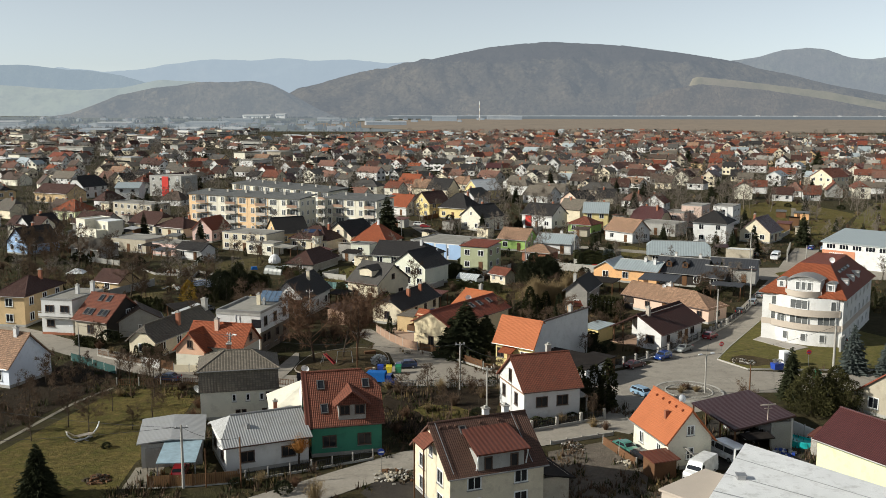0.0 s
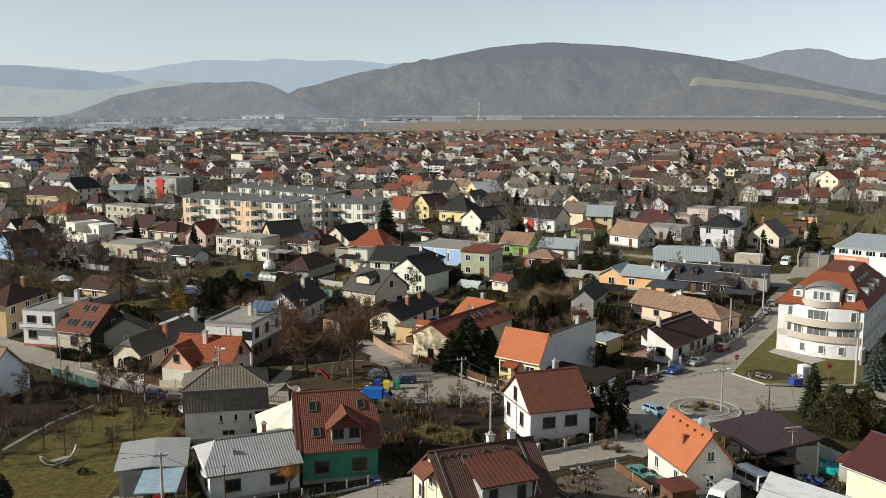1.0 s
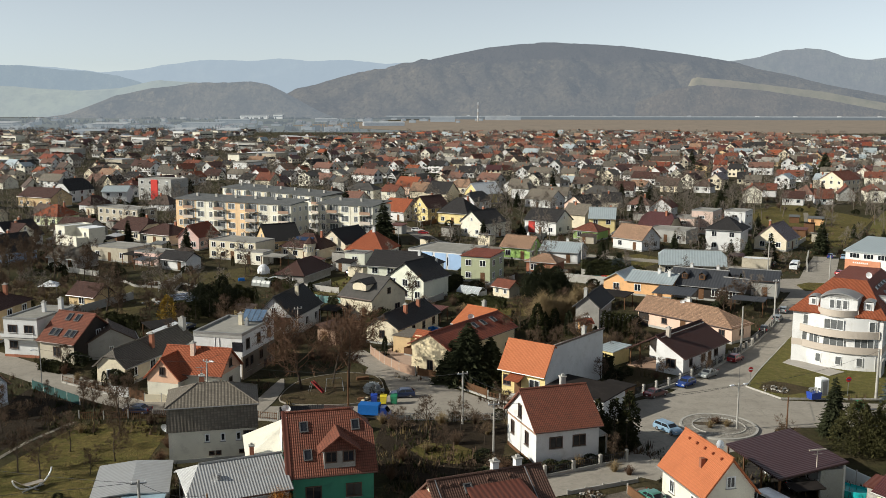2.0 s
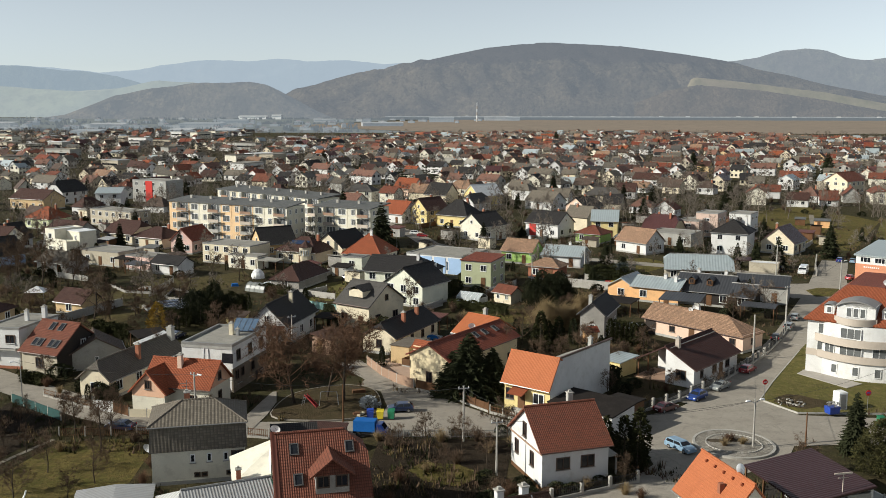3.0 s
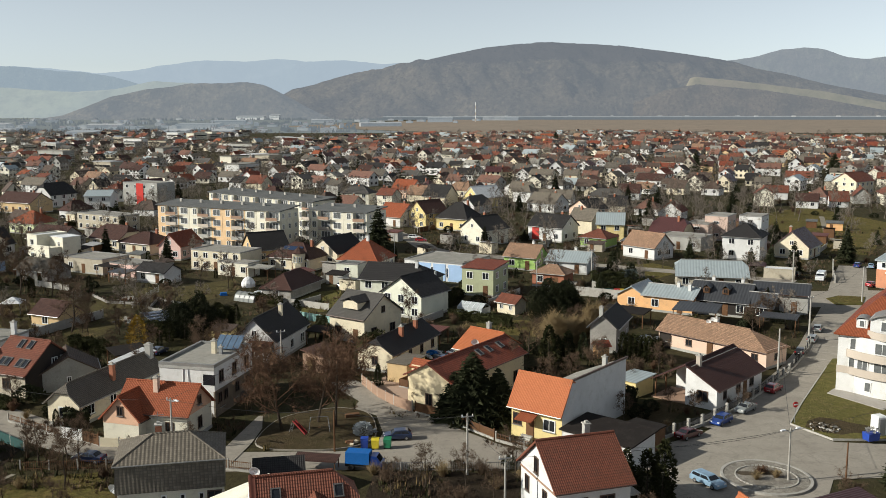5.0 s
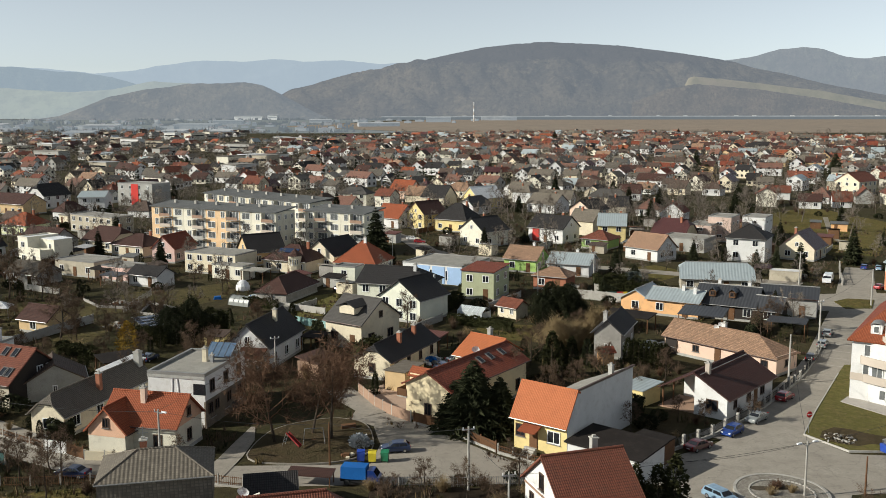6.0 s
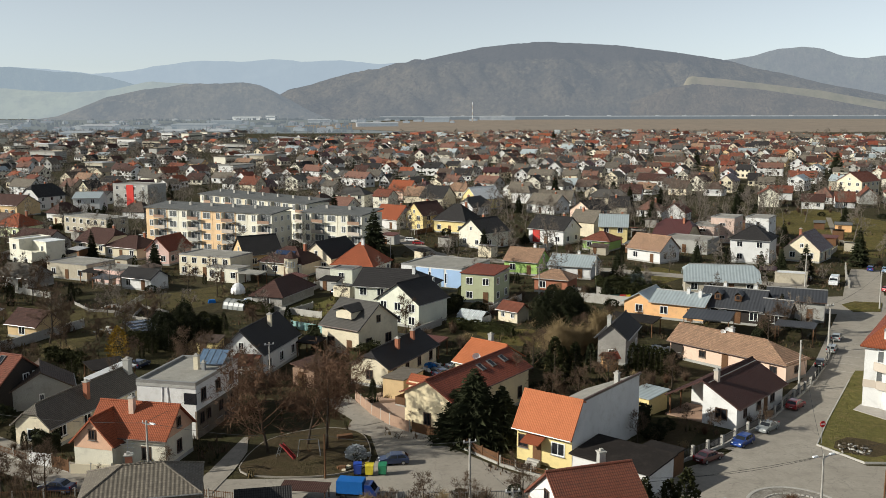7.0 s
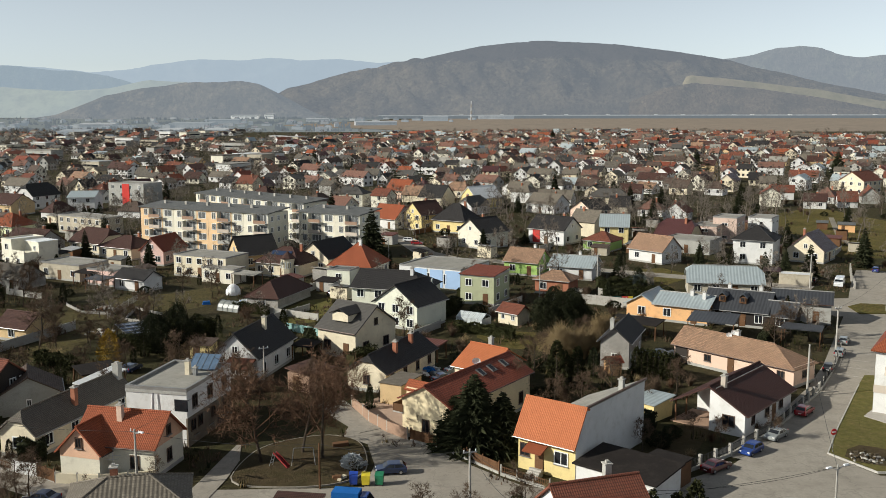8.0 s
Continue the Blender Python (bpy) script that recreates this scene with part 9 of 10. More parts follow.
rub = thing("rubbish_bags", -15.6, 118.4, 0, "small pile of cardboard and rubbish", "rubbish")
for k, (x, y, s_) in enumerate(((0, 0, 0.5), (0.5, 0.3, 0.4), (-0.4, 0.2, 0.35), (0.2, -0.4, 0.3))):
    part("box", Shape().box((x, y, s_ / 2), (s_ * 1.3, s_, s_), k), WALL["cream"] if k % 2 else WALL["brown"], rub)
skip = thing("skip_container", 41.8, 122.0, 20, "blue open refuse container full of rubbish", "container", z=0.16)
part("tub", Shape().box((0, 0, 0.65), (1.35, 1.0, 0.85), taper=1.12), BIN_B, skip)
part("rubbish", clump_shape(302, 0.7, 0.5, 0.5, 120, 0.15), WALL["grey"], skip, m=pose(0, 0, 1.15))
wc = thing("portable_cabin", 43.6, 124.6, 20, "white plastic portable cabin on the verge", "cabin", z=0.16)
part("body", Shape().box((0, 0, 1.05), (1.2, 1.2, 2.1)), M_WHITE, wc)
part("roof", Shape().box((0, 0, 2.16), (1.28, 1.28, 0.14), taper=0.8), M_WHITE, wc)
part("door", Shape().box((0, -0.62, 1.0), (0.75, 0.04, 1.8)), WALL["grey"], wc)


def sign(x, y, turn, disc, bar, label, hgt=2.3, r=0.36):
    s = thing("road_sign", x, y, turn, label, "road sign", "road signs", z=0.05)
    part("post", Shape().tube((0, 0, 0), (0, 0, hgt + 0.3), 0.035, n=6), M_STEEL, s)
    d = part("disc", Shape().tube((0, -0.03, hgt), (0, -0.06, hgt), r, n=20), disc, s)
    part("bar", Shape().box((0, -0.075, hgt), (r * 1.4, 0.02, r * 0.35)), bar, d)


M_SIGNRED = plain("sign_red", (0.6, 0.02, 0.02), 0.4)
sign(35.4, 128.2, 20, M_SIGNRED, M_WHITE, "round red no-entry sign with white bar")
sign(46.8, 124.2, 10, M_SIGNRED, BIN_B, "round red and blue no-parking sign")
sign(-9.2, 80.6, 15, BIN_B, M_WHITE, "round blue traffic sign at the lane")
ring = [(27.4 + 4.3 * math.cos(6.2832 * k / 40), 111.0 + 4.5 * math.sin(6.2832 * k / 40)) for k in range(40)]
sheet_of("traffic_island", ring, 0.06, M_COBBLE, "round paved traffic island with a planted middle", "traffic island", 0.16)
strip("kerb", ring + ring[:1], 0.3, 0.06, M_CONC, "pale kerb round the traffic island", "kerb", 0.2)
for cx, cy, rx, ry in ((27.9, 112.0, 1.3, 0.7), (25.6, 111.7, 1.0, 0.6)):
    bed = [(cx + rx * (1 + 0.2 * math.sin(3 * a)) * math.cos(a), cy + ry * (1 + 0.2 * math.cos(2 * a)) * math.sin(a)) for a in (6.2832 * k / 24 for k in range(24))]
    sheet_of("planting_bed", bed, 0.23, M_DIRT, "bare earth bed on the traffic island", "bed", 0.03)
for k in range(46):
    a = 6.2832 * k / 46
    tagged(single("edging_stone", Shape().box((0, 0, 0.27), (0.32, 0.16, 0.12), taper=0.8), M_CONC, "pale edging stone on the traffic island", "stone", "edging stones", m=pose(27.4 + 3.0 * math.cos(a), 110.9 + 3.0 * math.sin(a), 0, 0, 0, math.degrees(a) + 90)))
for k, (x, y, s_) in enumerate(((26.2, 110.2, 0.35), (27.4, 112, 0.4), (28.3, 110.8, 0.3), (26.8, 111.6, 0.25))):
    b = thing("low_shrub", x, y, 0, "low dry shrub on the traffic island", "shrub", "island shrubs", z=0.24)
    part("crown", brush_shape(320 + k, 0.9, 0.9, 120), M_TWIG_R if k % 2 else M_DRY, b)
slide = thing("playground_slide", -21.9, 121.0, 60, "red playground slide with a climbing frame", "slide", z=0.14)
part("chute", Shape().slab([(-0.3, -1.5, 0.3), (0.3, -1.5, 0.3), (0.3, 0.9, 1.7), (-0.3, 0.9, 1.7)], 0.08).slab([(-0.36, -1.5, 0.5), (-0.3, -1.5, 0.5), (-0.3, 0.9, 1.9), (-0.36, 0.9, 1.9)], 0.2)
     .slab([(0.3, -1.5, 0.5), (0.36, -1.5, 0.5), (0.36, 0.9, 1.9), (0.3, 0.9, 1.9)], 0.2), WALL["slide_red"], slide)
slide.matrix_basis = slide.matrix_basis @ Matrix.Diagonal((0.7, 0.75, 0.85, 1))
part("ladder", Shape().tube((-0.3, 0.95, 1.8), (-0.35, 1.7, 0), 0.04, n=6).tube((0.3, 0.95, 1.8), (0.35, 1.7, 0), 0.04, n=6).box((0, 1.15, 1.3), (0.6, 0.1, 0.04)).box((0, 1.35, 0.8), (0.6, 0.1, 0.04)).box((0, 1.55, 0.4), (0.6, 0.1, 0.04)), M_STEEL, slide)
swing = thing("swing_frame", -19.8, 122.4, 10, "steel playground swing frame", "swing", z=0.14)
part("frame", Shape().tube((-1.4, 0, 2.2), (1.4, 0, 2.2), 0.05, n=6).tube((-1.4, 0, 2.2), (-1.7, -0.8, 0), 0.05, n=6).tube((-1.4, 0, 2.2), (-1.7, 0.8, 0), 0.05, n=6)
     .tube((1.4, 0, 2.2), (1.7, -0.8, 0), 0.05, n=6).tube((1.4, 0, 2.2), (1.7, 0.8, 0), 0.05, n=6), M_STEEL, swing)
swing.matrix_basis = swing.matrix_basis @ Matrix.Diagonal((0.7, 0.7, 0.75, 1))
part("seat", Shape().box((0, 0, 0.5), (0.5, 0.2, 0.05)).tube((-0.22, 0, 0.5), (-0.22, 0, 2.2), 0.012, n=4).tube((0.22, 0, 0.5), (0.22, 0, 2.2), 0.012, n=4), M_WOOD, swing)
sheet_of("bench_plate", [(-17.5, 127), (-15.9, 127.6), (-16.1, 128.3), (-17.7, 127.7)], 0.5, M_WOOD, "old wooden bench on the small green", "bench", 0.02)
ham = thing("hammock_frame", -42.8, 88.0, 62, "curved pale metal hammock frame on the lawn", "hammock frame")
arc = Shape()
for k in range(12):
    a0, a1 = math.pi * (0.05 + 0.9 * k / 12), math.pi * (0.05 + 0.9 * (k + 1) / 12)
    arc.tube((2.2 * math.cos(a0), 0.9, 1.8 - 1.7 * math.sin(a0)), (2.2 * math.cos(a1), 0.9, 1.8 - 1.7 * math.sin(a1)), 0.08, n=6)
part("arch", arc, M_WHITE, ham)
part("net", Shape().slab([(-2.1, 0.6, 1.6), (-1.0, 0.5, 0.7), (-1.0, 1.3, 0.7), (-2.1, 1.2, 1.6)], 0.03).slab([(-1.0, 0.5, 0.7), (1.2, 0.5, 0.5), (1.2, 1.3, 0.5), (-1.0, 1.3, 0.7)], 0.03), WALL["beige"], ham)
part("foot", Shape().box((0, 0.9, 0.05), (2.4, 0.1, 0.1)).box((0, 0.9, 0.05), (0.1, 1.6, 0.1)), M_STEEL, ham)

# pool
pool = thing("swimming_pool", 35.4, 92.3, -46, "turquoise kidney-shaped pool with pale rim", "pool", z=0.06)
M_POOL = plain("pool_liner_turquoise", (0.03, 0.42, 0.42), 0.15)
outl = [((2.1 + 0.3 * math.cos(2 * a)) * math.cos(a), (0.95 + 0.25 * math.cos(a)) * math.sin(a) + 0.22 * math.cos(2 * a)) for a in (6.2832 * k / 36 for k in range(36))]
s = Shape()
s.face([(x, y, 0.55) for x, y in outl])
part("water", s, M_POOL, pool)
s = Shape()
for k in range(36):
    (x0, y0), (x1, y1) = outl[k], outl[(k + 1) % 36]
    s.face([(x0, y0, 0.7), (x1, y1, 0.7), (x1 * 1.06, y1 * 1.1, 0.7), (x0 * 1.06, y0 * 1.1, 0.7)])
    s.face([(x0 * 1.06, y0 * 1.1, 0), (x1 * 1.06, y1 * 1.1, 0), (x1 * 1.06, y1 * 1.1, 0.7), (x0 * 1.06, y0 * 1.1, 0.7)])
    s.face([(x0, y0, 0.5), (x0, y0, 0.7), (x1, y1, 0.7), (x1, y1, 0.5)])
part("rim", s, M_POOL, pool, "pale turquoise rim")
part("ladder", Shape().tube((1.5, 0.9, 0.3), (1.5, 1.1, 1.5), 0.03, n=6).tube((1.9, 0.7, 0.3), (1.9, 0.9, 1.5), 0.03, n=6), M_STEEL, pool)
hut = thing("shed", 37.6, 88.9, -46, "small brown-roofed pool shed", "shed")
part("wall", Shape().box((0, 0, 1.1), (2.4, 2.0, 2.2)), WALL["rough"], hut)
part("roof", Shape().slab([(-1.5, -1.3, 2.2), (1.5, -1.3, 2.2), (1.5, 1.3, 2.6), (-1.5, 1.3, 2.6)], 0.12), ROOF["brown_sheet"], hut)
hut = thing("shed", 18.9, 82.0, 25, "small brown tool shed in the yard", "shed")
part("wall", Shape().box((0, 0, 1.0), (2.6, 2.0, 2.0)), WALL["brown"], hut)
part("roof", Shape().slab([(-1.6, -1.3, 2.0), (1.6, -1.3, 2.0), (1.6, 1.3, 2.3), (-1.6, 1.3, 2.3)], 0.12), ROOF["brown_sheet"], hut)
hut = thing("garage", 12.4, 117.2, -38, "low garage with a dark bitumen roof", "garage")
part("wall", Shape().box((0, 0, 1.25), (8.4, 5.0, 2.5)), WALL["white"], hut)
part("roof", Shape().slab([(-4.5, -2.8, 2.5), (4.5, -2.8, 2.5), (4.5, 2.8, 3.0), (-4.5, 2.8, 3.0)], 0.16), ROOF["tar"], hut)
hut = thing("garage", 16.0, 118.8, -38, "brown boarded garage beside the street", "garage")
part("wall", Shape().box((0, 0, 1.2), (3.6, 4.6, 2.4)), WALL["brown"], hut)
part("roof", Shape().box((0, 0, 2.46), (3.9, 4.9, 0.14)), ROOF["tar"], hut)
hut = thing("shed", 18.4, 139.6, -42, "small blue-roofed garden shed", "shed")
part("wall", Shape().box((0, 0, 1.1), (3.0, 4.0, 2.2)), WALL["yellow"], hut)
part("roof", Shape().slab([(-1.8, -2.3, 2.2), (1.8, -2.3, 2.2), (1.8, 2.3, 2.5), (-1.8, 2.3, 2.5)], 0.1), ROOF["blue_sheet"], hut)
hut = thing("playhouse", 16.0, 157.5, 20, "small red timber playhouse in a garden", "playhouse")
part("wall", Shape().box((0, 0, 0.9), (1.8, 1.8, 1.8)), WALL["orange"], hut)
part("roof", Shape().slab([(-1.2, -1.2, 1.8), (1.2, -1.2, 1.8), (1.2, 0, 2.6), (-1.2, 0, 2.6)], 0.08).slab([(-1.2, 1.2, 1.8), (1.2, 1.2, 1.8), (1.2, 0, 2.6), (-1.2, 0, 2.6)], 0.08), ROOF["red"], hut)
pav = thing("carport", 47.5, 176.5, -24, "flat dark carport with posts beside the street", "carport")
part("roof", Shape().box((0, 0, 2.5), (6, 4.4, 0.16)), ROOF["dark_sheet"], pav)
for sx in (-2.8, 2.8):
    for sy in (-2, 2):
        part("post", Shape().box((sx, sy, 1.22), (0.14, 0.14, 2.44)), M_WOOD, pav)
gh = thing("greenhouse", -3.6, 186, -30, "small pale greenhouse with a pitched roof", "greenhouse")
s = Shape()
for k in range(6):
    x = -2.5 + k
    s.tube((x, -1.5, 0), (x, -1.5, 1.6), 0.04, n=4).tube((x, 1.5, 0), (x, 1.5, 1.6), 0.04, n=4).tube((x, -1.5, 1.6), (x, 0, 2.4), 0.04, n=4).tube((x, 1.5, 1.6), (x, 0, 2.4), 0.04, n=4)
part("frame", s, M_WHITE, gh)
M_POLY = plain("greenhouse_film", (0.45, 0.48, 0.48), 0.25)
part("roof_pane", Shape().slab([(-2.5, -1.5, 1.58), (2.5, -1.5, 1.58), (2.5, 0, 2.38), (-2.5, 0, 2.38)], 0.02).slab([(-2.5, 1.5, 1.58), (2.5, 1.5, 1.58), (2.5, 0, 2.38), (-2.5, 0, 2.38)], 0.02), M_POLY, gh)
part("wall_pane", Shape().face([(-2.5, -1.48, 0), (2.5, -1.48, 0), (2.5, -1.48, 1.6), (-2.5, -1.48, 1.6)]).face([(2.48, -1.5, 0), (2.48, 1.5, 0), (2.48, 1.5, 1.6), (2.48, -1.5, 1.6)]), M_POLY, gh)
pv = thing("solar_array", -58.0, 177.0, 38, "ground-mounted dark blue solar panels with pale frames", "solar panels")
for j in range(4):
    for k in range(4):
        p_ = part("solar_panel", Shape().box((-1.65 + j * 1.1, -2.55 + k * 1.7, 1.0 + k * 0.12), (1.02, 1.6, 0.05)), M_SOLAR, pv)
        fr = Shape()
        for cx, cy, sx, sy in ((0, 0.82, 1.1, 0.07), (0, -0.82, 1.1, 0.07), (0.53, 0, 0.07, 1.6), (-0.53, 0, 0.07, 1.6)):
            fr.box((-1.65 + j * 1.1 + cx, -2.55 + k * 1.7 + cy, 1.02 + k * 0.12), (sx * (1 if sx > 0.5 else 0.6), sy * (1 if sy > 0.5 else 0.6), 0.06))
        part("frame", fr, M_STEEL, p_)
for sx in (-2, 2):
    for sy in (-2.6, 0, 2.6):
        part("leg", Shape().box((sx, sy, 0.5), (0.08, 0.08, 1.0)), M_STEEL, pv)
tent = thing("gazebo", -87.3, 183.4, 10, "white canvas gazebo in a garden", "gazebo")
part("canopy", Shape().slab([(-1.9, -1.9, 2.0), (1.9, -1.9, 2.0), (0, 0, 3.0)], 0.03).slab([(1.9, -1.9, 2.0), (1.9, 1.9, 2.0), (0, 0, 3.0)], 0.03).slab([(1.9, 1.9, 2.0), (-1.9, 1.9, 2.0), (0, 0, 3.0)], 0.03)
     .slab([(-1.9, 1.9, 2.0), (-1.9, -1.9, 2.0), (0, 0, 3.0)], 0.03), M_WHITE, tent)
for sx in (-1.7, 1.7):
    for sy in (-1.7, 1.7):
        part("leg", Shape().box((sx, sy, 1.0), (0.06, 0.06, 2.0)), M_STEEL, tent)


def heap(x, y, r, hgt, n, mats, label, seed, size=0.3, name="rubble_heap", category="rubble", z=0.0):
    """Lumps and planks thrown on a heap."""
    rnd = random.Random(seed)
    h_ = thing(name, x, y, 0, label, category, z=z)
    shapes = [Shape() for _ in mats]
    for _ in range(n):
        a, k = rnd.uniform(0, 6.28), rnd.random() ** 0.7
        s_ = size * rnd.uniform(0.4, 1.3)
        rnd.choice(shapes).box((r * k * math.cos(a), r * k * math.sin(a), hgt * (1 - k) * rnd.random() + s_ * 0.3), (s_ * rnd.uniform(0.8, 3), s_, s_ * 0.6), rnd.uniform(0, 3), 0.8)
    for s_, m in zip(shapes, mats):
        tagged(part("rubble", s_, m, h_), kind="stuff")


heap(38.2, 126.6, 1.8, 0.25, 90, (M_DIRT, M_TURF, M_CONC), "heap of rubble and earth on the verge", 41, 0.2, z=0.16)
heap(-7.6, 79.8, 2.2, 0.7, 110, (M_CONC, WALL["brown"], WALL["taupe"], M_DIRT), "pile of scrap and timber beside the lane", 42, 0.24, "scrap_pile", "scrap")
heap(10.6, 89.6, 1.7, 0.3, 70, (M_CONC, M_DIRT, M_DIRT), "pile of broken stone in the yard", 43, 0.18)
heap(16.2, 85.2, 1.0, 0.25, 26, (M_CONC, WALL["taupe"]), "planks and blocks in the yard", 44, 0.2, "timber_pile", "timber")
heap(24.4, 77.6, 1.3, 0.4, 34, (BIN_B, M_WHITE, M_CONC, M_STEEL), "blue and white scrap in the yard", 45, 0.27, "scrap_pile", "scrap")
heap(-37.2, 77.2, 1.3, 0.6, 120, (M_DIRT, WALL["brown"]), "dark compost heap at the lawn edge", 46, 0.22, "compost_heap", "compost")
heap(33.2, 89.2, 1.5, 0.4, 40, (BIN_B, M_WHITE, M_STEEL), "clutter of crates beside the pool", 47, 0.3, "crate_pile", "clutter")
heap(-4.0, 160.0, 2.0, 0.5, 40, (M_STEEL, BIN_B, M_WHITE), "clutter in a back yard", 48, 0.4, "scrap_pile", "clutter")
heap(24.6, 168.6, 2.2, 0.7, 40, (M_POLY, M_STEEL), "stacked sheets and frames beside the grey house", 49, 0.5, "sheet_pile", "clutter")
heap(10.0, 184.0, 2.2, 0.5, 50, (WALL["brown"], M_CONC), "firewood and stones in a garden", 50, 0.3, "firewood_pile", "firewood")
heap(-64, 178, 2.4, 0.4, 40, (WALL["brown"], M_CONC, M_POLY), "garden clutter on the allotment", 51, 0.35, "scrap_pile", "clutter")


# ---------------------------------------------------------------- back yards and gardens further off
def canopy(x, y, rot, L, W, z, roof, label, name="canopy"):
    """A flat or leaning roof on posts."""
    c = thing(name, x, y, rot, label, "canopy")
    part("roof", Shape().slab([(-L / 2, -W / 2, z), (L / 2, -W / 2, z), (L / 2, W / 2, z + 0.3), (-L / 2, W / 2, z + 0.3)], 0.14), ROOF[roof], c)
    for sx in (-1, 1):
        for sy in (-1, 1):
            part("post", Shape().box((sx * (L / 2 - 0.2), sy * (W / 2 - 0.2), z / 2 - 0.03), (0.14, 0.14, z - 0.08)), M_WOOD, c)
    return c


def shed(x, y, rot, L, W, z, wall, roof, label):
    c = thing("shed", x, y, rot, label, "shed", "garden sheds")
    part("wall", Shape().box((0, 0, z / 2), (L, W, z)), WALL[wall], c)
    part("roof", Shape().slab([(-L / 2 - 0.25, -W / 2 - 0.3, z + 0.08), (L / 2 + 0.25, -W / 2 - 0.3, z + 0.08), (L / 2 + 0.25, W / 2 + 0.25, z + 0.5), (-L / 2 - 0.25, W / 2 + 0.25, z + 0.5)], 0.12), ROOF[roof], c)
    d = part("door", Shape().box((-L * 0.2, -W / 2 - 0.03, 0.95), (0.9, 0.07, 1.9)), WALL["brown"], c)
    part("door_handle", Shape().box((-L * 0.2 + 0.34, -W / 2 - 0.09, 0.95), (0.1, 0.05, 0.03)), M_STEEL, d)
    return c


canopy(-79.4, 214.6, -24, 5.2, 3.4, 2.4, "dark_sheet", "dark flat canopy on posts beside the garden")
canopy(-84.5, 220.5, -24, 5.0, 3.6, 2.7, "tar", "black tarred canopy on posts beside the bungalow")
canopy(35.0, 181.2, -22, 7.4, 6.6, 2.8, "dark_sheet", "dark metal carport roof on posts beside the dormered house", "carport")
canopy(-51.0, 221.0, -24, 6.0, 3.2, 2.5, "bitumen", "pale flat pergola roof on posts before the cream house")
canopy(22.6, 180.0, -30, 8.0, 4.2, 2.5, "tar", "dark flat canopy on posts in a back yard")
canopy(-9.6, 164.4, -25, 4.4, 3.2, 2.4, "brown_sheet", "red-brown sheet canopy in a back yard")
canopy(-27.4, 163.5, -20, 3.6, 3.2, 2.3, "tar", "dark timber gazebo roof beside the black-roofed house")
canopy(58.6, 231.2, -20, 3.6, 3.6, 2.3, "maroon_sheet", "dark red tent roof in a back yard")
flat_house(62.4, 227.6, -20, 6.4, 3.6, 2.1, "taupe", "membrane", "low garage building with a white flat roof", floors=1, sides="", per=4, plinth="", parapet=0.15)
flat_house(-57.0, 225.0, -24, 8.5, 4.0, 3.0, "ivory", "bitumen", "low ivory annex with a flat roof", floors=1, sides="f", per=2.4, plinth="")
house(-98.5, 218.5, -24, 9.5, 6.4, 2.4, 4.4, "rough", "grey", "low garden building with a grey roof and pale roof lights", sides="f", chims=(), gable_win=False)
house(-117, 224, 62, 9.5, 8, 3.0, 6.6, "blue", "dark", "pale blue gabled house with a black roof", sides="lf", chims=((0.1, 0.3),))
house(3.2, 188.6, -40, 4.2, 3.2, 2.2, 3.2, "cream", "redbrown", "small cream garden house with a red-brown roof", sides="f", per=2.0, win=(0.8, 0.9), chims=(), plinth="", gable_win=False, door="")
house(-117, 264, -24, 12, 9, 3.0, 6.0, "grey", "brown", "grey house with a dark brown saddle roof", sides="fr")
house(-128, 249, 64, 10, 8.4, 3.2, 6.8, "white", "dark", "white gabled house with a black roof and skylights", sides="lf")
hut = shed(103.6, 313, -20, 4.6, 3.4, 2.2, "orange", "felt", "orange-brown timber hut in the grassland")
shed(98.6, 319, -20, 3.0, 2.6, 2.0, "brown", "felt", "small brown hut in the grassland")

igloo = thing("covered_stack", -51.3, 211.2, 0, "stack wrapped in white sheeting on the lawn", "covered stack")
s = Shape()
for k in range(4):
    s.tube((0, 0, (0, 0.8, 1.5, 1.95)[k]), (0, 0, (0.8, 1.5, 1.95, 2.1)[k]), (1.5, 1.45, 1.1, 0.6)[k], (1.45, 1.1, 0.6, 0.15)[k], 12)
part("sheeting", s, M_WHITE, igloo)
dome = thing("polytunnel", -47.4, 196.6, -25, "small grey polytunnel with ribs", "polytunnel")
s, rib = Shape(), Shape()
A_ = [math.pi * k / 8 for k in range(9)]
for k in range(8):
    s.face([(-2.4, -1.5 * math.cos(A_[k]), 1.7 * math.sin(A_[k])), (2.4, -1.5 * math.cos(A_[k]), 1.7 * math.sin(A_[k])), (2.4, -1.5 * math.cos(A_[k + 1]), 1.7 * math.sin(A_[k + 1])), (-2.4, -1.5 * math.cos(A_[k + 1]), 1.7 * math.sin(A_[k + 1]))])
    for x_ in (-2.4, -1.2, 0, 1.2, 2.4):
        rib.tube((x_, -1.53 * math.cos(A_[k]), 1.73 * math.sin(A_[k])), (x_, -1.53 * math.cos(A_[k + 1]), 1.73 * math.sin(A_[k + 1])), 0.05, n=4, cap=False)
for x_ in (-2.4, 2.4):
    s.face([(x_, -1.5 * math.cos(a), 1.7 * math.sin(a)) for a in A_])
part("film", s, grainy("tunnel_film_grey", (0.26, 0.27, 0.25), 0.4, var=0.25), dome)
part("hoops", rib, M_STEEL, dome)
tarp = thing("tarpaulin", -53.7, 201.5, 20, "small blue tarpaulin over a garden stack", "tarpaulin")
part("cover", Shape().box((0, 0, 0.3), (1.5, 1.1, 0.6), taper=0.8), M_TARP, tarp)
fence([(-67.2, 188.4), (-67.6, 197), (-67.9, 204.5)], "old garden fence with concrete posts", "rail", 1.2, 2.6, M_STEEL, 0)
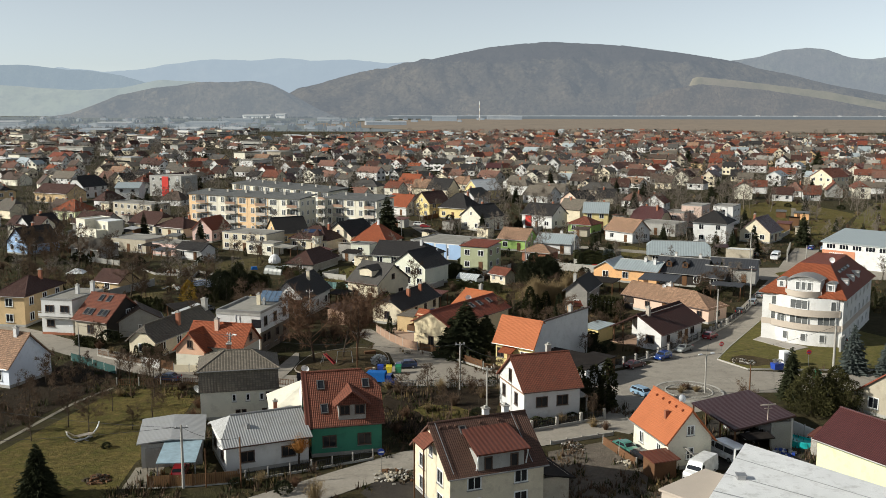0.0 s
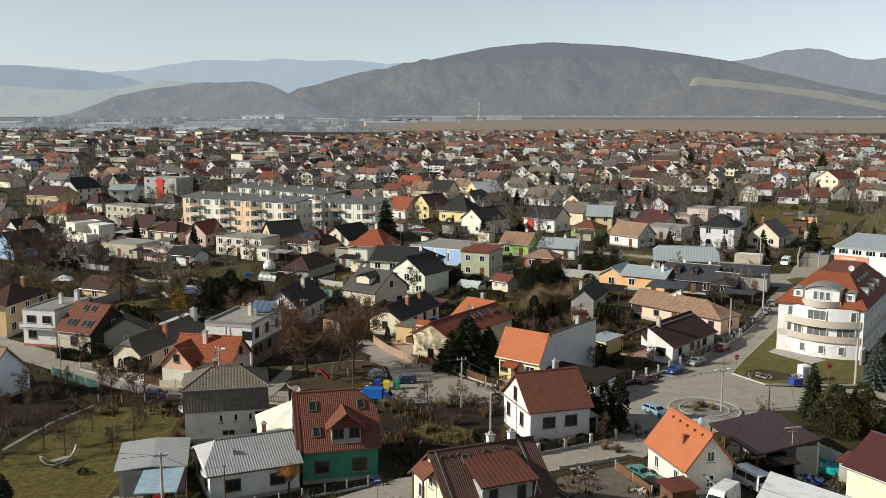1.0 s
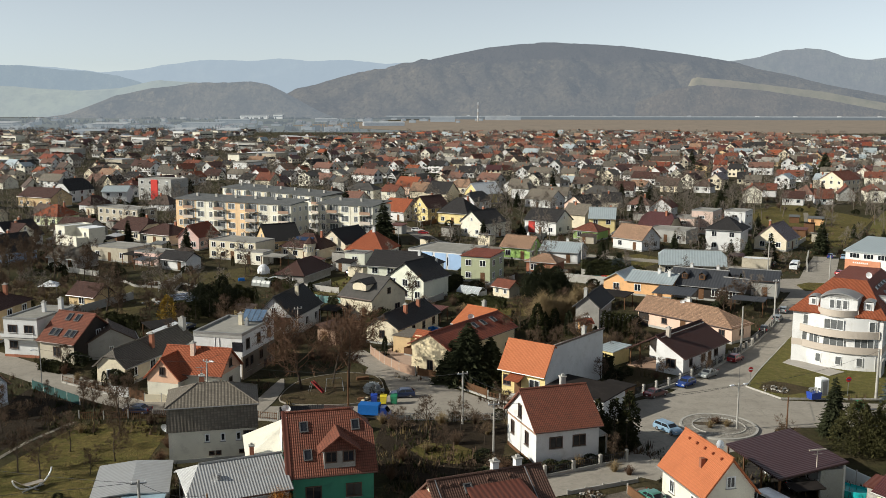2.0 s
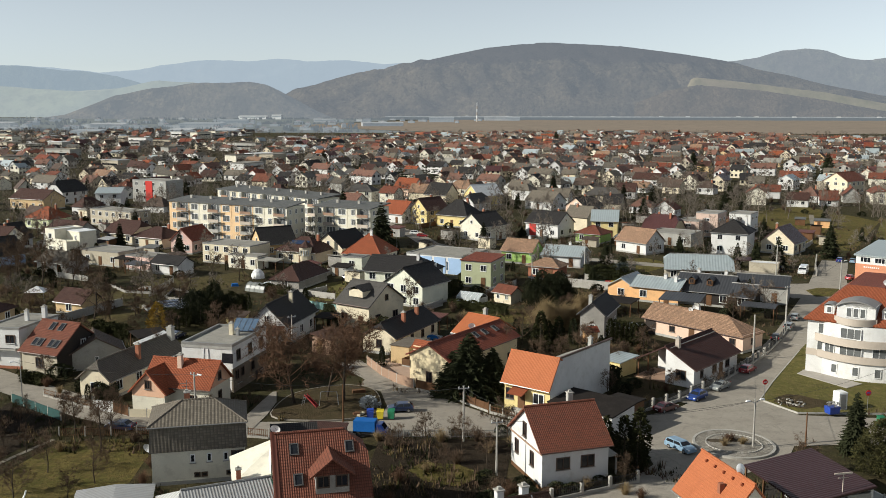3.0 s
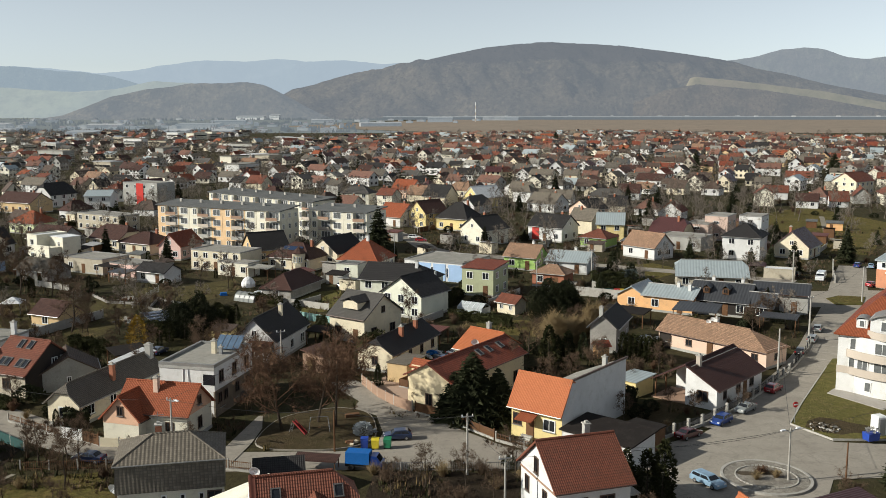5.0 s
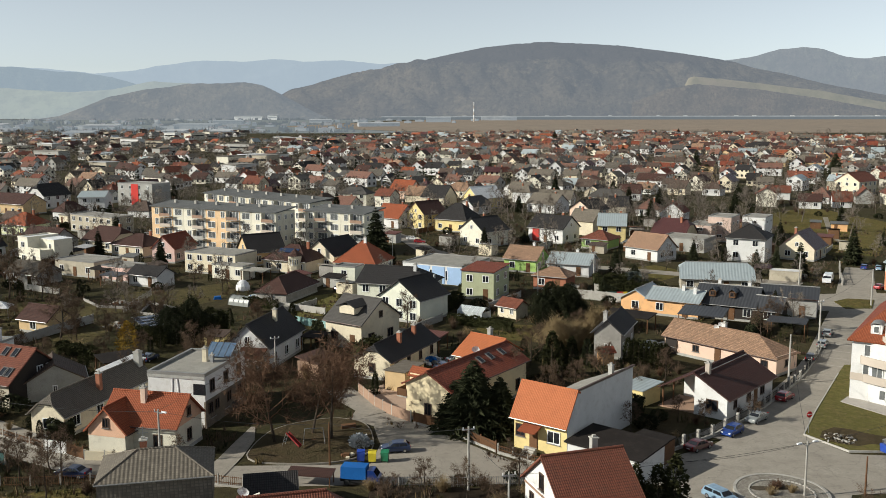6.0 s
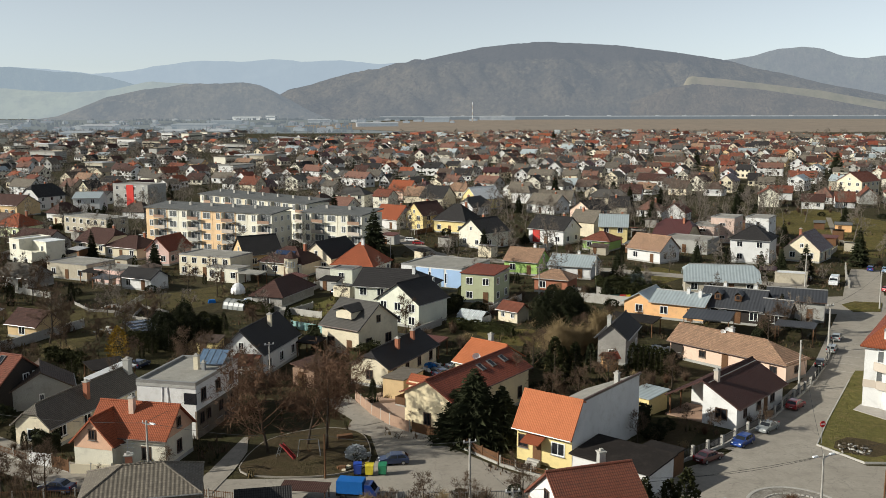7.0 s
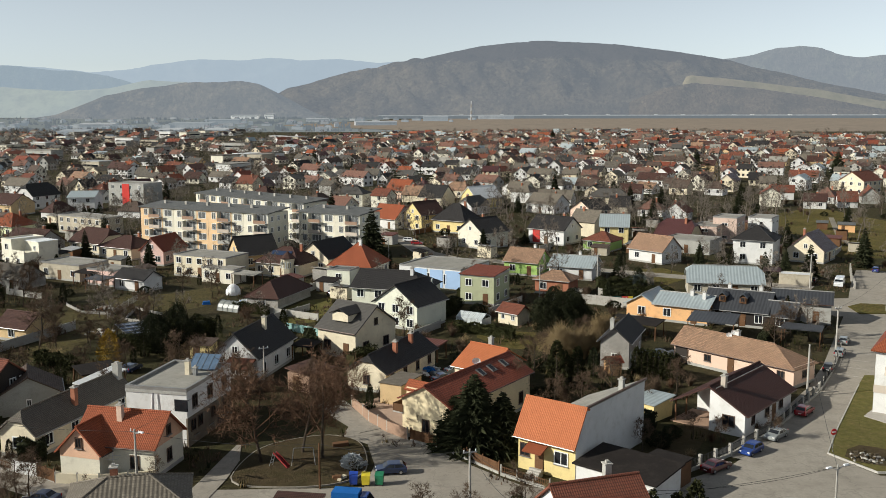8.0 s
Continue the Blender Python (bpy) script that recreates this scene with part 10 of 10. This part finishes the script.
fence([(-63.6, 187.2), (-59.2, 185.1), (-58.7, 191.6), (-65.2, 196.4), (-63.6, 187.2)], "low dark wall round a garden bed", "wall", 0.5, 3.2, WALL["rough"], 0)
fence([(-79.2, 199), (-73.7, 192.7), (-68.2, 191.7)], "low dark boarded edging of a garden bed", "wall", 0.5, 3.2, WALL["rough"], 0)
fence([(20.2, 213.4), (27, 210.6), (35, 206)], "pale concrete panel wall along the street", "wall", 1.4, 3.0, M_CONC, 0)
fence([(17, 212.6), (9, 217)], "pale concrete panel wall along the street", "wall", 1.4, 3.0, M_CONC, 0)
fence([(72.2, 221.5), (75, 231), (79.5, 244)], "pale pillared fence along the lane", "pillar", 1.5, 3.2, M_CONC, 0.4)
fence([(60, 266), (69, 272)], "dark railing fence beside the villa", "rail", 1.3, 3.0, M_BLACK, 0.2)
heap(-9.2, 157.6, 2.2, 0.8, 46, (M_TARP, M_WHITE, M_STEEL), "blue tarpaulin, pale sheets and scrap in a back yard", 61, 0.55, "scrap_pile", "scrap")
heap(-71, 196.5, 2.0, 0.4, 30, (WALL["brown"], M_CONC), "planks and pots beside a garden bed", 62, 0.35, "timber_pile", "timber")
heap(-46.5, 203.5, 1.8, 0.6, 30, (M_TARP, M_POLY, M_WHITE), "blue and pale sheeting in a garden", 63, 0.5, "sheet_pile", "clutter")
heap(23.4, 206.4, 1.6, 0.6, 34, (WALL["red"], M_TARP, WALL["yellow"], M_WHITE), "brightly coloured toys and playthings by the wall", 64, 0.4, "toy_pile", "toys")

random.seed(91)
made = 0
for _ in range(900):
    y = random.uniform(165, 330)
    x = random.uniform(-0.5, 0.34) * y
    if made > 48 or not free(x, y, 2.4) or (-95 < x < -44 and y < 218) or (-38 < x < 16 and y < 204) or (24 < x < 80 and y < 265):
        continue
    made += 1
    w_, r_ = random.choice(("brown", "rough", "grey", "taupe", "cream", "rough")), random.choice(("felt", "tar", "muted_brown", "pale_sheet", "brown_sheet", "bitumen", "grey"))
    L_, W_ = random.uniform(2.6, 5.0), random.uniform(2.2, 3.2)
    names_ = {"rough": "grey block", "brown": "brown timber", "grey": "grey plastered", "taupe": "taupe plastered", "cream": "cream plastered"}
    shed(x, y, -28 + random.choice((0, 90, 0, 180)) + random.uniform(-6, 6), L_, W_, random.uniform(2.0, 2.6), w_, r_, f"{names_[w_]} garden shed with a low leaning roof")
    TAKEN.append((x, y, 2.2))
made = 0
for _ in range(600):
    y = random.uniform(170, 310)
    x = random.uniform(-0.5, 0.34) * y
    a = radians(-28 + random.choice((0, 90)))
    n_ = random.uniform(7, 14)
    q = [(x + math.cos(a) * n_ * k / 4, y + math.sin(a) * n_ * k / 4) for k in range(5)]
    if made > 30 or (-95 < x < -44 and y < 218) or not all(free(u, v, 0.1) for u, v in q):
        continue
    made += 1
    k = random.random()
    if k < 0.4:
        fence([q[0], q[4]], "low grey concrete garden wall", "wall", 1.2, 3.4, M_CONC, 0)
    elif k < 0.7:
        fence([q[0], q[4]], "brown boarded garden fence", "wall", 1.4, 3.4, WALL["brown"], 0)
    else:
        hedge(q[0], q[4], 1.1, 1.6, 700 + made)

canopy(-48.8, 141.5, 78, 8.0, 2.2, 3.4, "membrane", "narrow white sheet roof behind the low house")
canopy(-51.8, 147.4, 40, 5.0, 4.4, 2.8, "tar", "dark flat roof on posts behind the low house")
shed(-42.9, 164.4, -5, 3.2, 2.6, 2.0, "yellow", "muted_brown", "small yellow garden shed with a brown roof")
house(-57.0, 139.5, 117, 6.0, 7.0, 2.6, 4.6, "grey", "muted_brown", "small grey gabled house with a brown roof", sides="l", per=4, win=(0.6, 0.9), chims=(), gable_win=False, plinth="", door="")
sheet_of("lawn", [(16.5, 131.9), (22.1, 139.1), (24.1, 134.7), (19.7, 124.4), (17, 126)], 0.02, M_TURF, "small dark front garden behind the pillared fence", "lawn")
# dark soil sheet puts the front yard's shade into the ground colour
sheet_of("garden_bed", [(3.6, 93.4), (15.0, 99.8), (13.3, 99.9), (5.4, 96.4)], 0.02, M_SOIL, "dark shaded front bed before the white house", "garden plot")
for k in range(9):
    s_ = thing("shrub", 4.8 + k * 1.05, 94.8 + k * 0.56, k * 40, "leafless dark shrub before the white house", "shrub", "front garden shrubs")
    part("crown", brush_shape(820 + k, 0.6 + 0.06 * (k % 4), 0.9 + 0.12 * (k % 3), 110), M_TWIG_R if k % 2 else M_TWIG, s_)
house(-37.6, 241.5, 62, 11, 8.5, 3.6, 6.8, "cream", "dark", "cream house with a steep black roof beside the turret house", sides="l", chims=())
flat_house(-31.6, 224.6, -18, 5.2, 4.4, 3.0, "pale_green", "felt", "low pale green annex with a flat grey roof", floors=1, sides="f", per=4, plinth="", door="")
car(-29.8, 216.2, 60, "white", "white estate car parked behind the pale green house", "estate")
car(-28.4, 209.6, 60, "white", "white hatchback parked behind the pale green house")
car(-31.2, 211.0, 60, "black", "dark hatchback parked behind the pale green house")
fence([(-37.6, 212), (-35.6, 219), (-34.0, 226)], "long grey concrete garden wall", "wall", 1.5, 3.2, M_CONC, 0)
house(49.0, 283.5, -34, 9.5, 8.5, 3.2, 6.8, "vanilla", "maroon", "house with a dark maroon roof and brick chimneys", kind="half", sides="f", chims=((-0.2, 0.2), (0.25, -0.2)))
stand_wall = thing("painted_wall", 22.8, 204.9, 0, "low wall with teal, red and yellow painted panels", "painted wall")
for x0, w_, m_ in ((-1.0, 3.4, plain("teal_panel", (0.02, 0.12, 0.10), 0.6)), (1.4, 1.2, WALL["red"]), (2.4, 0.8, plain("yellow_panel", (0.7, 0.5, 0.03), 0.6))):
    part("panel", Shape().box((x0, 0, 0.75), (w_, 0.12, 1.5)), m_, stand_wall)
heap(22.2, 203.9, 2.4, 0.3, 90, (M_CONC, M_WHITE), "row of pale stones before the painted wall", 66, 0.2)
junip = thing("juniper", 29.8, 223.4, 0, "broad grey-green juniper beside the hedge", "shrub")
part("foliage", clump_shape(97, 2.8, 2.4, 2.2, 1100, 0.22), M_NEEDLE_B, junip)
part("trunk", Shape().tube((0, 0, 0), (0, 0, 1.2), 0.12, 0.05, 6, False), M_BARK, junip)
for k in range(5):
    sheet_of("road_marking", [(47.2 + k * 1.9, 158.2 + k * 4.1), (49.6 + k * 1.9, 157.0 + k * 4.1), (49.7 + k * 1.9, 157.2 + k * 4.1), (47.3 + k * 1.9, 158.4 + k * 4.1)], 0.058, M_PAVE, "worn white parking bay line", "road marking")

# ---------------------------------------------------------------- true size
for ob in scene.objects:
    if ob.parent is None and ob.type in {"MESH", "EMPTY"} and ob.get("kind") != "backdrop":
        ob.matrix_basis = Matrix.Scale(SCALE, 4) @ ob.matrix_basis
